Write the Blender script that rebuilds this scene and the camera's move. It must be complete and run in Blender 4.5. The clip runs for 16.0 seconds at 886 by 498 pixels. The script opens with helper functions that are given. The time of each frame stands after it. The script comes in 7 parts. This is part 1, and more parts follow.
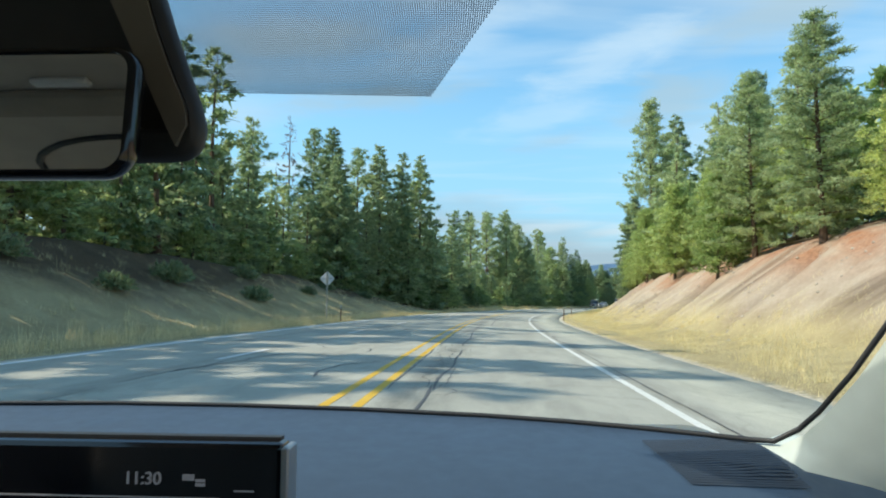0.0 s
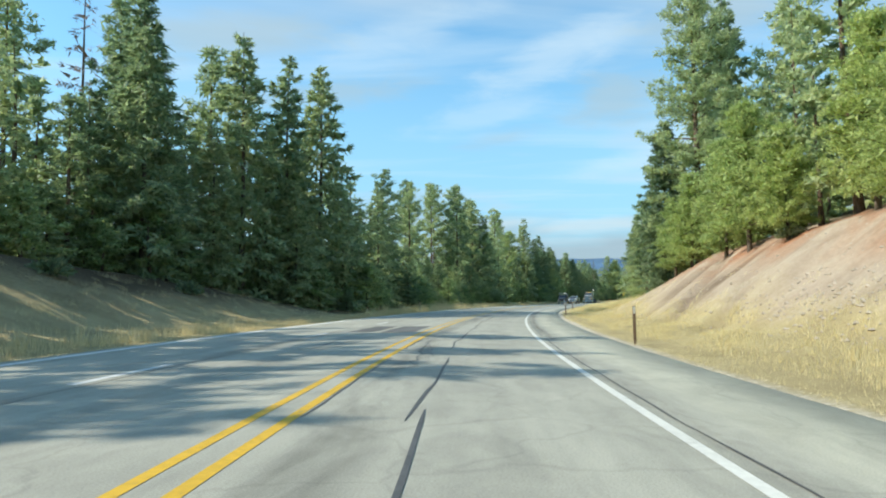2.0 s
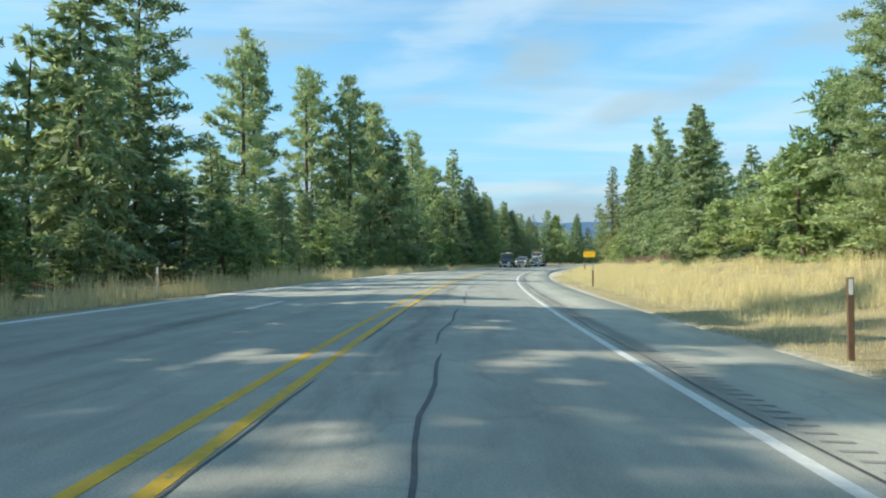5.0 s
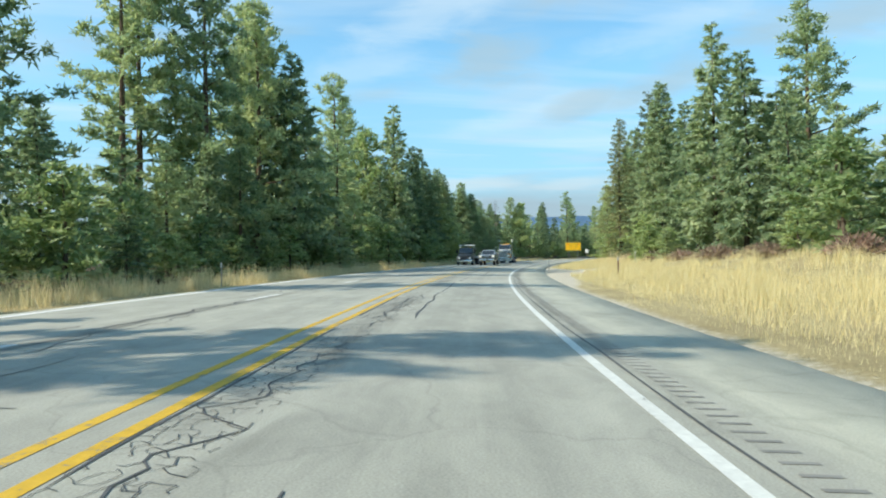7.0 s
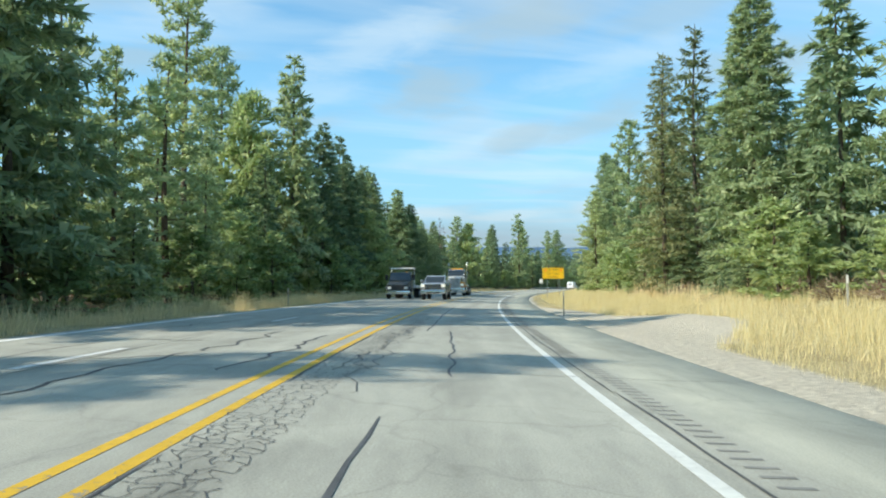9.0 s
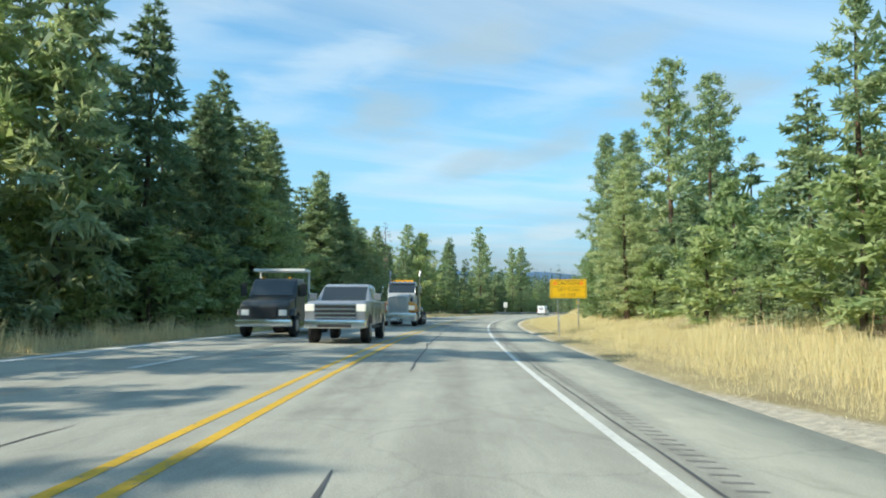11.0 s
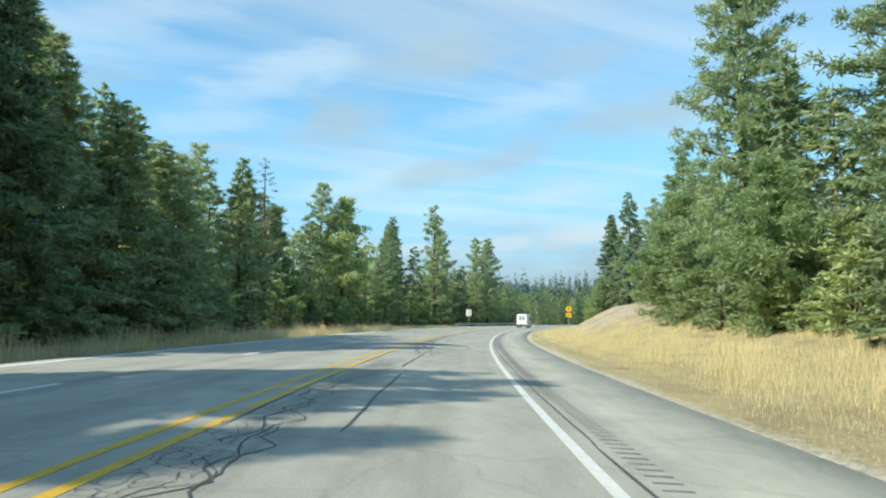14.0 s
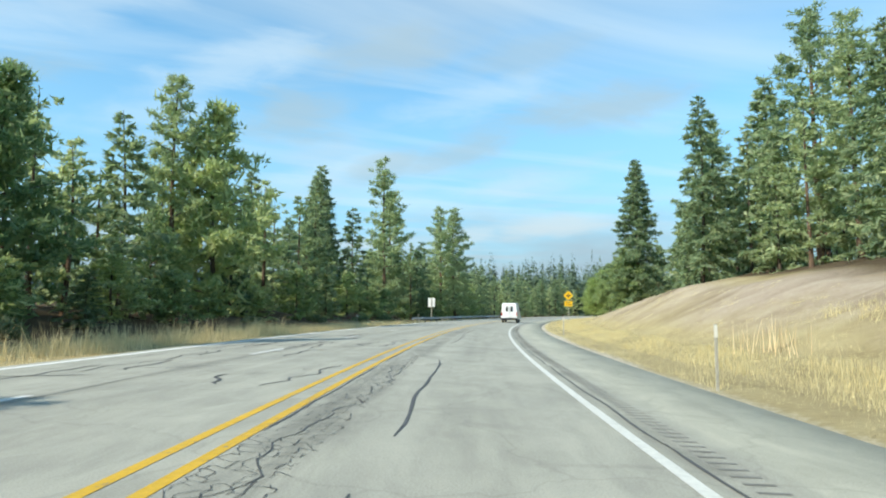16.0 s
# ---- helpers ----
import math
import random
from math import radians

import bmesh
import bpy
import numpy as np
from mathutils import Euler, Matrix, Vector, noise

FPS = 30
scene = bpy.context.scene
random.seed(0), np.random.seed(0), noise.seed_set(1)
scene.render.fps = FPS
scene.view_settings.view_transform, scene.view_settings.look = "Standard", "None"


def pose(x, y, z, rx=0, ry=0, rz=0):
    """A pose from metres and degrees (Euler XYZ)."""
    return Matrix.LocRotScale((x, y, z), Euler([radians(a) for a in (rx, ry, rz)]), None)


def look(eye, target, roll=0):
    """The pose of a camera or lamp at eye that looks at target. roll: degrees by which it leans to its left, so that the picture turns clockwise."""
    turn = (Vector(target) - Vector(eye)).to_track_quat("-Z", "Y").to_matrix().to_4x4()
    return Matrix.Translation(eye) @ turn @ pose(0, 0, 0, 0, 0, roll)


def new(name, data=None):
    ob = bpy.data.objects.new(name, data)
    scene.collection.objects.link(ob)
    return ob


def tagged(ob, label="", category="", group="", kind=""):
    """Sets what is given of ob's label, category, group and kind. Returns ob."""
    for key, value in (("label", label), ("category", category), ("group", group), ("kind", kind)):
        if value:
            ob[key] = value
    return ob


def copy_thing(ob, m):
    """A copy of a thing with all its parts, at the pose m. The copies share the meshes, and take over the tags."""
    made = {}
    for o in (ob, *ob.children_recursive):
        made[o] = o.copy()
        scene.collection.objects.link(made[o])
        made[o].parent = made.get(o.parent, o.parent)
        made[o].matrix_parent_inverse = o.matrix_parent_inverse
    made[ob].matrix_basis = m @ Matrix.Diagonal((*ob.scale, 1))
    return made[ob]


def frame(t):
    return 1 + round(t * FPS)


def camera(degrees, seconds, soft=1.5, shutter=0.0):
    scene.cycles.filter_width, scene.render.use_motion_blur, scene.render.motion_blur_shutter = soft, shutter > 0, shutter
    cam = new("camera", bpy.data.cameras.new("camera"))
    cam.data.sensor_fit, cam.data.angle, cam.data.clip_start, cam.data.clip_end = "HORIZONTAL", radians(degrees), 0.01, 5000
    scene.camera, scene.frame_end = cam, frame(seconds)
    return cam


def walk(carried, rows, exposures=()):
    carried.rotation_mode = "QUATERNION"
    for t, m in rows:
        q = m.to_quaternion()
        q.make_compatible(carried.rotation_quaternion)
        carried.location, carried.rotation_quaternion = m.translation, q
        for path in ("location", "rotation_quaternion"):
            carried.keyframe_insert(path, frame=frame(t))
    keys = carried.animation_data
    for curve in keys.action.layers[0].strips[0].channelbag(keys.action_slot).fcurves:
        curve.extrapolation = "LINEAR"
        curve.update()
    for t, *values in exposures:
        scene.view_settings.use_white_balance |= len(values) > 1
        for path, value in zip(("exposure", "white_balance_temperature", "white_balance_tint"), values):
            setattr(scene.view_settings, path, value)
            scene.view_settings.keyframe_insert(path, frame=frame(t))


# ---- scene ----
# ---- the road's line: curvature (1/km) every 20 m from s = -20, heading to the right ----
KAPPA = [0.58, 0.58, 0.70, 1.90, 2.72, 1.93, 1.48, 1.82, 2.18, 2.14, 2.02, 1.67, 1.37, 1.44, 1.84, 2.01, 1.87, 1.82, 1.83]
HEADING, BANK, FALL, CREST, EYE = 0.05, 0.0372, -0.0020, 3.75, 1.167
S_MIN, S_MAX, DS = -320.0, 1700.0, 1.0


def curvature(s):
    if s < -60 or s > 520:
        return 0.0
    return float(np.interp(s, [-20 + 20 * i for i in range(len(KAPPA))], KAPPA)) * 1e-3


LINE_S = np.arange(S_MIN, S_MAX + DS, DS)
LINE_H = np.cumsum([curvature(s) * DS for s in LINE_S])
ZERO = int(round(-S_MIN / DS))
LINE_H = LINE_H - LINE_H[ZERO] + HEADING
LINE_X, LINE_Y = np.cumsum(np.sin(LINE_H)) * DS, np.cumsum(np.cos(LINE_H)) * DS
LINE_X, LINE_Y = LINE_X - LINE_X[ZERO], LINE_Y - LINE_Y[ZERO]


def heading(s):
    return float(np.interp(s, LINE_S, LINE_H))


def at(s, left):
    """The ground plan: s metres along the right-hand edge line, so many metres to its left."""
    h = heading(s)
    return float(np.interp(s, LINE_S, LINE_X)) - left * math.cos(h), float(np.interp(s, LINE_S, LINE_Y)) + left * math.sin(h)


def deck(left):
    """Height of the crowned carriageway."""
    return BANK * min(left, CREST) - FALL * max(left - CREST, 0.0)


cam = camera(66.0, 16.0, soft=2.0)
ROWS = [
    # seconds, way along the road, metres left of its edge line, heading, pitch, roll
    (0.00, -0.00, 2.243, -0.45, 4.62, -0.27),
    (0.50, 10.25, 2.225, 0.36, 4.19, -0.30),
    (1.00, 20.44, 2.078, 1.05, 4.76, 0.38),
    (1.50, 30.51, 1.961, 2.39, 5.04, 0.94),
    (2.00, 40.37, 1.932, 3.78, 4.40, 0.84),
    (2.50, 49.93, 1.976, 5.33, 3.40, 0.95),
    (3.00, 59.17, 2.146, 6.68, 2.81, 1.00),
    (3.50, 68.13, 2.307, 7.73, 2.32, 0.58),
    (4.00, 76.93, 2.327, 8.73, 1.55, 0.34),
    (4.60, 87.57, 2.248, 9.70, 1.32, 0.35),
    (5.25, 99.04, 1.976, 11.23, 0.92, 0.48),
    (5.90, 110.38, 1.691, 12.73, 0.57, 0.63),
    (6.50, 120.68, 1.575, 13.63, 0.48, 0.68),
    (7.00, 129.25, 1.513, 14.39, 0.72, 0.85),
    (7.50, 137.68, 1.593, 15.38, 1.26, 0.62),
    (8.00, 146.03, 1.708, 16.56, 2.55, 0.60),
    (8.50, 154.35, 1.726, 17.94, 3.16, 0.43),
    (9.00, 162.65, 1.672, 19.47, 3.14, 0.19),
    (9.50, 170.93, 1.604, 20.53, 3.53, 0.11),
    (10.00, 179.27, 1.647, 21.49, 4.72, -0.16),
    (10.60, 189.21, 1.660, 22.54, 4.95, -0.20),
    (11.25, 200.02, 1.693, 24.23, 5.31, -0.27),
    (11.90, 211.07, 1.695, 25.83, 5.62, -0.33),
    (12.50, 221.66, 1.627, 26.60, 5.74, -0.35),
    (13.00, 230.51, 1.354, 27.18, 5.46, -0.44),
    (13.50, 239.70, 1.240, 27.41, 5.73, -0.34),
    (14.00, 249.10, 1.221, 27.58, 5.99, -0.55),
    (14.50, 258.60, 1.164, 27.99, 5.90, 0.04),
    (15.00, 268.19, 1.290, 28.85, 5.50, 0.32),
    (15.50, 277.87, 1.458, 29.86, 5.28, -0.12),
    (16.00, 287.54, 1.703, 30.95, 5.39, 0.15),
]


def eye(s, left, yaw, pitch, roll):
    x, y = at(s, left)
    return pose(x, y, EYE + deck(left), 90 + pitch, roll, -yaw)


walk(cam, [(t, eye(*row)) for t, *row in ROWS], ((0.0, 0.74, 6700, 5.2), (16.0, 0.74, 6700, 5.2)))

# ---- sky and sun ----
SUN_AZ, SUN_EL = radians(-92.0), radians(38.5)      # from +y, clockwise; height
world = bpy.data.worlds.new("sky")
scene.world = world
world.use_nodes = True
wn, wl = world.node_tree.nodes, world.node_tree.links
wn.clear()


def wnode(kind, **inputs):
    n = wn.new(kind)
    for key, value in inputs.items():
        n.inputs[key.replace("_", " ")].default_value = value
    return n


sky = wn.new("ShaderNodeTexSky")
sky.sky_type, sky.sun_disc, sky.sun_elevation, sky.sun_rotation = "NISHITA", False, SUN_EL, SUN_AZ
sky.air_density, sky.dust_density, sky.ozone_density = 1.0, 0.7, 3.2
coord = wn.new("ShaderNodeTexCoord")
split = wn.new("ShaderNodeSeparateXYZ")
wl.new(coord.outputs["Generated"], split.inputs[0])
# thin clouds on a flat layer: direction divided by its height
up = wnode("ShaderNodeMath"); up.operation = "MAXIMUM"; up.inputs[1].default_value = 0.045
wl.new(split.outputs["Z"], up.inputs[0])
flat = wn.new("ShaderNodeVectorMath"); flat.operation = "DIVIDE"
lift = wn.new("ShaderNodeCombineXYZ")
for i in range(3):
    wl.new(up.outputs[0], lift.inputs[i])
wl.new(coord.outputs["Generated"], flat.inputs[0])
wl.new(lift.outputs[0], flat.inputs[1])
turn = wn.new("ShaderNodeMapping")
turn.inputs["Rotation"].default_value = (0, 0, radians(28))
turn.inputs["Scale"].default_value = (0.32, 1.15, 1.0)
wl.new(flat.outputs[0], turn.inputs["Vector"])
streak = wnode("ShaderNodeTexNoise", Scale=0.95, Detail=6.0, Roughness=0.52, Distortion=0.7)
wl.new(turn.outputs[0], streak.inputs["Vector"])
veil = wn.new("ShaderNodeMapRange")
veil.inputs["From Min"].default_value, veil.inputs["From Max"].default_value = 0.47, 0.8
wl.new(streak.outputs["Fac"], veil.inputs["Value"])
puff = wnode("ShaderNodeTexNoise", Scale=0.75, Detail=3.0, Roughness=0.5)
wl.new(flat.outputs[0], puff.inputs["Vector"])
puffs = wn.new("ShaderNodeMapRange")
puffs.inputs["From Min"].default_value, puffs.inputs["From Max"].default_value = 0.53, 0.72
puffs.inputs["To Max"].default_value = 0.72
wl.new(puff.outputs["Fac"], puffs.inputs["Value"])
# a grey bank low over the horizon, with an uneven top
ring = wn.new("ShaderNodeMapping")
ring.inputs["Scale"].default_value = (1.0, 1.0, 3.5)
wl.new(coord.outputs["Generated"], ring.inputs["Vector"])
heap = wnode("ShaderNodeTexNoise", Scale=3.2, Detail=4.0, Roughness=0.55)
wl.new(ring.outputs[0], heap.inputs["Vector"])
top = wn.new("ShaderNodeMapRange")
top.inputs["From Min"].default_value, top.inputs["From Max"].default_value = 0.3, 0.7
top.inputs["To Min"].default_value, top.inputs["To Max"].default_value = 0.075, 0.15
wl.new(heap.outputs["Fac"], top.inputs["Value"])
under = wn.new("ShaderNodeMath"); under.operation = "SUBTRACT"
wl.new(top.outputs[0], under.inputs[0]); wl.new(split.outputs["Z"], under.inputs[1])
bank = wn.new("ShaderNodeMapRange")
bank.inputs["From Min"].default_value, bank.inputs["From Max"].default_value = -0.03, 0.05
bank.inputs["To Max"].default_value = 0.9
wl.new(under.outputs[0], bank.inputs["Value"])


def blend(fac, one, two, keep=1.0):
    n = wn.new("ShaderNodeMix"); n.data_type = "RGBA"
    if keep != 1.0:
        k = wn.new("ShaderNodeMath"); k.operation = "MULTIPLY"; k.inputs[1].default_value = keep
        wl.new(fac, k.inputs[0]); fac = k.outputs[0]
    wl.new(fac, n.inputs["Factor"])
    wl.new(one, n.inputs["A"])
    n.inputs["B"].default_value = two
    return n.outputs["Result"]


# single clouds: bearing and height (degrees), half width, half height, tilt, weight
CLOUDS = ((18.5, 16.0, 3.8, 1.7, 4, 0.66), (26.5, 12.4, 3.2, 1.0, 18, 0.55), (32.5, 13.4, 4.6, 1.2, 14, 0.62), (44.0, 16.6, 6.0, 1.4, 3, 0.68),
          (27.0, 21.5, 5.0, 1.8, 6, 0.6), (38.0, 21.0, 5.0, 1.0, 8, 0.4), (9.0, 13.5, 3.0, 0.8, 6, 0.35), (-6.0, 17.0, 6.0, 1.2, 8, 0.6), (-14.0, 21.0, 7.0, 1.5, 5, 0.6))
WISPS = ((13.5, 19.6, 6.0, 1.5, 20, 0.42), (8.0, 15.5, 5.0, 1.0, 12, 0.28), (21.0, 11.5, 6.5, 0.8, 14, 0.28), (33.0, 17.5, 6.5, 1.1, 12, 0.3), (36.0, 10.5, 5.5, 0.8, 6, 0.25), (1.0, 22.0, 6.5, 1.2, 15, 0.3))
HEAPS = ((40.0, 7.3, 4.5, 0.8, 3, 0.7), (33.5, 6.7, 2.5, 0.6, 8, 0.5), (17.0, 6.1, 4.5, 0.45, 1, 0.55), (25.0, 5.9, 3.5, 0.4, 3, 0.5), (8.0, 6.4, 3.5, 0.4, 2, 0.45))


def wmath(op, a, b=None):
    n = wn.new("ShaderNodeMath"); n.operation = op
    for i, v in enumerate((a, b)):
        if v is None:
            continue
        if isinstance(v, (int, float)):
            n.inputs[i].default_value = v
        else:
            wl.new(v, n.inputs[i])
    return n.outputs[0]


bearing = wmath("MULTIPLY", wmath("ARCTAN2", split.outputs["X"], split.outputs["Y"]), 57.2958)
height_ = wmath("MULTIPLY", wmath("ARCSINE", split.outputs["Z"]), 57.2958)
fray = wnode("ShaderNodeTexNoise", Scale=9.0, Detail=5.0, Roughness=0.6, Distortion=0.4)
wl.new(ring.outputs[0], fray.inputs["Vector"])
ragged = wmath("MULTIPLY", wmath("SUBTRACT", fray.outputs["Fac"], 0.5), 2.6)


def clouds(places):
    """The cover of some single clouds, ragged at their rims."""
    cover_ = None
    for az, el, hw, hh, tilt, weight in places:
        ct, st = math.cos(radians(tilt)), math.sin(radians(tilt))
        da, de = wmath("SUBTRACT", bearing, az), wmath("SUBTRACT", height_, el)
        u = wmath("ADD", wmath("MULTIPLY", da, ct / hw), wmath("MULTIPLY", de, st / hw))
        v = wmath("ADD", wmath("MULTIPLY", da, -st / hh), wmath("MULTIPLY", de, ct / hh))
        r = wmath("SQRT", wmath("ADD", wmath("MULTIPLY", u, u), wmath("MULTIPLY", v, v)))
        near_ = wn.new("ShaderNodeMapRange")
        near_.interpolation_type = "SMOOTHSTEP"
        near_.inputs["From Min"].default_value, near_.inputs["From Max"].default_value = 1.7, 0.25
        near_.inputs["To Max"].default_value = weight
        wl.new(wmath("ADD", r, ragged), near_.inputs["Value"])
        cover_ = near_.outputs[0] if cover_ is None else wmath("MAXIMUM", cover_, near_.outputs[0])
    return cover_


tinge = wn.new("ShaderNodeMix"); tinge.data_type, tinge.blend_type = "RGBA", "MULTIPLY"
tinge.inputs["Factor"].default_value = 1.0
tinge.inputs["B"].default_value = (0.74, 1.05, 1.04, 1)
wl.new(sky.outputs[0], tinge.inputs["A"])
low = wn.new("ShaderNodeMapRange")
low.inputs["From Min"].default_value, low.inputs["From Max"].default_value = 0.38, 0.1
low.inputs["To Max"].default_value = 0.7
low.interpolation_type = "SMOOTHSTEP"
wl.new(split.outputs["Z"], low.inputs["Value"])
col = blend(low.outputs[0], tinge.outputs["Result"], (1.5, 2.75, 4.0, 1))
col = blend(veil.outputs[0], col, (3.1, 3.85, 4.5, 1), 0.66)
col = blend(puffs.outputs[0], col, (2.6, 3.15, 3.65, 1), 0.6)
col = blend(clouds(WISPS), col, (3.2, 3.85, 4.4, 1))
col = blend(clouds(CLOUDS), col, (1.9, 2.55, 3.05, 1))
col = blend(bank.outputs[0], col, (1.7, 2.25, 2.75, 1))
col = blend(clouds(HEAPS), col, (2.9, 3.4, 3.8, 1))
back = wn.new("ShaderNodeBackground")
back.inputs["Strength"].default_value = 0.145
wl.new(col, back.inputs["Color"])
wo = wn.new("ShaderNodeOutputWorld")
wl.new(back.outputs[0], wo.inputs["Surface"])

sun = new("sun", bpy.data.lights.new("sun", "SUN"))
sun.data.energy, sun.data.angle, sun.data.color = 3.3, radians(0.53), (1.0, 0.93, 0.82)
to_sun = Vector((math.sin(SUN_AZ) * math.cos(SUN_EL), math.cos(SUN_AZ) * math.cos(SUN_EL), math.sin(SUN_EL)))
sun.matrix_world = look(to_sun * 100, (0, 0, 0))

# ---- materials ----
def material(name, rough=0.6, metal=0.0, spec=0.5):
    m = bpy.data.materials.new(name)
    m.use_nodes = True
    b = m.node_tree.nodes["Principled BSDF"]
    b.inputs["Roughness"].default_value, b.inputs["Metallic"].default_value = rough, metal
    b.inputs["Specular IOR Level"].default_value = spec
    return m, m.node_tree.nodes, m.node_tree.links, b


def ramp(nodes, links, fac, stops):
    r = nodes.new("ShaderNodeValToRGB")
    while len(r.color_ramp.elements) < len(stops):
        r.color_ramp.elements.new(0.5)
    for e, (p, c) in zip(r.color_ramp.elements, stops):
        e.position, e.color = p, (*c, 1)
    links.new(fac, r.inputs[0])
    return r.outputs[0]


def noise_fac(nodes, links, scale, detail=4.0, rough=0.55, vec=None, dist=0.0, stretch=None):
    n = nodes.new("ShaderNodeTexNoise")
    n.inputs["Scale"].default_value, n.inputs["Detail"].default_value = scale, detail
    n.inputs["Roughness"].default_value, n.inputs["Distortion"].default_value = rough, dist
    if vec is None:
        vec = nodes.new("ShaderNodeTexCoord").outputs["Object"]
    if stretch:
        mp = nodes.new("ShaderNodeMapping")
        mp.inputs["Scale"].default_value = stretch
        links.new(vec, mp.inputs["Vector"])
        vec = mp.outputs[0]
    links.new(vec, n.inputs["Vector"])
    return n.outputs["Fac"]


def mixed(nodes, links, fac, a, b, mode="MIX"):
    n = nodes.new("ShaderNodeMix")
    n.data_type, n.blend_type = "RGBA", mode
    if isinstance(fac, float):
        n.inputs["Factor"].default_value = fac
    else:
        links.new(fac, n.inputs["Factor"])
    for key, v in (("A", a), ("B", b)):
        if isinstance(v, tuple):
            n.inputs[key].default_value = (*v, 1)
        else:
            links.new(v, n.inputs[key])
    return n.outputs["Result"]


def bumped(nodes, links, bsdf, fac, strength, distance):
    b = nodes.new("ShaderNodeBump")
    b.inputs["Strength"].default_value, b.inputs["Distance"].default_value = strength, distance
    links.new(fac, b.inputs["Height"])
    links.new(b.outputs[0], bsdf.inputs["Normal"])


def plain(name, colour, rough=0.5, metal=0.0, vary=0.12, scale=6.0, spec=0.5):
    """Paint, plastic, metal: one colour with faint dirt at two scales."""
    m, n, l, b = material(name, rough, metal, spec)
    f = noise_fac(n, l, scale, 5.0)
    dark = tuple(c * (1 - vary) for c in colour)
    light = tuple(min(1, c * (1 + vary * 0.6)) for c in colour)
    c = ramp(n, l, f, [(0.3, dark), (0.7, light)])
    l.new(c, b.inputs["Base Color"])
    g = noise_fac(n, l, scale * 3, 2.0)
    r = n.new("ShaderNodeMapRange")
    spread = 0.22 * rough
    r.inputs["To Min"].default_value, r.inputs["To Max"].default_value = max(0.02, rough - spread), min(1, rough + spread)
    l.new(g, r.inputs["Value"])
    l.new(r.outputs[0], b.inputs["Roughness"])
    return m


def along(nodes):
    """The road's own plan, stored on its meshes: metres along it and to its left."""
    a = nodes.new("ShaderNodeUVMap")
    a.uv_map = "plan"
    return a.outputs[0]


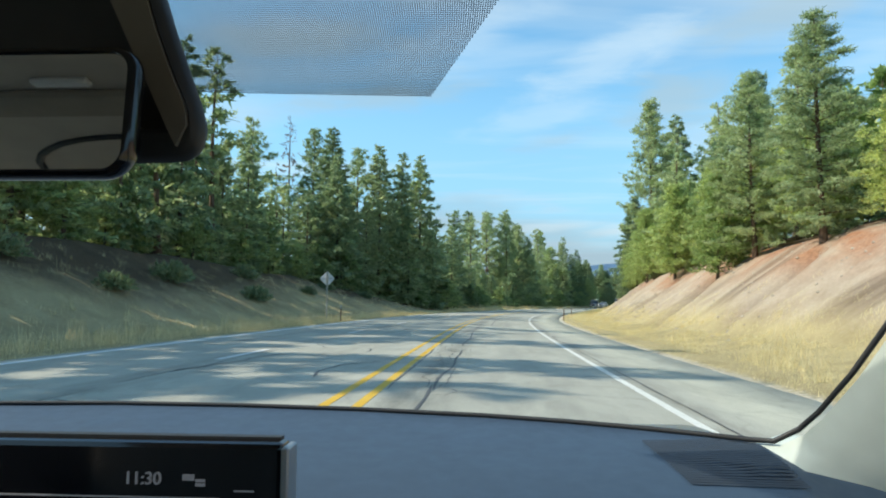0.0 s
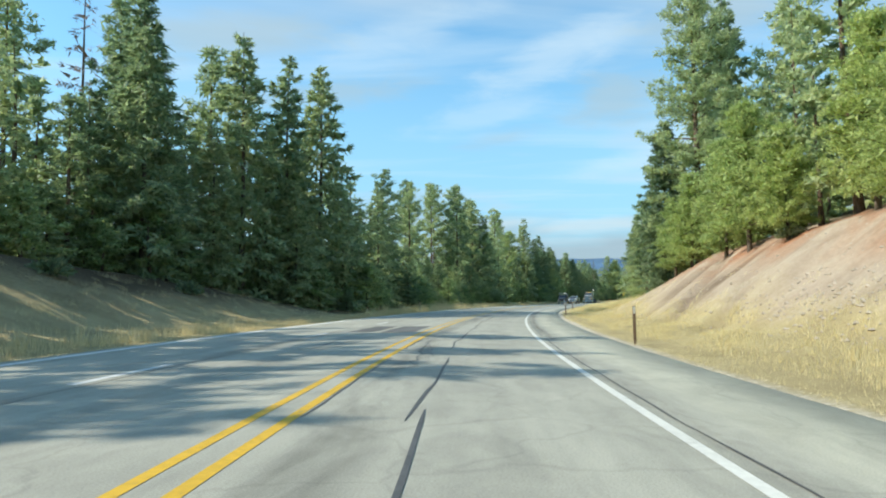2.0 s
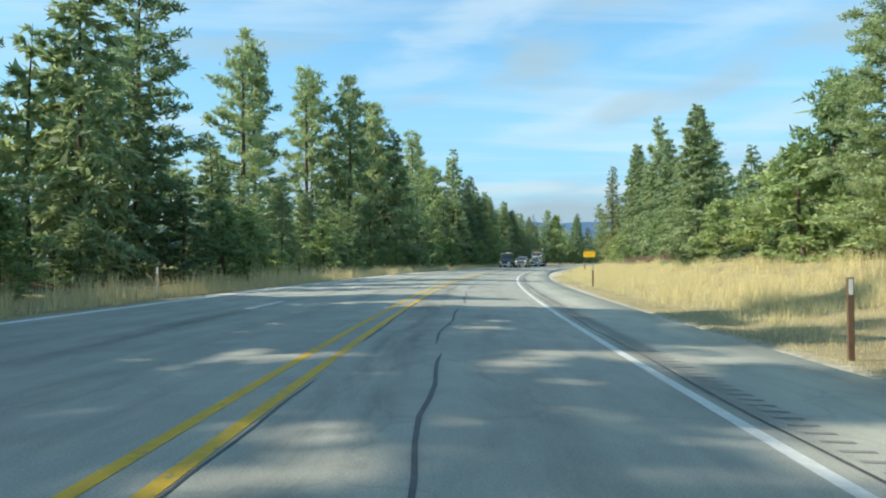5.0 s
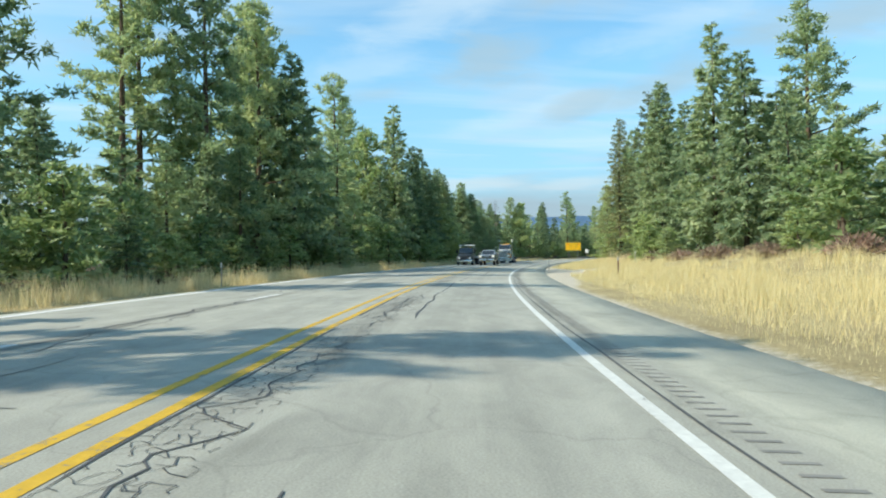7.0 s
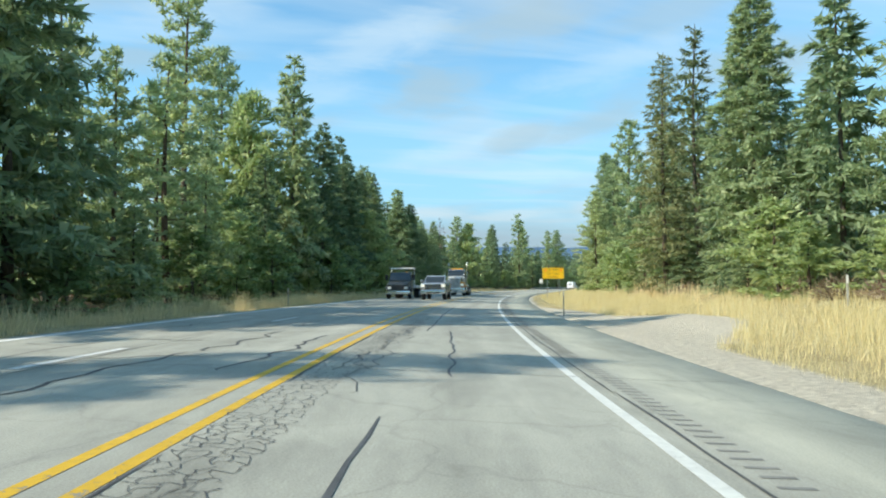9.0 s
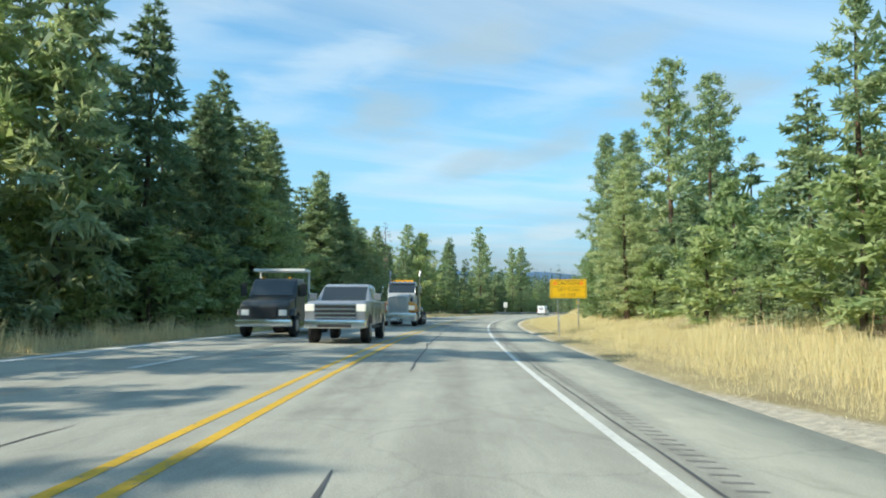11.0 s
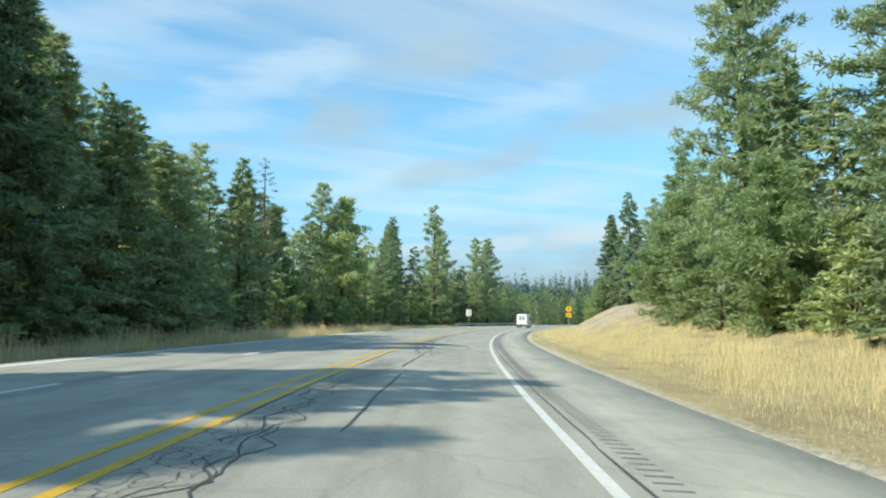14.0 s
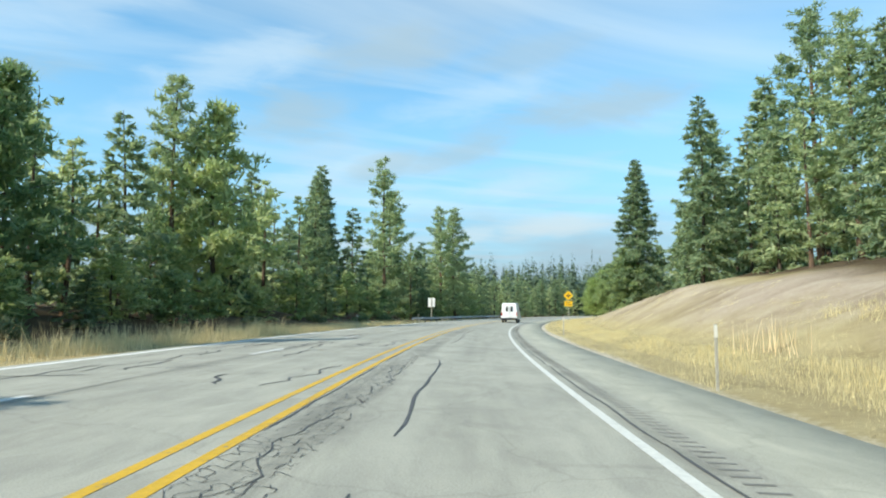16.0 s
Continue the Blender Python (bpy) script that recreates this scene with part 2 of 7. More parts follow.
def asphalt(name, pale, dark, tracks=True):
    m, n, l, b = material(name, 0.82, 0.0, 0.3)
    plan = along(n)
    grit = noise_fac(n, l, 55.0, 4.0, 0.7, plan)
    blot = noise_fac(n, l, 0.35, 5.0, 0.6, plan, 0.4)
    long_ = noise_fac(n, l, 1.0, 4.0, 0.6, plan, 0.2, (0.05, 1.6, 1.0))
    base = ramp(n, l, blot, [(0.25, dark), (0.75, pale)])
    base = mixed(n, l, 0.32, base, ramp(n, l, long_, [(0.3, tuple(0.78 * c for c in dark)), (0.7, pale)]))
    base = mixed(n, l, 0.55, base, ramp(n, l, grit, [(0.3, (0.36, 0.36, 0.36)), (0.72, (1.0, 1.0, 0.98))]), "MULTIPLY")
    mottle = noise_fac(n, l, 1.3, 6.0, 0.68, plan, 0.6, (0.5, 1.2, 1.0))
    base = mixed(n, l, 0.55, base, ramp(n, l, mottle, [(0.36, (0.72, 0.72, 0.73)), (0.56, (1.0, 1.0, 1.0)), (0.72, (1.12, 1.12, 1.1))]), "MULTIPLY")
    warp = n.new("ShaderNodeVectorMath"); warp.operation = "MULTIPLY_ADD"
    bend = n.new("ShaderNodeTexNoise"); bend.inputs["Scale"].default_value = 1.1; bend.inputs["Detail"].default_value = 3.0
    l.new(plan, bend.inputs["Vector"]); l.new(bend.outputs["Color"], warp.inputs[0])
    warp.inputs[1].default_value = (1.1, 1.1, 0.0); l.new(plan, warp.inputs[2])
    cells = n.new("ShaderNodeTexVoronoi"); cells.feature = "DISTANCE_TO_EDGE"; cells.inputs["Scale"].default_value = 0.42
    l.new(warp.outputs[0], cells.inputs["Vector"])
    hair = ramp(n, l, cells.outputs["Distance"], [(0.0, (0.55, 0.55, 0.55)), (0.014, (1, 1, 1))])
    base = mixed(n, l, 0.28, base, hair, "MULTIPLY")
    base = mixed(n, l, 1.0, base, (1.34, 1.34, 1.34), "MULTIPLY")
    if tracks:
        side = n.new("ShaderNodeSeparateXYZ")
        l.new(plan, side.inputs[0])
        out_ = n.new("ShaderNodeMapRange"); out_.interpolation_type = "SMOOTHSTEP"
        out_.inputs["From Min"].default_value, out_.inputs["From Max"].default_value = -0.55, -1.0
        l.new(side.outputs["Y"], out_.inputs["Value"])
        base = mixed(n, l, out_.outputs[0], base, mixed(n, l, 1.0, base, (1.16, 1.16, 1.12), "MULTIPLY"))
        # dirt and broken surface beside the centre line, and the wheels' darker middle
        q = n.new("ShaderNodeSeparateXYZ")
        l.new(plan, q.inputs[0])
        for mid, half, dark_, scale in ((3.05, 0.55, 0.62, (0.16, 0.9, 1.0)), (7.35, 0.5, 0.7, (0.12, 0.9, 1.0)), (-0.3, 0.3, 0.72, (0.3, 1.5, 1.0)), (1.55, 0.75, 0.86, (0.06, 0.8, 1.0)), (5.7, 0.8, 0.84, (0.06, 0.8, 1.0))):
            off = n.new("ShaderNodeMath"); off.operation = "SUBTRACT"
            l.new(q.outputs["Y"], off.inputs[0]); off.inputs[1].default_value = mid
            size = n.new("ShaderNodeMath"); size.operation = "ABSOLUTE"
            l.new(off.outputs[0], size.inputs[0])
            near_ = n.new("ShaderNodeMapRange"); near_.interpolation_type = "SMOOTHSTEP"
            near_.inputs["From Min"].default_value, near_.inputs["From Max"].default_value = half, half * 0.2
            l.new(size.outputs[0], near_.inputs["Value"])
            spots = n.new("ShaderNodeMapRange")
            spots.inputs["From Min"].default_value, spots.inputs["From Max"].default_value = 0.42, 0.62
            l.new(noise_fac(n, l, 1.0, 6.0, 0.68, plan, 0.6, scale), spots.inputs["Value"])
            both = n.new("ShaderNodeMath"); both.operation = "MULTIPLY"
            l.new(near_.outputs[0], both.inputs[0]); l.new(spots.outputs[0], both.inputs[1])
            base = mixed(n, l, both.outputs[0], base, mixed(n, l, 1.0, base, (dark_, dark_, dark_), "MULTIPLY"))
    l.new(base, b.inputs["Base Color"])
    bumped(n, l, b, grit, 0.5, 0.004)
    return m


M_ROAD = asphalt("weathered_asphalt", (0.425, 0.416, 0.35), (0.29, 0.286, 0.246))
M_PATCH = asphalt("dark_patch_asphalt", (0.15, 0.15, 0.145), (0.1, 0.102, 0.1), False)


def worn_paint(name, colour, under, wear):
    m, n, l, b = material(name, 0.65, 0.0, 0.35)
    plan = along(n)
    chips = noise_fac(n, l, 9.0, 6.0, 0.7, plan, 0.3)
    fade = noise_fac(n, l, 0.5, 3.0, 0.6, plan)
    add = n.new("ShaderNodeMath"); add.operation = "MULTIPLY_ADD"
    l.new(fade, add.inputs[0]); add.inputs[1].default_value = 0.6; l.new(chips, add.inputs[2])
    c = ramp(n, l, add.outputs[0], [(wear, under), (wear + 0.06, tuple(0.8 * x for x in colour)), (0.98, colour)])
    l.new(c, b.inputs["Base Color"])
    bumped(n, l, b, chips, 0.3, 0.003)
    return m


M_YELLOW = worn_paint("worn_yellow_paint", (0.7, 0.43, 0.04), (0.26, 0.24, 0.19), 0.62)
M_WHITE = worn_paint("worn_white_paint", (0.72, 0.72, 0.665), (0.34, 0.335, 0.3), 0.58)
M_WHITE_FAR = worn_paint("white_edge_paint", (0.8, 0.8, 0.76), (0.4, 0.395, 0.36), 0.46)
M_DASH = worn_paint("faded_white_paint", (0.72, 0.72, 0.69), (0.3, 0.3, 0.28), 0.56)
M_TAR = plain("crack_tar", (0.085, 0.085, 0.083), 0.65, 0.0, 0.3, 3.0)


def ground_material():
    """Dry verge, red cut soil and forest floor, mixed by where they lie and by noise."""
    m, n, l, b = material("dry_ground", 0.95, 0.0, 0.15)
    vec = n.new("ShaderNodeTexCoord").outputs["Object"]
    fine = noise_fac(n, l, 7.0, 6.0, 0.7, vec)
    mid = noise_fac(n, l, 0.45, 5.0, 0.6, vec, 0.4)
    big = noise_fac(n, l, 0.07, 4.0, 0.55, vec)
    straw = ramp(n, l, mid, [(0.2, (0.33, 0.265, 0.14)), (0.5, (0.47, 0.385, 0.21)), (0.8, (0.57, 0.48, 0.27))])
    soil = ramp(n, l, mid, [(0.2, (0.33, 0.255, 0.19)), (0.5, (0.48, 0.39, 0.3)), (0.85, (0.58, 0.5, 0.39))])
    rill = noise_fac(n, l, 1.0, 4.0, 0.6, along(n), 0.5, (0.22, 0.05, 1.0))
    soil = mixed(n, l, 0.8, soil, ramp(n, l, rill, [(0.34, (0.38, 0.33, 0.3)), (0.46, (1, 1, 1))]), "MULTIPLY")
    place = n.new("ShaderNodeSeparateXYZ")
    l.new(along(n), place.inputs[0])
    head = n.new("ShaderNodeMapRange"); head.interpolation_type = "SMOOTHSTEP"
    head.inputs["From Min"].default_value, head.inputs["From Max"].default_value = -9.6, -12.6
    l.new(place.outputs["Y"], head.inputs["Value"])
    reach = n.new("ShaderNodeMapRange")
    reach.inputs["From Min"].default_value, reach.inputs["From Max"].default_value = 120.0, 100.0
    l.new(place.outputs["X"], reach.inputs["Value"])
    cut = n.new("ShaderNodeMath"); cut.operation = "MULTIPLY"
    l.new(head.outputs[0], cut.inputs[0]); l.new(reach.outputs[0], cut.inputs[1])
    rust = n.new("ShaderNodeMath"); rust.operation = "MULTIPLY"
    l.new(cut.outputs[0], rust.inputs[0])
    l.new(ramp(n, l, noise_fac(n, l, 0.22, 4.0, 0.6, vec, 0.5), [(0.36, (0, 0, 0)), (0.6, (1, 1, 1))]), rust.inputs[1])
    soil = mixed(n, l, rust.outputs[0], soil, ramp(n, l, fine, [(0.3, (0.3, 0.13, 0.07)), (0.7, (0.5, 0.25, 0.14))]))
    duff = ramp(n, l, mid, [(0.25, (0.075, 0.055, 0.035)), (0.75, (0.15, 0.11, 0.065))])
    kind = n.new("ShaderNodeVertexColor")
    kind.layer_name = "cover"
    sep = n.new("ShaderNodeSeparateColor")
    l.new(kind.outputs["Color"], sep.inputs[0])

    def edge(f):
        a = n.new("ShaderNodeMath"); a.operation = "MULTIPLY_ADD"
        l.new(big, a.inputs[0]); a.inputs[1].default_value = 0.7; l.new(f, a.inputs[2])
        a2 = n.new("ShaderNodeMath"); a2.operation = "MULTIPLY_ADD"
        l.new(fine, a2.inputs[0]); a2.inputs[1].default_value = 0.5; l.new(a.outputs[0], a2.inputs[2])
        r = n.new("ShaderNodeMapRange")
        r.inputs["From Min"].default_value, r.inputs["From Max"].default_value = 0.95, 1.25
        l.new(a2.outputs[0], r.inputs["Value"])
        return r.outputs[0]

    c = mixed(n, l, edge(sep.outputs["Red"]), straw, soil)
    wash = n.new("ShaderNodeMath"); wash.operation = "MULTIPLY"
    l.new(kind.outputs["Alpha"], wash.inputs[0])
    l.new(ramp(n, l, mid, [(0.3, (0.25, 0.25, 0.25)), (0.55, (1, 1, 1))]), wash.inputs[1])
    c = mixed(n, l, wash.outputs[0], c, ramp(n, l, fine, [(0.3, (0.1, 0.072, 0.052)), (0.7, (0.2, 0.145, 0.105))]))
    c = mixed(n, l, edge(sep.outputs["Green"]), c, duff)
    gravel = ramp(n, l, fine, [(0.3, (0.52, 0.465, 0.37)), (0.7, (0.7, 0.635, 0.51))])
    c = mixed(n, l, edge(sep.outputs["Blue"]), c, gravel)
    c = mixed(n, l, 0.5, c, ramp(n, l, fine, [(0.3, (0.5, 0.5, 0.5)), (0.7, (1, 1, 1))]), "MULTIPLY")
    l.new(c, b.inputs["Base Color"])
    bumped(n, l, b, fine, 0.8, 0.12)
    return m


M_GROUND = ground_material()


def leafy(name, dark, light, warm, through_=0.3):
    """Needles and leaves: colour varies by clump and by plant, some light passes."""
    m = bpy.data.materials.new(name)
    m.use_nodes = True
    n, l = m.node_tree.nodes, m.node_tree.links
    n.clear()
    geo = n.new("ShaderNodeNewGeometry")
    info = n.new("ShaderNodeObjectInfo")
    c = ramp(n, l, geo.outputs["Random Per Island"], [(0.0, dark), (0.7, light), (1.0, warm)])
    hue = n.new("ShaderNodeHueSaturation")
    k = n.new("ShaderNodeMapRange")
    k.inputs["To Min"].default_value, k.inputs["To Max"].default_value = 0.468, 0.518
    l.new(info.outputs["Random"], k.inputs["Value"]); l.new(k.outputs[0], hue.inputs["Hue"])
    v = n.new("ShaderNodeMapRange")
    v.inputs["To Min"].default_value, v.inputs["To Max"].default_value = 1.25, 0.75
    l.new(info.outputs["Random"], v.inputs["Value"]); l.new(v.outputs[0], hue.inputs["Value"])
    l.new(c, hue.inputs["Color"])
    d = n.new("ShaderNodeBsdfPrincipled")
    d.inputs["Roughness"].default_value, d.inputs["Specular IOR Level"].default_value = 0.6, 0.25
    t = n.new("ShaderNodeBsdfTranslucent")
    l.new(hue.outputs[0], d.inputs["Base Color"])
    thin_ = n.new("ShaderNodeMix")
    thin_.data_type, thin_.blend_type = "RGBA", "MULTIPLY"
    thin_.inputs["Factor"].default_value = 1.0
    thin_.inputs["B"].default_value = (2 * through_, 2 * through_, 1.7 * through_, 1)
    l.new(hue.outputs[0], thin_.inputs["A"]); l.new(thin_.outputs["Result"], t.inputs["Color"])
    mx = n.new("ShaderNodeAddShader")
    o = n.new("ShaderNodeOutputMaterial")
    l.new(d.outputs[0], mx.inputs[0]); l.new(t.outputs[0], mx.inputs[1]); l.new(mx.outputs[0], o.inputs["Surface"])
    return m


M_FIR = leafy("fir_needles", (0.088, 0.132, 0.075), (0.168, 0.217, 0.12), (0.222, 0.262, 0.148), 0.5)
M_PINE = leafy("pine_needles", (0.118, 0.162, 0.086), (0.21, 0.257, 0.136), (0.262, 0.302, 0.164), 0.5)
M_YOUNG = leafy("young_pine_needles", (0.106, 0.158, 0.068), (0.188, 0.246, 0.11), (0.242, 0.286, 0.136), 0.45)
M_SAPLING = leafy("sapling_needles", (0.12, 0.168, 0.06), (0.21, 0.268, 0.098), (0.265, 0.31, 0.122), 0.5)
M_FAR = leafy("far_needles", (0.055, 0.09, 0.062), (0.1, 0.14, 0.092), (0.13, 0.165, 0.1), 0.3)
M_DEAD = leafy("dry_twigs", (0.12, 0.1, 0.075), (0.2, 0.17, 0.13), (0.25, 0.2, 0.13), 0.05)
M_LARCH = leafy("larch_needles", (0.095, 0.115, 0.055), (0.155, 0.175, 0.085), (0.2, 0.2, 0.1), 0.45)
M_BUSH = leafy("shrub_leaves", (0.075, 0.115, 0.06), (0.12, 0.16, 0.085), (0.16, 0.185, 0.1), 0.3)
M_GRASS = leafy("dry_grass", (0.46, 0.375, 0.2), (0.58, 0.495, 0.29), (0.66, 0.585, 0.37), 0.3)
M_SEDGE = leafy("shaded_grass", (0.36, 0.3, 0.175), (0.51, 0.44, 0.26), (0.61, 0.54, 0.34), 0.35)


def bark_material(name, a, b_, c_):
    m, n, l, b = material(name, 0.95, 0.0, 0.1)
    vec = n.new("ShaderNodeTexCoord").outputs["Object"]
    f = noise_fac(n, l, 3.0, 5.0, 0.65, vec, 0.5, (3.0, 3.0, 0.5))
    l.new(ramp(n, l, f, [(0.3, a), (0.55, b_), (0.75, c_)]), b.inputs["Base Color"])
    bumped(n, l, b, f, 0.9, 0.06)
    return m


M_BARK = bark_material("grey_bark", (0.06, 0.045, 0.035), (0.14, 0.11, 0.085), (0.22, 0.185, 0.15))
M_REDBARK = bark_material("pine_bark", (0.06, 0.042, 0.032), (0.15, 0.1, 0.07), (0.24, 0.17, 0.12))

# ---- building helpers ----
def mesh_of(name, verts, faces, mat, smooth=False, uvs=None):
    me = bpy.data.meshes.new(name)
    me.from_pydata([tuple(v) for v in verts], [], faces)
    if mat:
        me.materials.append(mat)
    if smooth:
        me.polygons.foreach_set("use_smooth", [True] * len(me.polygons))
    if uvs is not None:
        layer = me.uv_layers.new(name="plan")
        idx = np.empty(len(me.loops), dtype=np.int32)
        me.loops.foreach_get("vertex_index", idx)
        layer.data.foreach_set("uv", np.asarray(uvs, dtype=np.float32)[idx].ravel())
    me.update()
    return me


def part(name, bm, mat, parent, label=""):
    """Links a bmesh as one mesh object under a thing or part."""
    me = bpy.data.meshes.new(name)
    bm.to_mesh(me)
    bm.free()
    me.materials.append(mat)
    ob = new(name, me)
    ob.parent = parent
    if label:
        tagged(ob, label)
    return ob


def thing(name, m, label, category, group=""):
    ob = new(name)
    ob.empty_display_size = 0.3
    ob.matrix_world = m
    return tagged(ob, label, category, group)


def profile(x, xs, ys):
    """A smooth curve through a cross-section's corners."""
    return float(np.interp(x, xs, ys))


# ---- lie of the land: banks beside the road ----
R_BANK = ([-80, 40, 62, 76, 88, 98, 108, 122, 180, 215, 260, 285, 303, 320, 345, 368, 400, 440], [1.0, 1.05, 1.05, 1.08, 1.08, 0.85, 0.55, 0.28, 0.25, 0.2, 0.2, 0.3, 0.5, 0.66, 0.78, 0.55, 0.25, 0.2])
L_BANK = ([-80, 30, 62, 80, 95, 108, 130, 285, 318, 345, 372, 395], [1.15, 1.15, 1.05, 0.85, 0.6, 0.3, 0.12, 0.12, 0.3, 0.42, 0.4, 0.1])
PAVE_R, PAVE_L = -2.45, 11.3
BARE = ([160, 168, 178, 183, 190, 193, 200, 208], [-2.9, -3.7, -4.1, -7.0, -7.4, -5.0, -4.5, -2.9])     # edge of the gravel pull-off


GULLIES = ((41.0, -5.6, 44.5, -12.5, 0.5, 0.8), (66.5, -6.2, 73.0, -10.4, 0.34, 0.6), (76.0, -7.2, 84.5, -12.5, 0.42, 0.9), (56.0, -7.5, 57.5, -13.0, 0.3, 0.6), (84.0, -7.0, 87.0, -13.5, 0.4, 0.7), (30.0, -7.5, 31.0, -12.5, 0.3, 0.6))


def gullies(s, left):
    """Wash-outs in the soil of the cut: from foot to head, depth, half width."""
    cut = 0.0
    for s0, q0, s1, q1, deep, half in GULLIES:
        u = (left - q0) / (q1 - q0)
        if -0.25 < u < 1.25:
            off = s - (s0 + (s1 - s0) * u) - 0.5 * noise.noise((left * 0.5, s0, 0.0))
            ease = max(0.0, min(1.0, 2.5 * (u + 0.25), 2.5 * (1.25 - u)))
            cut += deep * ease * math.exp(-(off / half) ** 2)
    return cut


def land(s, left):
    """Height of the natural ground."""
    if PAVE_R - 0.2 < left < PAVE_L + 0.2:
        return deck(left) - 0.12
    bumps = 0.22 * noise.noise((s * 0.11, left * 0.13, 3.1)) + 0.08 * noise.noise((s * 0.5, left * 0.5, 7.7))
    if left < 0:
        k = profile(s, *R_BANK)
        bumps -= gullies(s, left)
        z = profile(-left, [2.4, 3.4, 5.0, 7.2, 13.0, 20.0, 45.0, 300.0], [-0.09, -0.17, -0.15, 0.1, 4.0, 6.0, 8.5, 10.0])
        z = z * k if z > 0.1 else z
        return z + bumps * min(1.0, max(0.0, (-left - 4.0) / 4.0)) * (0.5 + k)
    k = profile(s, *L_BANK)
    z = profile(left, [11.3, 12.2, 14.6, 17.0, 25.0, 40.0, 80.0, 800.0], [0.09, 0.02, 0.0, 0.5, 4.0, 5.5, 6.5, 8.0])
    z = z * k if z > 0 else z
    return z + bumps * min(1.0, max(0.0, (left - 12.8) / 4.0)) * (0.5 + k)


def spot(s, left, z=None):
    x, y = at(s, left)
    return Vector((x, y, land(s, left) if z is None else z))


def ribbon(name, pts_s, lefts, height, mat, smooth=True):
    """A sheet over the road's plan: rows along it, columns across it."""
    verts, uvs, faces = [], [], []
    w = len(lefts)
    for s in pts_s:
        for q in lefts:
            x, y = at(s, q)
            verts.append((x, y, height(s, q)))
            uvs.append((s, q))
    for i in range(len(pts_s) - 1):
        for j in range(w - 1):
            a = i * w + j
            faces.append((a, a + 1, a + w + 1, a + w))
    return mesh_of(name, verts, faces, mat, smooth, uvs), uvs


def steps(*spans):
    out = []
    for a, b, d in spans:
        out += list(np.arange(a, b, d))
    return [float(v) for v in out] + [float(spans[-1][1])]


def flip(me):
    """Faces upwards."""
    if me.polygons[0].normal.z < 0:
        me.flip_normals()


GROUND_S = steps((-320, -40, 20), (-40, 20, 2.0), (20, 110, 0.75), (110, 440, 2.0), (440, 640, 10), (640, 1700, 60))
GROUND_L = steps((-290, -70, 22), (-70, -26, 4), (-26, -14, 0.9), (-14, -2.6, 0.57), (-2.6, 11.4, 3.5), (11.4, 34, 0.9), (34, 70, 4), (70, 190, 20), (190, 790, 100))
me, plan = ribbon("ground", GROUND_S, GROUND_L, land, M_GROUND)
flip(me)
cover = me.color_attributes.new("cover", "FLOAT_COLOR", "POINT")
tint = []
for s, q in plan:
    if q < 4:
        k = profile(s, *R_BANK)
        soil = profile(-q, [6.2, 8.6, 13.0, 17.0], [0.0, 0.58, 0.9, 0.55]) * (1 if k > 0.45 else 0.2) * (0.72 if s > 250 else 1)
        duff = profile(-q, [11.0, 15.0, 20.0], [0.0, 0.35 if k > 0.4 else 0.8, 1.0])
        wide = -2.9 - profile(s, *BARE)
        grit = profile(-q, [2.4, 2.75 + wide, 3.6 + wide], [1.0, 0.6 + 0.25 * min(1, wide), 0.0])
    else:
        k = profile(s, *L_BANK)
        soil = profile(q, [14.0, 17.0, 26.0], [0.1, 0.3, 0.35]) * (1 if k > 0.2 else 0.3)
        # left bank: brown duff spread wider, also painting in the bank's shade
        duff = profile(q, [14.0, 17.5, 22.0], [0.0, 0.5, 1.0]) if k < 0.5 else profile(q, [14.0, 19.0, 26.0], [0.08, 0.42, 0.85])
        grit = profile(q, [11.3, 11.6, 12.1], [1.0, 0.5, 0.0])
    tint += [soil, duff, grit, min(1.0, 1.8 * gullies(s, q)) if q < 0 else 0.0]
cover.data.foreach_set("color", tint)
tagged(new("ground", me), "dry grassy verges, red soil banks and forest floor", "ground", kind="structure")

me = mesh_of("ground_plain", [(x * 250.0, y * 250.0, -1.2) for y in range(-14, 19) for x in range(-16, 17)],
             [(a, a + 1, a + 34, a + 33) for a in (33 * j + i for j in range(32) for i in range(32))], plain("forest_plain", (0.1, 0.105, 0.065), 0.95, 0.0, 0.4, 0.02, 0.1), True)
tagged(new("ground_plain", me), "wooded plain stretching from the road to the hills", "ground", kind="structure")

# ---- carriageway ----
ROAD_S = steps((-300, -20, 10), (-20, 440, 2.5), (440, 900, 8))
me, _ = ribbon("road", ROAD_S, [PAVE_R - 0.12, PAVE_R, -1.2, 0.0, 1.9, CREST, 5.6, 7.5, 9.2, 10.8, PAVE_L, PAVE_L + 0.12], lambda s, q: deck(q) - (0.16 if q < PAVE_R or q > PAVE_L else 0), M_ROAD)
flip(me)
road = tagged(new("road", me), "weathered grey asphalt highway with sealed cracks", "road", kind="structure")

OVER = 0.004


def painted(name, s0, s1, left, width, mat, label, step=2.5, z=OVER):
    pts = [s0 + (s1 - s0) * i / max(1, round((s1 - s0) / step)) for i in range(max(1, round((s1 - s0) / step)) + 1)]
    me, _ = ribbon(name, pts, [left - width / 2, left + width / 2], lambda s, q: deck(q) + z, mat)
    flip(me)
    return tagged(new(name, me), label, "road marking", kind="structure")


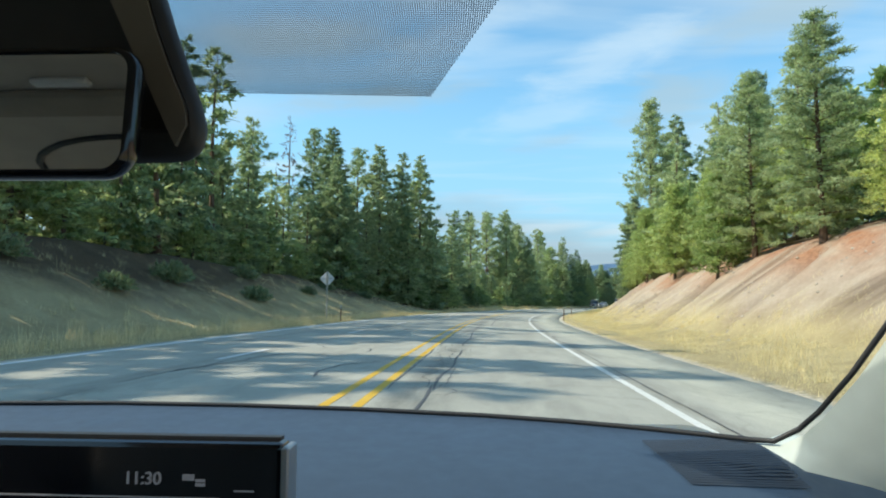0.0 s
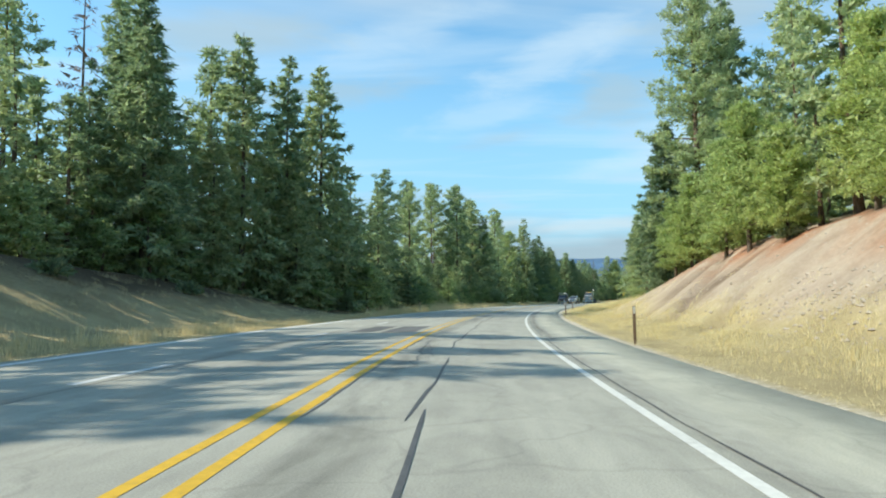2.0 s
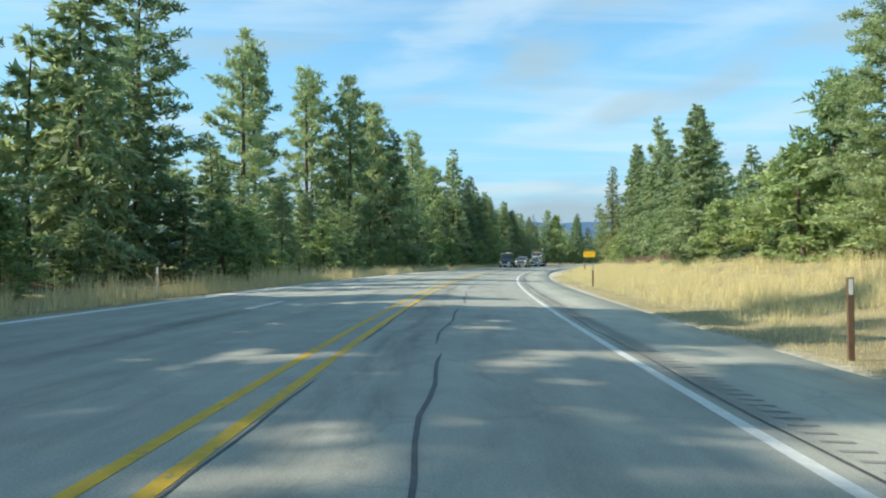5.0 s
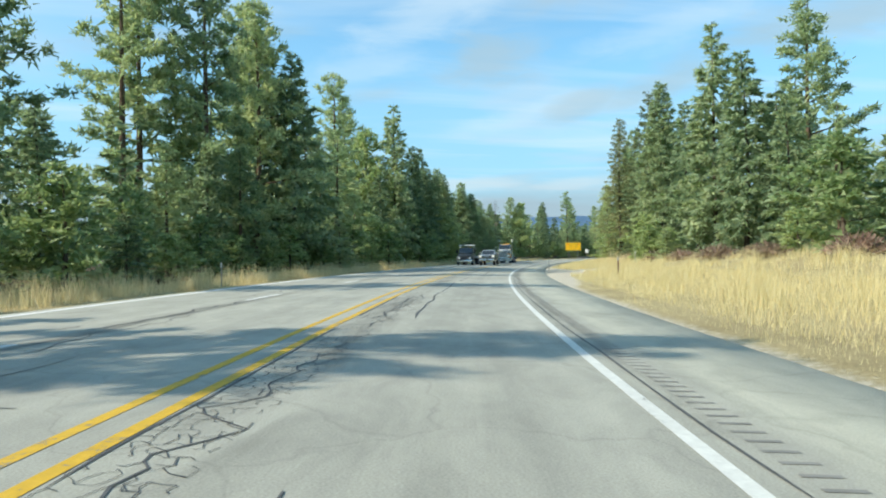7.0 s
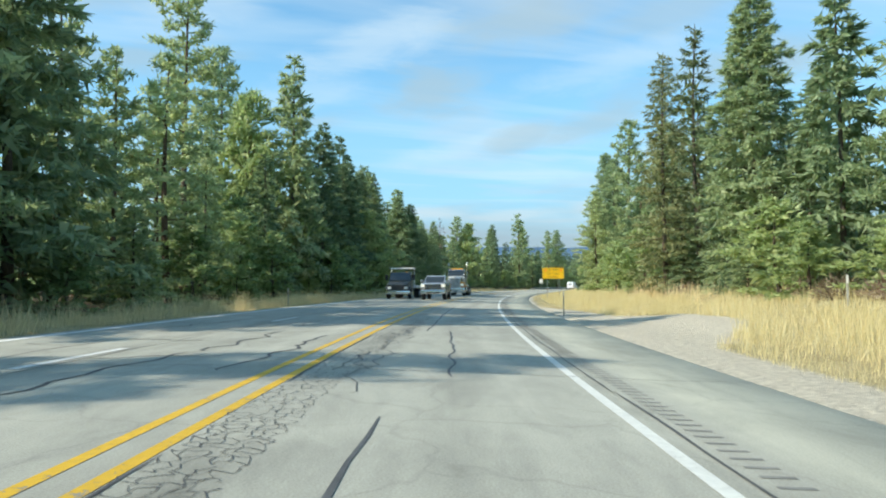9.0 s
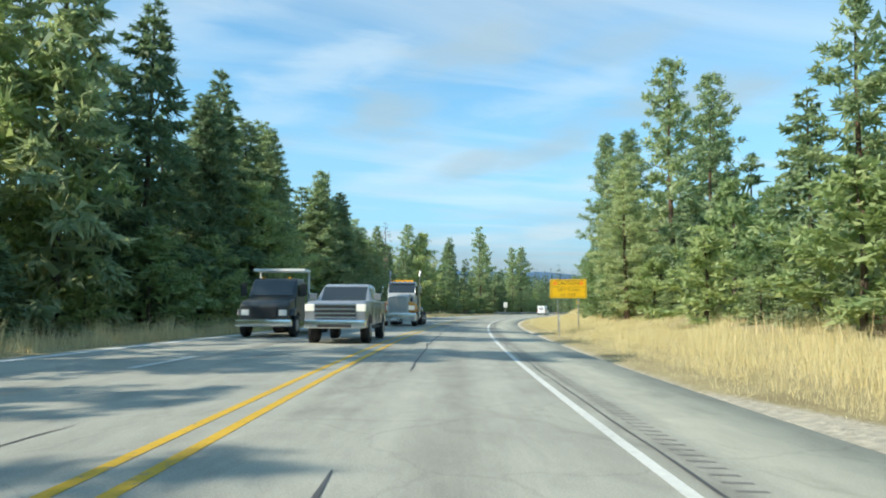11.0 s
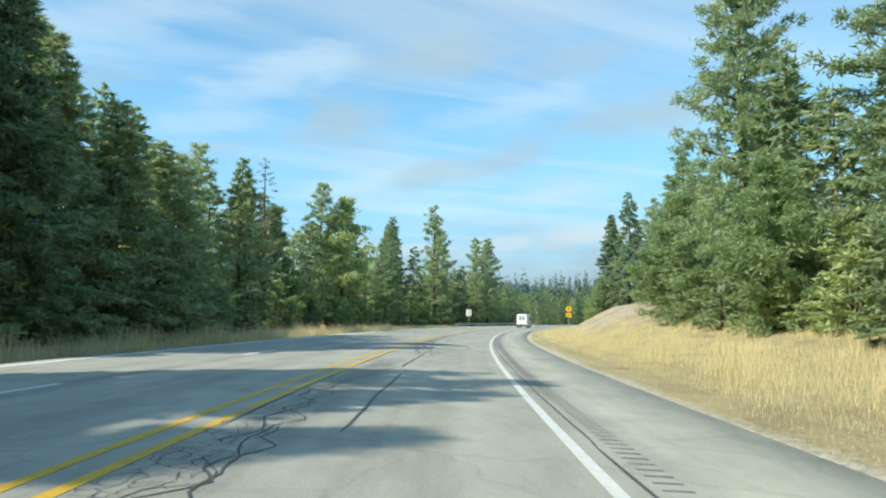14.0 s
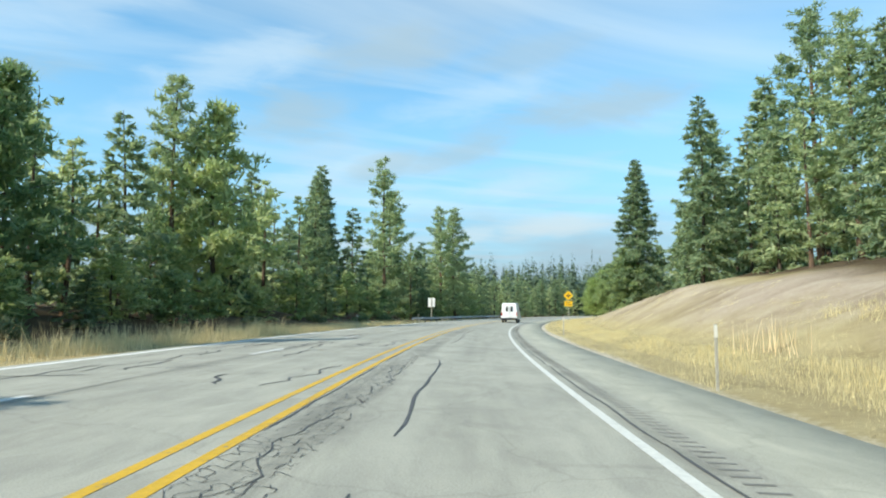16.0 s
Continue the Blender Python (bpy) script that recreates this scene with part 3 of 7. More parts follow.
painted("edge_line", -290, 890, 0.0, 0.125, M_WHITE, "solid white painted edge line of the carriageway")
painted("edge_line", -290, 890, 10.8, 0.27, M_WHITE_FAR, "solid white painted edge line on the far shoulder")
painted("centre_line", -290, 890, 3.63, 0.115, M_YELLOW, "worn yellow centre line, one of a pair")
painted("centre_line", -290, 890, 4.0, 0.115, M_YELLOW, "worn yellow centre line, one of a pair")
for i in range(-6, 50):
    s0 = 13.2 + 12.19 * i
    painted("lane_dash", s0, s0 + 3.05, 7.5, 0.17, M_DASH, "faded white lane dash between the oncoming lanes", 1.6)


def crack_strip(path, width, rng, z):
    """A wandering sealed crack: path of (s, left) points."""
    verts, faces, uvs = [], [], []
    n = len(path)
    for i, (s, q) in enumerate(path):
        ds, dq = path[min(i + 1, n - 1)][0] - path[max(i - 1, 0)][0], path[min(i + 1, n - 1)][1] - path[max(i - 1, 0)][1]
        k = math.hypot(ds, dq) or 1
        w = width * rng.uniform(0.75, 1.15) * (0.3 if n > 3 and i in (0, n - 1) else 1)
        for side in (-0.5, 0.5):
            a, b = s - dq / k * w * side, q + ds / k * w * side
            x, y = at(a, b)
            verts.append((x, y, deck(b) + z))
            uvs.append((a, b))
    for i in range(n - 1):
        faces.append((2 * i, 2 * i + 1, 2 * i + 3, 2 * i + 2))
    return verts, faces, uvs


def cracks(name, paths, width, label, seed, z=0.006):
    rng = random.Random(seed)
    V, F, U = [], [], []
    for p, k in paths:
        v, f, u = crack_strip(p, width * k, rng, z)
        F += [tuple(i + len(V) for i in q) for q in f]
        V += v
        U += u
    me = mesh_of(name, V, F, M_TAR, False, U)
    for p in me.polygons:
        if p.normal.z < 0:
            p.flip()
    return tagged(new(name, me), label, "crack sealing", kind="stuff")


def wander(s0, s1, q0, q1, amp, rng, step=0.7):
    n = max(2, int(math.hypot(s1 - s0, q1 - q0) / step))
    seed = rng.uniform(0, 99)
    return [(s0 + (s1 - s0) * i / n + amp * 0.6 * noise.noise((i * 0.5, seed, 1.0)), q0 + (q1 - q0) * i / n + amp * noise.noise((i * 0.35, seed, 5.0))) for i in range(n + 1)]


rng = random.Random(11)
paths = []
for s in np.arange(-10, 430, 9.5):
    s = float(s)
    if rng.random() < 0.75:
        q = 2.95 if s < 30 else 2.4
        paths.append((wander(s, s + rng.uniform(7, 12), q + rng.uniform(-0.1, 0.1), q + rng.uniform(-0.1, 0.1), 0.12, rng), 1.1))
    paths.append((wander(s, s + 9.7, -0.24, -0.24, 0.05, rng), 0.85))
    if rng.random() < 0.8:
        paths.append((wander(s, s + rng.uniform(6, 9.7), 3.53, 3.53, 0.04, rng, 0.5), 0.6))
    if rng.random() < 0.8:
        paths.append((wander(s, s + rng.uniform(6, 10), 7.25, 7.25, 0.15, rng), 0.6))
    if rng.random() < 0.45:
        q = rng.choice((5.3, 5.8, 8.6, 9.4))
        paths.append((wander(s, s + rng.uniform(3, 7), q, q + rng.uniform(-0.5, 0.5), 0.3, rng, 0.5), 0.7))
paths.append((wander(171.5, 180.5, 1.62, 1.75, 0.12, rng, 0.35), 1.1))
cracks("long_crack_seal", paths, 0.042, "dark tar sealing along lengthwise cracks in the asphalt", 3)
paths = []
for s in np.arange(-12, 430, 13.0):
    s = float(s) + rng.uniform(-4, 4)
    a, b = rng.choice(((-2.3, 3.4), (4.2, 11.5), (-2.3, 11.5), (0.2, 2.9), (4.3, 7.4), (-2.2, 0.2)))
    paths.append((wander(s, s + rng.uniform(-0.6, 0.6), a, b, 0.25, rng, 0.4), rng.uniform(0.25, 0.6)))
cracks("cross_crack_seal", paths, 0.035, "thin dark cracks running across the asphalt lanes", 4)
paths = []
def web(s0, s1, q0, q1, cell, keep):
    """Alligator cracking: the joints of an uneven lattice of small plates."""
    nu, nv = int((s1 - s0) / (cell * 1.25)), max(2, int((q1 - q0) / cell))
    pt = {}
    for i in range(nu + 1):
        for j in range(nv + 1):
            pt[i, j] = (s0 + (s1 - s0) * (i + 0.5 * (j % 2) + rng.uniform(-0.36, 0.36)) / nu, q0 + (q1 - q0) * (j + rng.uniform(-0.36, 0.36)) / nv)
    for (i, j), p in pt.items():
        for di, dj in ((1, 0), (0, 1)):
            q = pt.get((i + di, j + dj))
            edge = min(1.0, 4.0 * min(i, nu - i) / nu + 0.35)
            if q and rng.random() < keep * edge:
                paths.append(([p, ((p[0] + q[0]) / 2 + rng.uniform(-0.05, 0.05), (p[1] + q[1]) / 2 + rng.uniform(-0.04, 0.04)), q], rng.uniform(0.4, 0.9)))


for s0, s1, q0, q1, cell, keep in ((60, 92, 2.9, 3.52, 0.12, 0.48), (108, 152, 2.95, 3.52, 0.11, 0.55), (160, 190, 2.95, 3.52, 0.1, 0.75), (236, 262, 3.0, 3.54, 0.11, 0.6), (276, 306, 2.9, 3.52, 0.11, 0.66), (318, 345, 2.5, 3.4, 0.3, 0.5), (12, 26, 2.7, 3.4, 0.34, 0.35), (66, 72, 5.0, 7.0, 0.5, 0.3)):
    web(s0, s1, q0, q1, cell, keep)
for s0 in (3, 20, 41, 178, 268, 296, 305):
    for _ in range(5):
        s, q = s0 + rng.uniform(0, 5), rng.uniform(5.0, 7.4)
        paths.append((wander(s, s + rng.uniform(-2, 2), q, q + rng.uniform(-1.2, 1.2), 0.4, rng, 0.3), 0.5))
craze, paths = paths, []
for s0, s1, q0, q1, count, broad in ((288, 330, 4.5, 10.4, 40, 2.4), (168, 196, 4.6, 10.0, 14, 1.8), (-2, 18, 4.8, 9.6, 9, 1.6), (118, 150, 4.6, 8.2, 8, 1.6), (262, 282, 0.4, 2.6, 5, 1.0)):
    for _ in range(count):
        s, q, r = rng.uniform(s0, s1), rng.uniform(q0, q1), rng.uniform(1.5, 7.0)
        if rng.random() < 0.3:
            paths.append((wander(s, s + rng.uniform(-0.8, 0.8), q, min(q1, q + rng.uniform(0.8, 2.2)), 0.35, rng, 0.25), broad * rng.uniform(0.5, 0.9)))
        else:
            paths.append((wander(s, s + r, q, q + rng.uniform(-0.5, 0.5), 0.4, rng, 0.3), broad * rng.uniform(0.5, 1.1)))
# ragged runs along the centre line
for s0, s1, q0, amp, count in ((50, 66, 3.0, 0.35, 3), (8, 24, 3.1, 0.3, 2), (162, 192, 2.95, 0.45, 7), (110, 150, 3.1, 0.4, 5), (238, 262, 3.15, 0.35, 5), (282, 306, 3.2, 0.3, 6), (263, 284, 2.85, 0.4, 6), (66, 90, 3.1, 0.3, 2)):
    for _ in range(count):
        s, r = rng.uniform(s0, s1 - 6), rng.uniform(4, 11)
        paths.append((wander(s, min(s1, s + r), q0 + rng.uniform(-0.4, 0.25), q0 + rng.uniform(-0.3, 0.3), amp, rng, 0.22), rng.uniform(0.4, 0.85)))
cracks("lane_crack_seal", paths, 0.034, "wandering dark cracks across the far lanes", 6)
paths = craze
cracks("crazed_crack_seal", paths, 0.012, "web of dark crazing beside the centre line", 5)


def patch(s0, s1, q0, q1, seed):
    r = random.Random(seed)
    pts = [s0 + (s1 - s0) * i / 8 for i in range(9)]
    me, _ = ribbon("asphalt_patch", pts, [q0, q0 * 0.6 + q1 * 0.4, q1], lambda s, q: deck(q) + 0.003, M_PATCH)
    for v in me.vertices:
        v.co.x += r.uniform(-0.06, 0.06); v.co.y += r.uniform(-0.06, 0.06)
    flip(me)
    tagged(new("asphalt_patch", me), "dark newer asphalt patch with ragged edges", "road patch", kind="structure")


patch(65.4, 71.0, 5.9, 6.95, 1)
patch(65.0, 70.8, 4.35, 5.6, 2)

# ---- rumble strip milled beside the edge line: groove shade painted on flat strips ----
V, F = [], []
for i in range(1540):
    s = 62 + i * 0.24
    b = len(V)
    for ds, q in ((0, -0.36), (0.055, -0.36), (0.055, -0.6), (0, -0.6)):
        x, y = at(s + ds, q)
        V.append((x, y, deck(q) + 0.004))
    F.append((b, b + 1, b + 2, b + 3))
me = mesh_of("rumble_strip", V, F, plain("painted_groove_shade", (0.23, 0.225, 0.205), 0.9, 0, 0.3, 2.0))
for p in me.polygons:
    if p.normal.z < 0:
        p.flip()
tagged(new("rumble_strip", me), "flat rumble strips coloured as shaded grooves on the asphalt shoulder", "rumble strip", kind="stuff")

# ---- distance: hills, the blue haze put into their colour ----
def hills(name, dist, base, rise, seed, mat, label):
    verts, faces = [], []
    n = 260
    for i in range(n + 1):
        a = radians(-75 + 190 * i / n)
        h = base + rise * (0.5 + 0.5 * noise.fractal((i * 0.035, seed, 0.3), 0.9, 2.1, 4)) + 9 * noise.noise((i * 0.4, seed, 1.0))
        for d, z in ((dist * 0.8, -30.0), (dist * 0.93, h * 0.55), (dist, h), (dist * 1.12, h * 0.6)):
            verts.append((80 + d * math.sin(a), 200 + d * math.cos(a), z))
    for i in range(n):
        for j in range(3):
            b = i * 4 + j
            faces.append((b, b + 1, b + 5, b + 4))
    return tagged(new(name, mesh_of(name, verts, faces, mat, True)), label, "hills", kind="structure")


# blue of the air between is mixed into the woods' base colours
M_HILL = plain("haze_painted_woods", (0.1, 0.17, 0.26), 1.0, 0.0, 0.25, 0.01, 0.0)
M_HILL2 = plain("haze_painted_ridge", (0.05, 0.095, 0.13), 1.0, 0.0, 0.3, 0.02, 0.0)
hills("backdrop_hills", 3900, 150, 130, 2.0, M_HILL, "wooded mountains on the horizon, coloured hazy blue for distance")
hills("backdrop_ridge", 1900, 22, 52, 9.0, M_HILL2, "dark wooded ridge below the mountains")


# ---- trees ----
def kites(c, d, n, length, width):
    """Sprays of needles as slim pointed leaves: centres, directions, normals, sizes (arrays)."""
    side = np.cross(d, n)
    side /= np.linalg.norm(side, axis=1)[:, None] + 1e-9
    L, W = length[:, None], width[:, None]
    v = np.stack([c + side * W * 0.5, c + d * L, c - side * W * 0.5], 1)
    return v.reshape(-1, 3)


def unit(a):
    return a / (np.linalg.norm(a, axis=1)[:, None] + 1e-9)


def crown_mesh(name, verts, mat):
    n = len(verts) // 3
    me = bpy.data.meshes.new(name)
    me.vertices.add(3 * n)
    me.vertices.foreach_set("co", verts.astype(np.float32).ravel())
    me.loops.add(3 * n)
    me.loops.foreach_set("vertex_index", np.arange(3 * n, dtype=np.int32))
    me.polygons.add(n)
    me.polygons.foreach_set("loop_start", np.arange(0, 3 * n, 3, dtype=np.int32))
    me.polygons.foreach_set("loop_total", np.full(n, 3, dtype=np.int32))
    me.materials.append(mat)
    me.update(calc_edges=True)
    me.validate()
    return me


def limb(verts, faces, a, b, ra, rb, sides=4):
    """A tapered stick from a to b."""
    a, b = Vector(a), Vector(b)
    q = (b - a).to_track_quat("Z", "Y")
    k = len(verts)
    for p, r in ((a, ra), (b, rb)):
        for i in range(sides):
            t = 2 * math.pi * i / sides
            verts.append(tuple(p + q @ Vector((r * math.cos(t), r * math.sin(t), 0))))
    for i in range(sides):
        j = (i + 1) % sides
        faces.append((k + i, k + j, k + sides + j, k + sides + i))


def trunk_shape(verts, faces, h, r, rng, bend, sides=8, rings=9):
    """A tapered, slightly crooked trunk with a flared foot; returns its middle line."""
    line = []
    a, b = rng.uniform(0, 6.28), rng.uniform(0.6, 1.2)
    k = len(verts)
    for i in range(rings):
        u = i / (rings - 1)
        off = bend * math.sin(u * math.pi * b)
        p = (off * math.cos(a), off * math.sin(a), h * u - (0.5 if i == 0 else 0))
        rad = r * (1 - u) ** 0.8 * (1.35 if i == 0 else 1) + 0.015
        line.append(p)
        for j in range(sides):
            t = 2 * math.pi * j / sides
            verts.append((p[0] + rad * math.cos(t), p[1] + rad * math.sin(t), p[2]))
    for i in range(rings - 1):
        for j in range(sides):
            c = k + i * sides
            faces.append((c + j, c + (j + 1) % sides, c + sides + (j + 1) % sides, c + sides + j))

    def mid(u):
        f = u * (rings - 1)
        i = min(rings - 2, int(f))
        return np.array(line[i]) * (1 - (f - i)) + np.array(line[i + 1]) * (f - i)
    return mid


# kind: height, spread, first branch, branches, clumps a metre, clump length, width, shape, droop, tuft
SHAPES = {
    "fir": dict(h=20, r=4.6, low=0.02, n=250, dens=50.0, cl=0.38, cw=0.09, power=0.86, lift=(-0.3, 0.5), tuft=0, wood=0.2, core=2.6),
    "slim": dict(h=20, r=3.6, low=0.04, n=240, dens=52.0, cl=0.36, cw=0.088, power=0.8, lift=(-0.45, 0.35), tuft=0, wood=0.17, core=2.6),
    "pine": dict(h=22, r=4.0, low=0.06, n=140, dens=0, cl=0.28, cw=0.068, power=0.62, lift=(-0.15, 0.75), tuft=96, wood=0.24, core=2.6),
    "tall": dict(h=24, r=3.3, low=0.4, n=95, dens=0, cl=0.33, cw=0.074, power=0.5, lift=(-0.15, 0.7), tuft=72, wood=0.26, core=1.0),
    "bushy": dict(h=10, r=3.3, low=0.02, n=120, dens=0, cl=0.29, cw=0.07, power=0.7, lift=(0.0, 0.9), tuft=82, wood=0.14, core=2.6),
    "sapling": dict(h=10, r=2.7, low=0.1, n=115, dens=0, cl=0.27, cw=0.066, power=0.62, lift=(0.0, 0.85), tuft=88, wood=0.12, core=2.2),
    "larch": dict(h=20, r=3.2, low=0.06, n=190, dens=34.0, cl=0.3, cw=0.066, power=0.75, lift=(-0.2, 0.45), tuft=0, wood=0.19, core=1.4),
    "snag": dict(h=20, r=1.9, low=0.3, n=110, dens=14.0, cl=0.3, cw=0.05, power=0.6, lift=(-0.3, 0.3), tuft=0, wood=0.18, core=0.0),
}


def tree_parts(kind, seed, thin=1.0):
    k = SHAPES[kind]
    rng, g = random.Random(seed), np.random.default_rng(seed)
    h, r = k["h"], k["r"]
    tv, tf = [], []
    mid = trunk_shape(tv, tf, h, k["wood"], rng, rng.uniform(0.05, 0.45))
    C, D, N, L, W = [], [], [], [], []
    lop = rng.uniform(0, 6.28)
    n = int(k["n"] * thin ** 0.5)
    for i in range(n):
        u = k["low"] + (0.985 - k["low"]) * ((i + rng.random()) / n) ** 0.95
        az = i * 2.39996 + rng.uniform(-0.5, 0.5)
        if k["tuft"]:
            v = (u - k["low"]) / (1 - k["low"])
            reach = r * ((1 - v) ** k["power"]) * (0.45 + 0.75 * min(1, v * 3.2 + 0.25)) * rng.uniform(0.55, 1.2)
        else:
            reach = r * (1 - u) ** k["power"] * rng.uniform(0.72, 1.16) * min(1.0, 0.55 + 2.5 * u)
        reach = reach * (1 + 0.16 * math.cos(az - lop)) + 0.22
        if rng.random() < 0.05:
            continue
        slope = k["lift"][0] + (k["lift"][1] - k["lift"][0]) * u + rng.uniform(-0.12, 0.12)
        out = np.array([math.cos(az), math.sin(az), slope])
        out /= np.linalg.norm(out)
        root = mid(u)
        if reach > 0.7 and (k["tuft"] or kind == "snag" or i % 3 == 0) and (thin > 0.5 or i % 4 == 0):
            limb(tv, tf, root, root + out * reach * 0.92, 0.012 + 0.016 * reach, 0.008, 3)
        if k["tuft"]:
            spots = max(2, int(reach * 1.9))
            for j in range(spots):
                f = 0.35 + 0.65 * (j + rng.random()) / spots
                c = root + out * reach * f + np.array([rng.gauss(0, 0.2), rng.gauss(0, 0.2), rng.gauss(0.05, 0.15)]) * min(1.2, reach)
                m = max(4, int(k["tuft"] * thin ** 0.5 * rng.uniform(0.7, 1.2)))
                d = unit(g.normal(0, 1, (m, 3)) + out * 0.55 + np.array([0, 0, 0.35]))
                C.append(c + g.normal(0, 0.17, (m, 3)) * np.array([1.15, 1.15, 0.8])); D.append(d); N.append(unit(g.normal(0, 1, (m, 3))))
                L.append(k["cl"] * g.uniform(0.6, 1.15, m) / thin ** 0.24); W.append(k["cw"] * g.uniform(0.65, 1.25, m) / thin ** 0.5)
        else:
            sidev = np.array([-math.sin(az), math.cos(az), 0.0])
            nb = max(3, int(2 + reach * 4.2 * thin ** 0.3))
            f0 = g.uniform(0.12, 1.0, nb) ** 0.75
            sway = np.where(g.random(nb) < 0.5, -1.0, 1.0) * g.uniform(0.1, 1.0, nb)
            sag = 0.05 * (f0 * reach) ** 1.3
            foot = root + out * (reach * f0 * 0.93)[:, None] - np.array([0, 0, 1.0]) * sag[:, None]
            way = unit(out * 0.7 + sidev * (sway * 0.95)[:, None] + g.normal(0, 0.16, (nb, 3)) - np.array([0, 0, 0.2]))
            span = (0.25 + 0.42 * reach * (1.12 - f0)) * g.uniform(0.7, 1.15, nb)
            m = max(4, int((1.5 + reach) * k["dens"] * thin ** 0.5))
            pick = g.integers(0, nb, m)
            along_ = g.uniform(0.0, 1.0, m)
            c = foot[pick] + way[pick] * (span[pick] * along_)[:, None] + g.normal(0, 0.055, (m, 3)) * min(1.0, 0.4 + reach * 0.4)
            d = unit(way[pick] * 0.75 + g.normal(0, 0.42, (m, 3)) - np.array([0, 0, 0.16]))
            C.append(c); D.append(d); N.append(unit(np.array([math.cos(az) * 0.45, math.sin(az) * 0.45, 0.65]) + g.normal(0, 0.6, (m, 3))))
            small = min(1.0, 0.45 + 0.4 * reach)
            L.append(small * k["cl"] * g.uniform(0.6, 1.25, m) / thin ** 0.25); W.append(small * k["cw"] * g.uniform(0.65, 1.25, m) / thin ** 0.53)
        # older, coarser sprays deep in the crown, close to the stem
        m = max(1, int((1.0 + reach) * k["core"] * (4.2 if thin > 0.5 else 2.9) * thin ** 0.4))
        f = g.uniform(0.08, 0.7, m)
        c = root + out * (reach * f)[:, None] + g.normal(0, 0.22, (m, 3)) * min(1.0, reach)
        C.append(c); D.append(unit(g.normal(0, 0.7, (m, 3)) + out * 0.4 - np.array([0, 0, 0.35]))); N.append(unit(np.array([math.cos(az), math.sin(az), 0.3]) + g.normal(0, 0.45, (m, 3))))
        L.append(g.uniform(0.4, 0.75, m) * (0.66 if thin > 0.5 else 1.0) / thin ** 0.22 * min(1.0, 0.4 + reach * 0.4)); W.append(g.uniform(0.11, 0.21, m) / thin ** 0.3 * min(1.0, 0.4 + reach * 0.4))
    return (tv, tf), kites(np.concatenate(C), np.concatenate(D), np.concatenate(N), np.concatenate(L), np.concatenate(W))


NAMES = {
    "fir": ("fir_tree", "dense dark green fir tree in the roadside forest", M_FIR, M_BARK),
    "slim": ("spruce_tree", "slender dark green spruce with drooping boughs", M_FIR, M_BARK),
    "pine": ("pine_tree", "tall ponderosa pine with tufted grey-green crown", M_PINE, M_REDBARK),
    "tall": ("tall_pine_tree", "high pine with bare reddish trunk and airy crown", M_PINE, M_REDBARK),
    "bushy": ("young_pine_tree", "bushy bright green young pine at the wood's edge", M_YOUNG, M_BARK),
    "sapling": ("sapling_pine_tree", "bright yellow-green young pine on the soil bank", M_SAPLING, M_BARK),
    "larch": ("larch_tree", "thinning olive-brown larch among the firs", M_LARCH, M_BARK),
    "snag": ("dying_pine_tree", "thin half-bare dying pine with grey twigs", M_DEAD, M_BARK),
}
MADE = {}


def tree(kind, s, left, top_z, variant=0, wide=1.0, thin=1.0):
    """A tree rooted in the ground at that place of the plan, its tip at the height top_z."""
    key = (kind, variant, thin)
    p = spot(s, left)
    h = max(1.5, (top_z - p.z) * 1.03)
    k = h / SHAPES[kind]["h"]
    wide = wide * 1.08 * k ** 0.75
    m = Matrix.LocRotScale(p, Euler((0, 0, (s * 1.7 + left * 2.3) % 6.28)), Vector((wide, wide, k)))
    name, label, leaf, bark = NAMES[kind]
    if key in MADE:
        return copy_thing(MADE[key], m)
    (tv, tf), crown = tree_parts(kind, 100 + 37 * variant + len(kind) * 7, thin)
    root = thing(name, Matrix(), label, "tree", "trees of the forest")
    trunk = new("trunk", mesh_of("trunk", tv, tf, bark, True))
    trunk.parent = root
    leaves = new("crown", crown_mesh("crown", crown, leaf))
    leaves.parent = root
    MADE[key] = root
    root.matrix_basis = m
    root.scale = (wide, wide, k)
    MADE[key] = root
    return root


# copies take their own scale, so the first of each kind keeps none of its own
def plant(kind, s, left, top_z, variant=0, wide=1.0, thin=1.0):
    key = (kind, variant, thin)
    if key in MADE:
        ob = MADE[key]
        keep = ob.scale.copy()
        ob.scale = (1, 1, 1)
        made = tree(kind, s, left, top_z, variant, wide, thin)
        ob.scale = keep
        return made
    return tree(kind, s, left, top_z, variant, wide, thin)


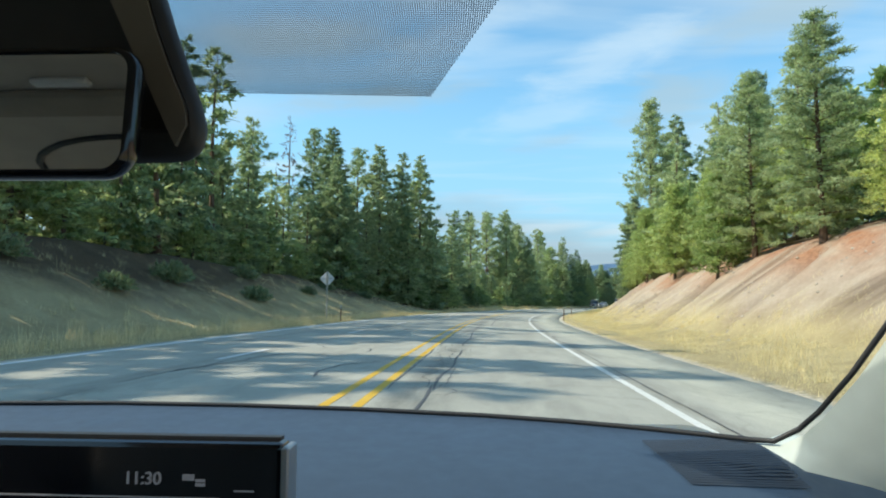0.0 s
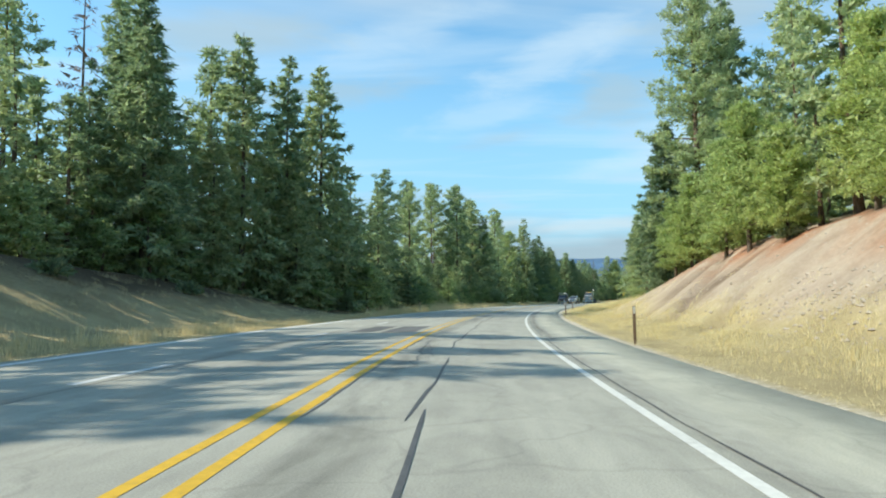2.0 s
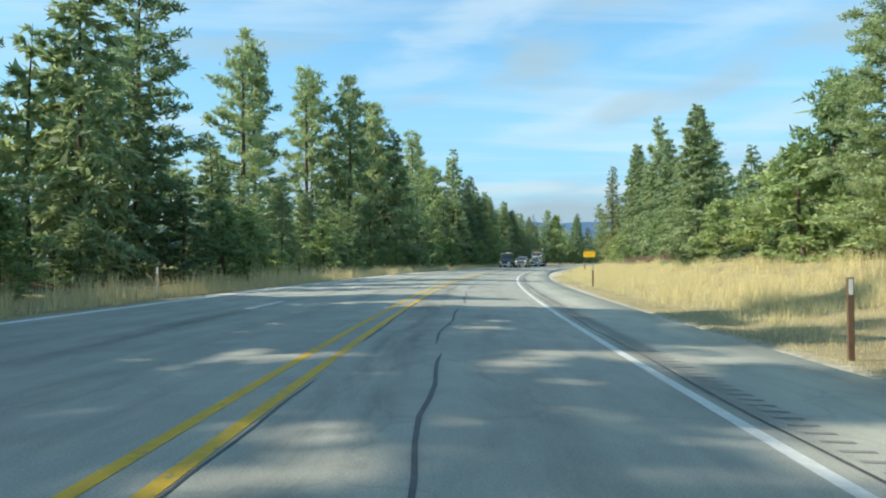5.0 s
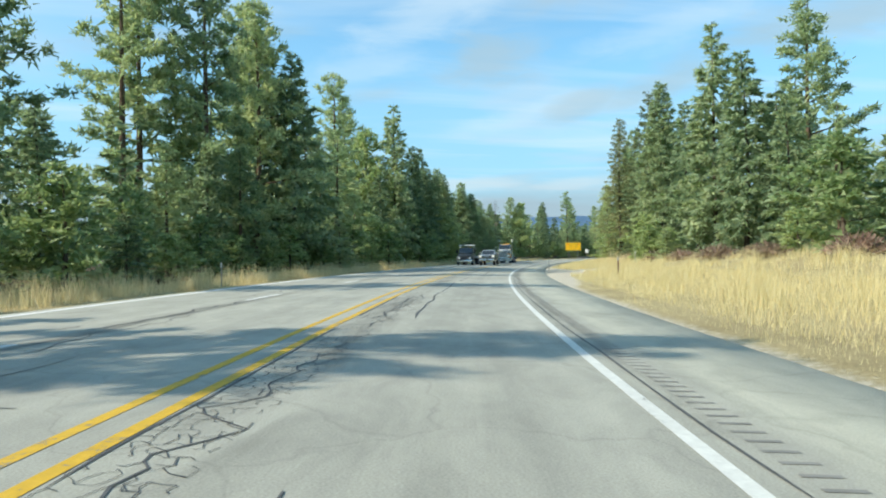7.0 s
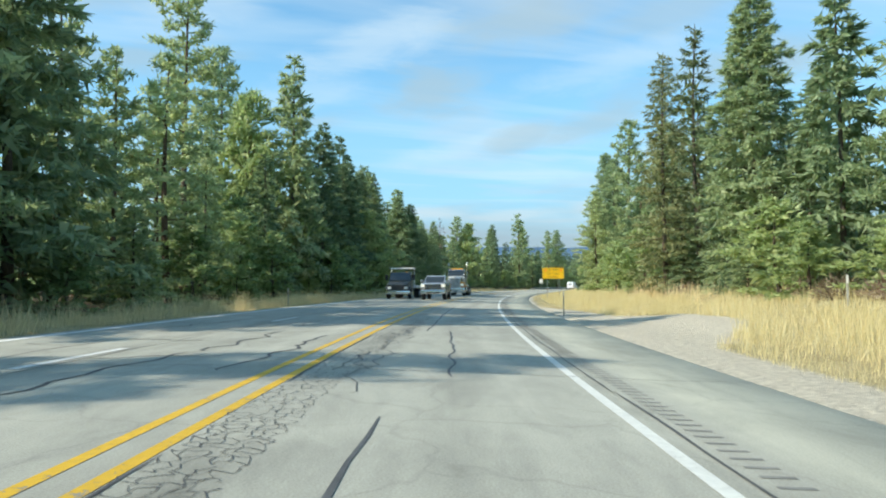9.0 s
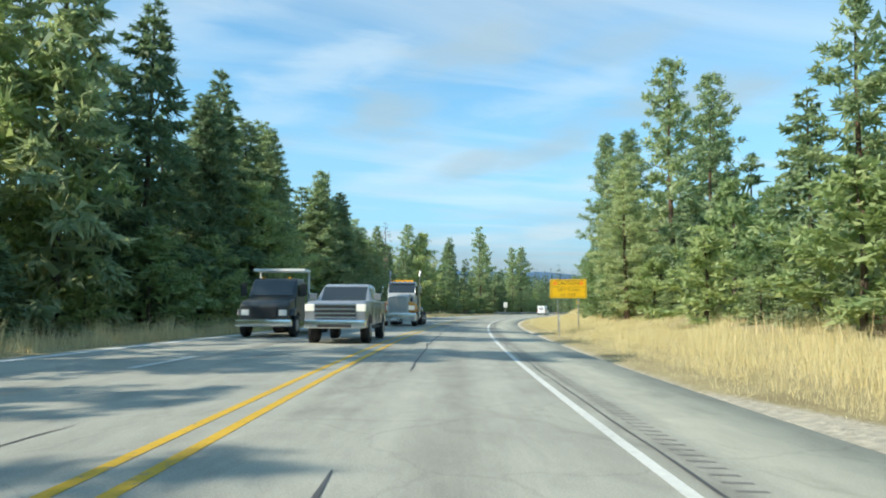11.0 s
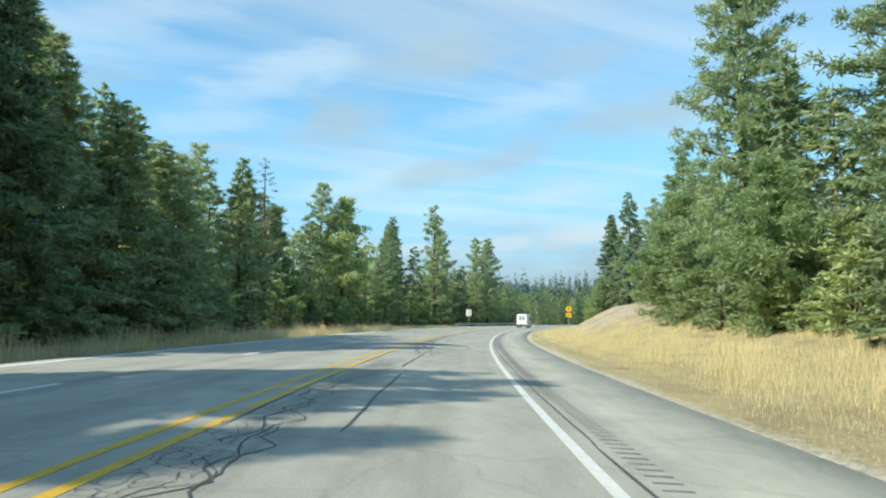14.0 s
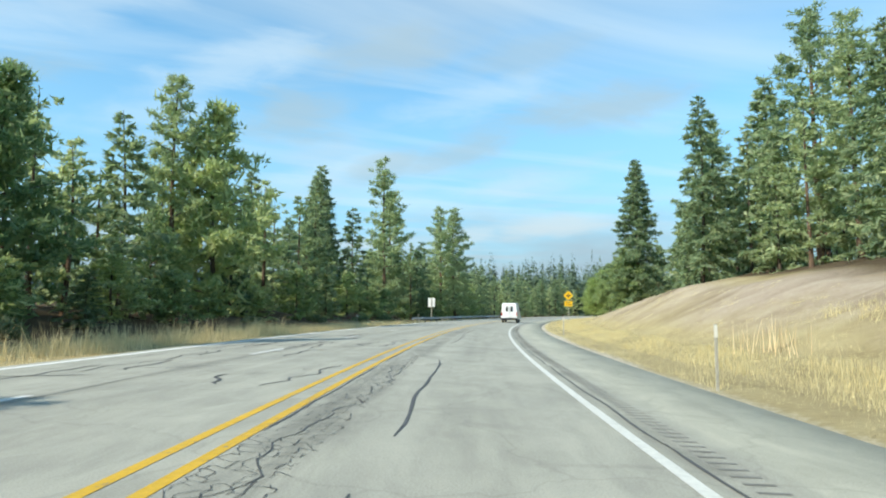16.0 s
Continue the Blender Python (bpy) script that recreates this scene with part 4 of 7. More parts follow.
# the trees that stand out: kind, along, left, height of the tip
STAND = (
    ("fir", 87, 28, 24.8), ("snag", 92, 36.8, 27.9), ("pine", 88, 40.5, 27), ("fir", 95, 24, 24.2), ("slim", 101, 22, 24.2),
    ("fir", 105, 20.8, 24.6), ("pine", 90, 32, 25.5), ("pine", 98, 28.5, 24.5), ("fir", 84, 26, 20.5), ("fir", 91, 24.5, 15), ("fir", 98, 20.5, 12), ("fir", 103, 25, 18), ("fir", 110, 25, 19.5), ("pine", 132, 21.8, 19.4), ("pine", 150, 23.6, 20.8), ("pine", 163, 27.9, 23.6),
    ("pine", 177, 27.5, 25.4), ("tall", 200, 30.6, 28.8), ("pine", 184, 21.6, 22.4), ("fir", 187, 22.8, 23.5), ("fir", 189, 19.8, 19.8),
    ("pine", 178, 23, 24.5), ("tall", 174, 27, 24.5), ("tall", 213, 24.2, 24.3), ("slim", 226, 19.9, 23.2), ("bushy", 226, 24.5, 19.2),
    ("fir", 232, 19.0, 18.0), ("slim", 250, 22.5, 20.9), ("fir", 253.5, 20.0, 17.5), ("fir", 262, 20.9, 10.5),
    # next trees up to 287: added mostly out of view, to shade the lanes
    ("fir", 238.5, 18.6, 15.0, 1.15), ("fir", 242, 19.2, 16.0, 1.15), ("bushy", 244.5, 17.4, 10.0, 1.1), ("fir", 246.5, 18.8, 15.5, 1.15), ("slim", 250.5, 18.4, 16.0, 1.15),
    ("fir", 267, 18.6, 15.0, 1.15), ("pine", 270.5, 19.4, 16.5), ("fir", 272.5, 18.0, 14.5, 1.2), ("fir", 276, 18.4, 13.0, 1.15), ("fir", 279.5, 17.6, 11.2, 1.15), ("fir", 283, 17.2, 10.2, 1.2), ("pine", 286.5, 17.8, 10.4), ("pine", 229, 28.8, 25.2))
STAND += (
    ("fir", 309, 32.7, 15.9), ("pine", 329, 33, 17.7), ("fir", 294, 24.6, 11.8), ("pine", 302, 31, 16.3), ("pine", 305, 25.9, 16.0),
    ("fir", 306, 22.3, 15.0), ("snag", 310, 21.9, 16.0), ("bushy", 318, 24.0, 12.6), ("pine", 336, 25, 19.0), ("bushy", 338, 22.6, 17.0), ("slim", 357, 28.4, 17.0),
    ("fir", 374, 27.5, 18.9), ("fir", 372, 26.0, 20.2), ("pine", 390, 22.4, 25.0), ("pine", 399, 24.5, 21.6), ("pine", 414, 19.5, 21.0), ("pine", 421, 18.5, 21.9))
STAND += (
    ("pine", 101, -14.7, 30.0), ("fir", 109, -19, 29.8), ("pine", 109, -25, 31.3), ("pine", 84, -25.7, 28.0), ("pine", 66, -24.5, 25.0),
    ("pine", 32, -12.8, 14.7), ("pine", 41, -12.9, 14.6), ("sapling", 43, -11.3, 9.0), ("sapling", 36, -14.5, 10.5), ("sapling", 50, -13.2, 11.0), ("pine", 49, -16.5, 15.5), ("sapling", 59, -12, 11.0), ("sapling", 79, -12.2, 11.6), ("sapling", 92, -12.0, 10.0), ("sapling", 46, -14.6, 10.5), ("sapling", 54, -15.2, 12.0), ("sapling", 64, -12.6, 9.4), ("sapling", 69, -14.0, 12.4), ("sapling", 74, -12.4, 9.2), ("sapling", 85, -12.6, 10.8), ("sapling", 97, -11.8, 8.6), ("sapling", 28, -14.0, 9.5), ("fir", 104, -12.5, 17.0),
    ("pine", 118, -12.2, 11.9), ("fir", 146, -13.2, 12.4), ("bushy", 128, -15.0, 9.5), ("pine", 178, -20.5, 18.4), ("slim", 187, -16.3, 19.6), ("fir", 181, -16.9, 15.6))
STAND += (
    ("fir", 206, -30, 15.0), ("larch", 215, -15, 20.5), ("larch", 208, -10.9, 16.2), ("fir", 202, -14.7, 18.5), ("pine", 255, -16, 22.6), ("pine", 288, -14.1, 24.1, 0.92),
    ("pine", 251, -11, 13.1), ("pine", 271, -14.8, 20.4), ("fir", 263, -13.0, 13.0), ("bushy", 279, -12.0, 8.0), ("pine", 264, -21.5, 24.0), ("slim", 344, -15.2, 18.5), ("pine", 360, -20, 20.2),
    ("fir", 349, -22.2, 21.6), ("pine", 337, -21.5, 22.4), ("fir", 324.5, -20.2, 16.5), ("fir", 309, -16, 11.4), ("pine", 313.5, -19.5, 15.5), ("pine", 332, -21.8, 20.0), ("fir", 375, -14.2, 20.0), ("bushy", 296, -12.6, 9.5), ("bushy", 376, -12.5, 9.0), ("bushy", 390, -11.5, 8.0), ("sapling", 398, -9.5, 6.4), ("sapling", 405, -10.6, 8.0), ("sapling", 412, -8.8, 7.0), ("sapling", 396, -12.4, 8.5))
for i, (kind, s, left, tip, *wide) in enumerate(STAND):
    plant(kind, s, left, tip, i % 3 if kind in ("fir", "pine") else i % 2, wide[0] if wide else 1.0, 0.55 if abs(left - 2) < 17.0 else 0.2)

# the wood behind and between them
rng = random.Random(77)


def crowd(s0, s1, edge, deep, gap, heights, kinds, thin, front=0.058):
    """Fills a stretch of forest from its edge inwards; sign of edge says which side."""
    row = 0
    d = 0.0
    while d < deep:
        s = s0 + rng.uniform(0, gap)
        while s < s1:
            q = edge + math.copysign(d + rng.uniform(-1.3, 1.3), edge)
            near = min(math.hypot(s - a[1], q - a[2]) for a in STAND)
            if near > 2.4 and not (374 < s < 388 and 14 < q < 27):
                kind = rng.choice(kinds)
                hgt = rng.uniform(*heights) * (0.62 if kind == "bushy" else 1.0)
                if q > 0 and 256.5 < s < 265.5:          # a gap that lets the sun on to the road
                    hgt *= 0.55
                if q > 0 and 134 < s < 181:          # lowered so the sun reaches the oncoming lanes
                    hgt *= 0.62
                g = land(s, q)
                plant(kind, s, q, g + hgt, rng.randrange(2), rng.uniform(0.85, 1.15), thin if row else front)
            s += gap * rng.uniform(0.7, 1.35)
        d += gap * 1.05
        row += 1


TH = 0.02
MIX = ("fir", "fir", "slim", "pine", "pine", "bushy")
# first stretch made tall: its unseen tops throw shadow bands over the road
crowd(-12, 60, 27.5, 14, 4.6, (14, 20), MIX, TH)
crowd(60, 96, 28.0, 16, 4.0, (10, 15), MIX, TH, 0.09)
crowd(96, 215, 19.5, 13, 4.6, (10, 16), MIX, TH, 0.11)
crowd(215, 290, 19.8, 12, 4.3, (11, 15.5), ("fir", "fir", "slim", "fir", "pine", "bushy"), TH, 0.11)
crowd(290, 372, 22.5, 12, 5.2, (9, 13.5), MIX, TH)
crowd(372, 455, 20.5, 18, 5.4, (9.5, 14), MIX, TH)
crowd(24, 64, -16.0, 14, 4.4, (6.5, 9.5), ("sapling", "pine", "fir", "bushy", "pine"), TH)
crowd(64, 100, -14.5, 14, 4.8, (8, 14), ("bushy", "pine", "fir", "bushy", "pine"), TH)
crowd(100, 180, -17.5, 12, 5.6, (6, 10), MIX, TH)
crowd(180, 287, -15.0, 12, 5.0, (9, 15), MIX, TH, 0.11)
crowd(300, 372, -18.5, 12, 5.2, (8, 12), MIX, TH)
crowd(372, 455, -14.0, 18, 5.6, (7, 11), MIX, TH)

crowd(455, 560, 18.0, 16, 6.5, (9, 14), MIX, TH)
crowd(455, 540, -15.0, 12, 6.5, (7, 12), MIX, TH)

# low young growth along the edges of the wood
for s0, s1, edge, step in ((80, 104, 25.0, 3.2), (-5, 84, 27.2, 2.7), (100, 290, 17.6, 4.6), (296, 372, 20.5, 5.0), (372, 440, 18.5, 5.0), (182, 300, -12.3, 4.4), (98, 170, -14.0, 6.5)):
    s = s0
    while s < s1:
        q = edge + rng.uniform(-0.8, 1.4)
        if 376 < s < 389 and q > 0:
            s += step
            continue
        plant(rng.choice(("bushy", "fir", "bushy")), s, q, land(s, q) + rng.uniform(2.0, 5.5), rng.randrange(2), 1.25, 0.085)
        s += step * rng.uniform(0.6, 1.5)


# ---- far woods, one mass ----
def far_woods(spans, seed, name, label):
    g = np.random.default_rng(seed)
    V = []
    for s0, s1, q0, q1, count, h0, h1 in spans:
        for _ in range(count):
            s, q = g.uniform(s0, s1), g.uniform(q0, q1)
            x, y = at(s, q)
            z = land(min(s, 430), max(-60, min(60, q)))
            h = g.uniform(h0, h1)
            m = 90
            u = g.uniform(0.0, 1, m) ** 1.15
            az = g.uniform(0, 6.283, m)
            reach = h * 0.2 * (1 - u) ** 0.85 * g.uniform(0.7, 1.1, m) + 0.12
            out = np.stack([np.cos(az), np.sin(az), np.full(m, -0.9)], 1)
            c = np.array([x, y, z]) + np.stack([np.zeros(m), np.zeros(m), u * h * 0.97 + 0.03 * h], 1) + out * np.array([1, 1, 0]) * (reach * 0.45)[:, None]
            V.append(kites(c, unit(out + g.normal(0, 0.35, (m, 3))), unit(out * np.array([1, 1, 0]) + np.array([0, 0, 0.6]) + g.normal(0, 0.4, (m, 3))), reach * 0.8 + 0.3, 0.42 * reach + 0.22))
    return tagged(new(name, crown_mesh(name, np.concatenate(V), M_FAR)), label, "forest", kind="stuff")


far_woods(((380, 580, 40, 130, 520, 6, 10), (545, 760, 10, 150, 820, 16, 26), (760, 950, 10, 170, 260, 20, 27), (545, 640, -60, -14, 170, 8, 13), (600, 900, -150, -13, 420, 13, 21), (60, 380, 45, 95, 220, 11, 15), (60, 455, -95, -42, 260, 12, 17), (-40, 60, 42, 90, 60, 12, 17)), 5, "far_woods", "distant mass of dark green conifers")


# ---- dry grass on the verges ----
def grass(name, spans, mat, label, seed):
    """Blades as slim kites, bent a little; spans of s, left, blades a square metre, height."""
    g = np.random.default_rng(seed)
    V = []
    for s0, s1, q0, q1, dens, h0, h1, cluster in spans:
        n = int((s1 - s0) * abs(q1 - q0) * dens * 2.1)
        if cluster:
            heads = max(1, n // 26)
            hs, hq = g.uniform(s0, s1, heads), g.uniform(q0, q1, heads)
            pick = g.integers(0, heads, n)
            s, q = hs[pick] + g.normal(0, 0.16, n), hq[pick] + g.normal(0, 0.16, n)
        else:
            s, q = g.uniform(s0, s1, n), g.uniform(q0, q1, n)
        keep = (q < np.interp(s, *BARE)) | (q > 0)          # bare gravel at the pull-off
        s, q = s[keep], q[keep]
        n = len(s)
        h = g.uniform(h0, h1, n) * (0.6 + 0.5 * np.sin(s * 0.37 + q) ** 2) * np.where(q < 0, np.interp(s, [214, 240], [1.0, 0.72]), 1.0)
        hd = np.interp(s, LINE_S, LINE_H)
        x = np.interp(s, LINE_S, LINE_X) - q * np.cos(hd)
        y = np.interp(s, LINE_S, LINE_Y) + q * np.sin(hd)
        z = np.array([land(a, b) for a, b in zip(s, q)])
        c = np.stack([x, y, z - 0.03], 1)
        lean = g.normal(0, 0.22, (n, 3)); lean[:, 2] = 1
        V.append(kites(c, unit(lean), unit(np.stack([g.normal(0, 1, n), g.normal(0, 1, n), np.zeros(n)], 1)), h, 0.006 + 0.014 * h))
    return tagged(new(name, crown_mesh(name, np.concatenate(V), mat)), label, "grass", kind="stuff")


grass("verge_grass", ((5, 110, -6.9, -4.0, 66, 0.06, 0.24, False), (5, 110, -4.0, -2.8, 40, 0.05, 0.16, False), (5, 110, -8.6, -3.8, 20, 0.15, 0.36, True), (110, 300, -9.5, -5.2, 72, 0.28, 0.7, False), (110, 300, -5.2, -3.9, 60, 0.14, 0.42, False), (110, 300, -3.9, -3.1, 26, 0.06, 0.22, False), (300, 372, -6.6, -4.2, 62, 0.2, 0.5, False), (300, 372, -8.0, -6.6, 30, 0.1, 0.3, False), (300, 372, -4.2, -2.9, 44, 0.08, 0.28, False),
                      (110, 310, -14.5, -9.5, 22, 0.35, 0.8, True), (15, 110, -10.5, -7.4, 7, 0.08, 0.25, True), (372, 440, -9, -3, 8, 0.4, 0.7, False), (295, 372, -13.0, -8.0, 8, 0.1, 0.3, True)),
      M_GRASS, "tall dry yellow grass beside the shoulder", 21)
grass("far_verge_grass", ((-5, 330, 11.6, 13.0, 42, 0.05, 0.2, False), (-5, 110, 13.0, 15.0, 34, 0.25, 0.6, False), (110, 300, 13.0, 16.5, 36, 0.2, 0.65, False), (300, 372, 12.6, 16.0, 24, 0.3, 0.7, False), (100, 330, 13.2, 15.4, 24, 0.6, 1.2, True), (0, 110, 15, 24, 10, 0.12, 0.4, True), (2, 70, 12.9, 15.2, 12, 0.45, 0.85, True)),
      M_SEDGE, "pale dry grass under the trees across the road", 22)


# ---- shrubs on the banks ----
def shrub(s, left, size, seed):
    g = np.random.default_rng(seed)
    m = 700
    d = unit(g.normal(0, 1, (m, 3)) + np.array([0, 0, 0.5]))
    d[:, 2] = np.abs(d[:, 2])
    c = d * g.uniform(0.25, 0.95, m)[:, None] * np.array([1.0, 1.0, 0.75])
    v = kites(c, unit(d + g.normal(0, 0.5, (m, 3))), unit(g.normal(0, 1, (m, 3))), g.uniform(0.14, 0.3, m), g.uniform(0.07, 0.14, m))
    root = thing("shrub", Matrix(), "low grey-green shrub on the bank", "shrub", "shrubs on the banks")
    leaves = new("foliage", crown_mesh("foliage", v, M_BUSH))
    leaves.parent = root
    tv, tf = [], []
    for i in range(6):
        a = i * 1.05
        limb(tv, tf, (0, 0, -0.1), (0.5 * math.cos(a), 0.5 * math.sin(a), 0.5), 0.03, 0.01, 4)
    stems = new("stems", mesh_of("stems", tv, tf, M_BARK))
    stems.parent = root
    root.matrix_basis = Matrix.LocRotScale(spot(s, left), None, Vector((size, size, size * 1.1)))
    return root


SHRUBS = [shrub(38, 21, 1.4, 1), shrub(30, 19.5, 1.0, 2)]
rng = random.Random(5)
for s, left, size in ((46, 19, 1.2), (52, 22.5, 1.3), (26, 22, 1.2), (61, 20.5, 0.9), (70, 22, 1.1), (18, 20, 1.0), (82, 21.5, 1.0), (350, 18.5, 1.1), (362, 17.6, 1.2), (371, 17.2, 1.3), (336, 18.8, 0.9), (312, 19.2, 1.0), (212, -11.4, 1.1), (198, -11.8, 1.0), (189, -12.6, 1.2), (222, -11.5, 1.0), (98, -10.5, 0.8), (74, -12.6, 0.8)):
    src = SHRUBS[rng.randrange(2)]
    keep = src.scale.copy()
    src.scale = (1, 1, 1)
    copy_thing(src, Matrix.LocRotScale(spot(s, left), Euler((0, 0, rng.uniform(0, 6))), Vector((size, size, size * rng.uniform(0.8, 1.2)))))
    src.scale = keep


# ---- dry stalks and brown brush at the wood's foot ----
def stalks(name, spots_, mat, label, seed):
    g = np.random.default_rng(seed)
    V = []
    for s0, q0, ds, dq, count, h0, h1 in spots_:
        s, q = g.normal(s0, ds, count), g.normal(q0, dq, count)
        c = np.array([spot(a, b) for a, b in zip(s, q)]) - np.array([0, 0, 0.03])
        lean = g.normal(0, 0.1, (count, 3)); lean[:, 2] = 1
        h = g.uniform(h0, h1, count)
        V.append(kites(c, unit(lean), unit(np.stack([g.normal(0, 1, count), g.normal(0, 1, count), np.zeros(count)], 1)), h, 0.012 + 0.012 * h))
    return tagged(new(name, crown_mesh(name, np.concatenate(V), mat)), label, "dry stalks", kind="stuff")


stalks("pale_stalks", ((211, -10.3, 1.6, 0.5, 160, 0.9, 1.9), (206, -10.2, 2.0, 0.5, 110, 0.7, 1.5), (199, -9.8, 2.5, 0.6, 90, 0.6, 1.3), (221, -10.0, 3.0, 0.6, 70, 0.6, 1.2), (308, -7.2, 1.2, 0.4, 60, 0.7, 1.2), (140, 14.6, 3.5, 0.5, 220, 0.8, 1.5), (133, 14.4, 1.6, 0.4, 160, 0.9, 1.5), (322, 15.4, 3.0, 0.4, 120, 0.6, 1.1)), M_SEDGE, "pale dry stalks standing in the verge grass", 31)


def brush(s, left, size):
    if "brush" not in BRUSH:
        g = np.random.default_rng(44)
        m = 900
        d = unit(g.normal(0, 1, (m, 3)) + np.array([0, 0, 0.4]))
        d[:, 2] = np.abs(d[:, 2])
        v = kites(d * g.uniform(0.15, 0.9, m)[:, None] * np.array([1.1, 1.1, 0.8]), unit(d + g.normal(0, 0.6, (m, 3))), unit(g.normal(0, 1, (m, 3))), g.uniform(0.15, 0.4, m), g.uniform(0.03, 0.07, m))
        root = thing("dry_bush", Matrix(), "leafless reddish-brown bush at the wood's edge", "shrub", "dry bushes at the wood's edge")
        twigs = new("branchwork", crown_mesh("branchwork", v, M_DRYTWIG))
        twigs.parent = root
        tv, tf = [], []
        for i in range(7):
            a = i * 0.9
            limb(tv, tf, (0, 0, -0.1), (0.6 * math.cos(a), 0.6 * math.sin(a), 0.55), 0.022, 0.008, 4)
        new("stems", mesh_of("stems", tv, tf, M_BARK)).parent = root
        BRUSH["brush"] = root
        root.matrix_basis = Matrix.Translation(spot(s, left))
        return root
    return copy_thing(BRUSH["brush"], Matrix.LocRotScale(spot(s, left), Euler((0, 0, s * 1.3)), Vector((size, size, size * 0.8))))


BRUSH = {}
M_DRYTWIG = leafy("brown_twigs", (0.13, 0.095, 0.065), (0.22, 0.165, 0.115), (0.3, 0.235, 0.165), 0.15)
for s, left, size in ((187, -11.6, 1.0), (190, -12.2, 1.3), (184, -11.9, 1.2), (178, -11.8, 1.1), (171, -12.2, 1.4), (164, -12.6, 1.2), (156, -13.0, 1.3), (215, -11.2, 0.9), (205, -11.4, 1.1), (150, -13.2, 1.2), (372, 18.2, 1.0), (364, 19.0, 1.2), (378, 17.8, 1.1)):
    brush(s, left, size)


# ---- stones on the red cut ----
def stones():
    r = random.Random(9)
    V, F = [], []
    for i in range(900):
        s, q = (r.uniform(25, 100), -r.uniform(6.5, 13.5)) if i < 420 else (r.gauss(59, 4.5), r.gauss(-8.6, 0.9))
        p = spot(s, q)
        k = r.uniform(0.03, 0.11)
        b = len(V)
        for dx, dy, dz in ((1, 0, 0), (0, 1, 0), (-1, 0, 0), (0, -1, 0), (0, 0, 0.8), (0, 0, -0.6)):
            V.append((p.x + k * dx * r.uniform(0.6, 1.3), p.y + k * dy * r.uniform(0.6, 1.3), p.z + k * dz * r.uniform(0.6, 1.1)))
        for i in range(4):
            F.append((b + i, b + (i + 1) % 4, b + 4))
            F.append((b + (i + 1) % 4, b + i, b + 5))
    tagged(new("loose_stones", mesh_of("loose_stones", V, F, plain("pale_stone", (0.42, 0.36, 0.29), 0.9, 0, 0.3, 2.0))), "pale loose stones on the red soil bank", "stones", kind="stuff")


stones()


# ---- shaping helpers for made things ----
def box(bm, x0, x1, y0, y1, z0, z1, bevel=0.0, seg=2):
    m = Matrix.LocRotScale(((x0 + x1) / 2, (y0 + y1) / 2, (z0 + z1) / 2), None, (abs(x1 - x0), abs(y1 - y0), abs(z1 - z0)))
    made = bmesh.ops.create_cube(bm, size=1.0, matrix=m)["verts"]
    if bevel:
        edges = list({e for v in made for e in v.link_edges})
        bmesh.ops.bevel(bm, geom=edges, offset=bevel, segments=seg, profile=0.6, affect="EDGES")
    return bm


def rod(bm, a, b, ra, rb=None, sides=14):
    a, b = Vector(a), Vector(b)
    q = (b - a).to_track_quat("Z", "Y").to_matrix().to_4x4()
    bmesh.ops.create_cone(bm, cap_ends=True, segments=sides, radius1=ra, radius2=ra if rb is None else rb, depth=(b - a).length, matrix=Matrix.Translation((a + b) / 2) @ q)
    return bm


def side_shape(bm, outline, x0, x1, bevel=0.0, pinch=None):
    """A solid from its side outline (y, z), across x0 to x1; pinch narrows it with height: z0, z1, factor."""
    loops = []
    for x in (x0, x1):
        ring = []
        for y, z in outline:
            k = 1.0
            if pinch:
                k = 1 - (1 - pinch[2]) * min(1, max(0, (z - pinch[0]) / (pinch[1] - pinch[0])))
            ring.append(bm.verts.new((x * k, y, z)))
        loops.append(ring)
    n = len(outline)
    bm.faces.new(loops[0][::-1])
    bm.faces.new(loops[1])
    for i in range(n):
        j = (i + 1) % n
        bm.faces.new((loops[0][i], loops[0][j], loops[1][j], loops[1][i]))
    bmesh.ops.recalc_face_normals(bm, faces=bm.faces[:])
    if bevel:
        bmesh.ops.bevel(bm, geom=bm.edges[:], offset=bevel, segments=3, profile=0.6, affect="EDGES")
    return bm


def fresh():
    return bmesh.new()


def smooth_part(ob, angle=35):
    me = ob.data
    me.polygons.foreach_set("use_smooth", [True] * len(me.polygons))
    me.set_sharp_from_angle(angle=radians(angle))
    return ob


def lettering(text, size, mat, parent, m, name="lettering", align="CENTER", wide=1.0):
    cu = bpy.data.curves.new(name, "FONT")
    cu.body, cu.size, cu.align_x, cu.align_y, cu.extrude = text, size, align, "CENTER", 0.002
    cu.space_character = wide
    tmp = new("lettering_form", cu)
    bpy.context.view_layer.update()
    me = bpy.data.meshes.new_from_object(tmp.evaluated_get(bpy.context.evaluated_depsgraph_get()))
    bpy.data.objects.remove(tmp)
    me.materials.clear()
    me.materials.append(mat)
    ob = new(name, me)
    ob.parent = parent
    ob.matrix_local = m
    return ob


def stand_at(s, left, z=None, turn_=0.0):
    x, y = at(s, left)
    return pose(x, y, land(s, left) if z is None else z, 0, 0, -math.degrees(heading(s)) + turn_)


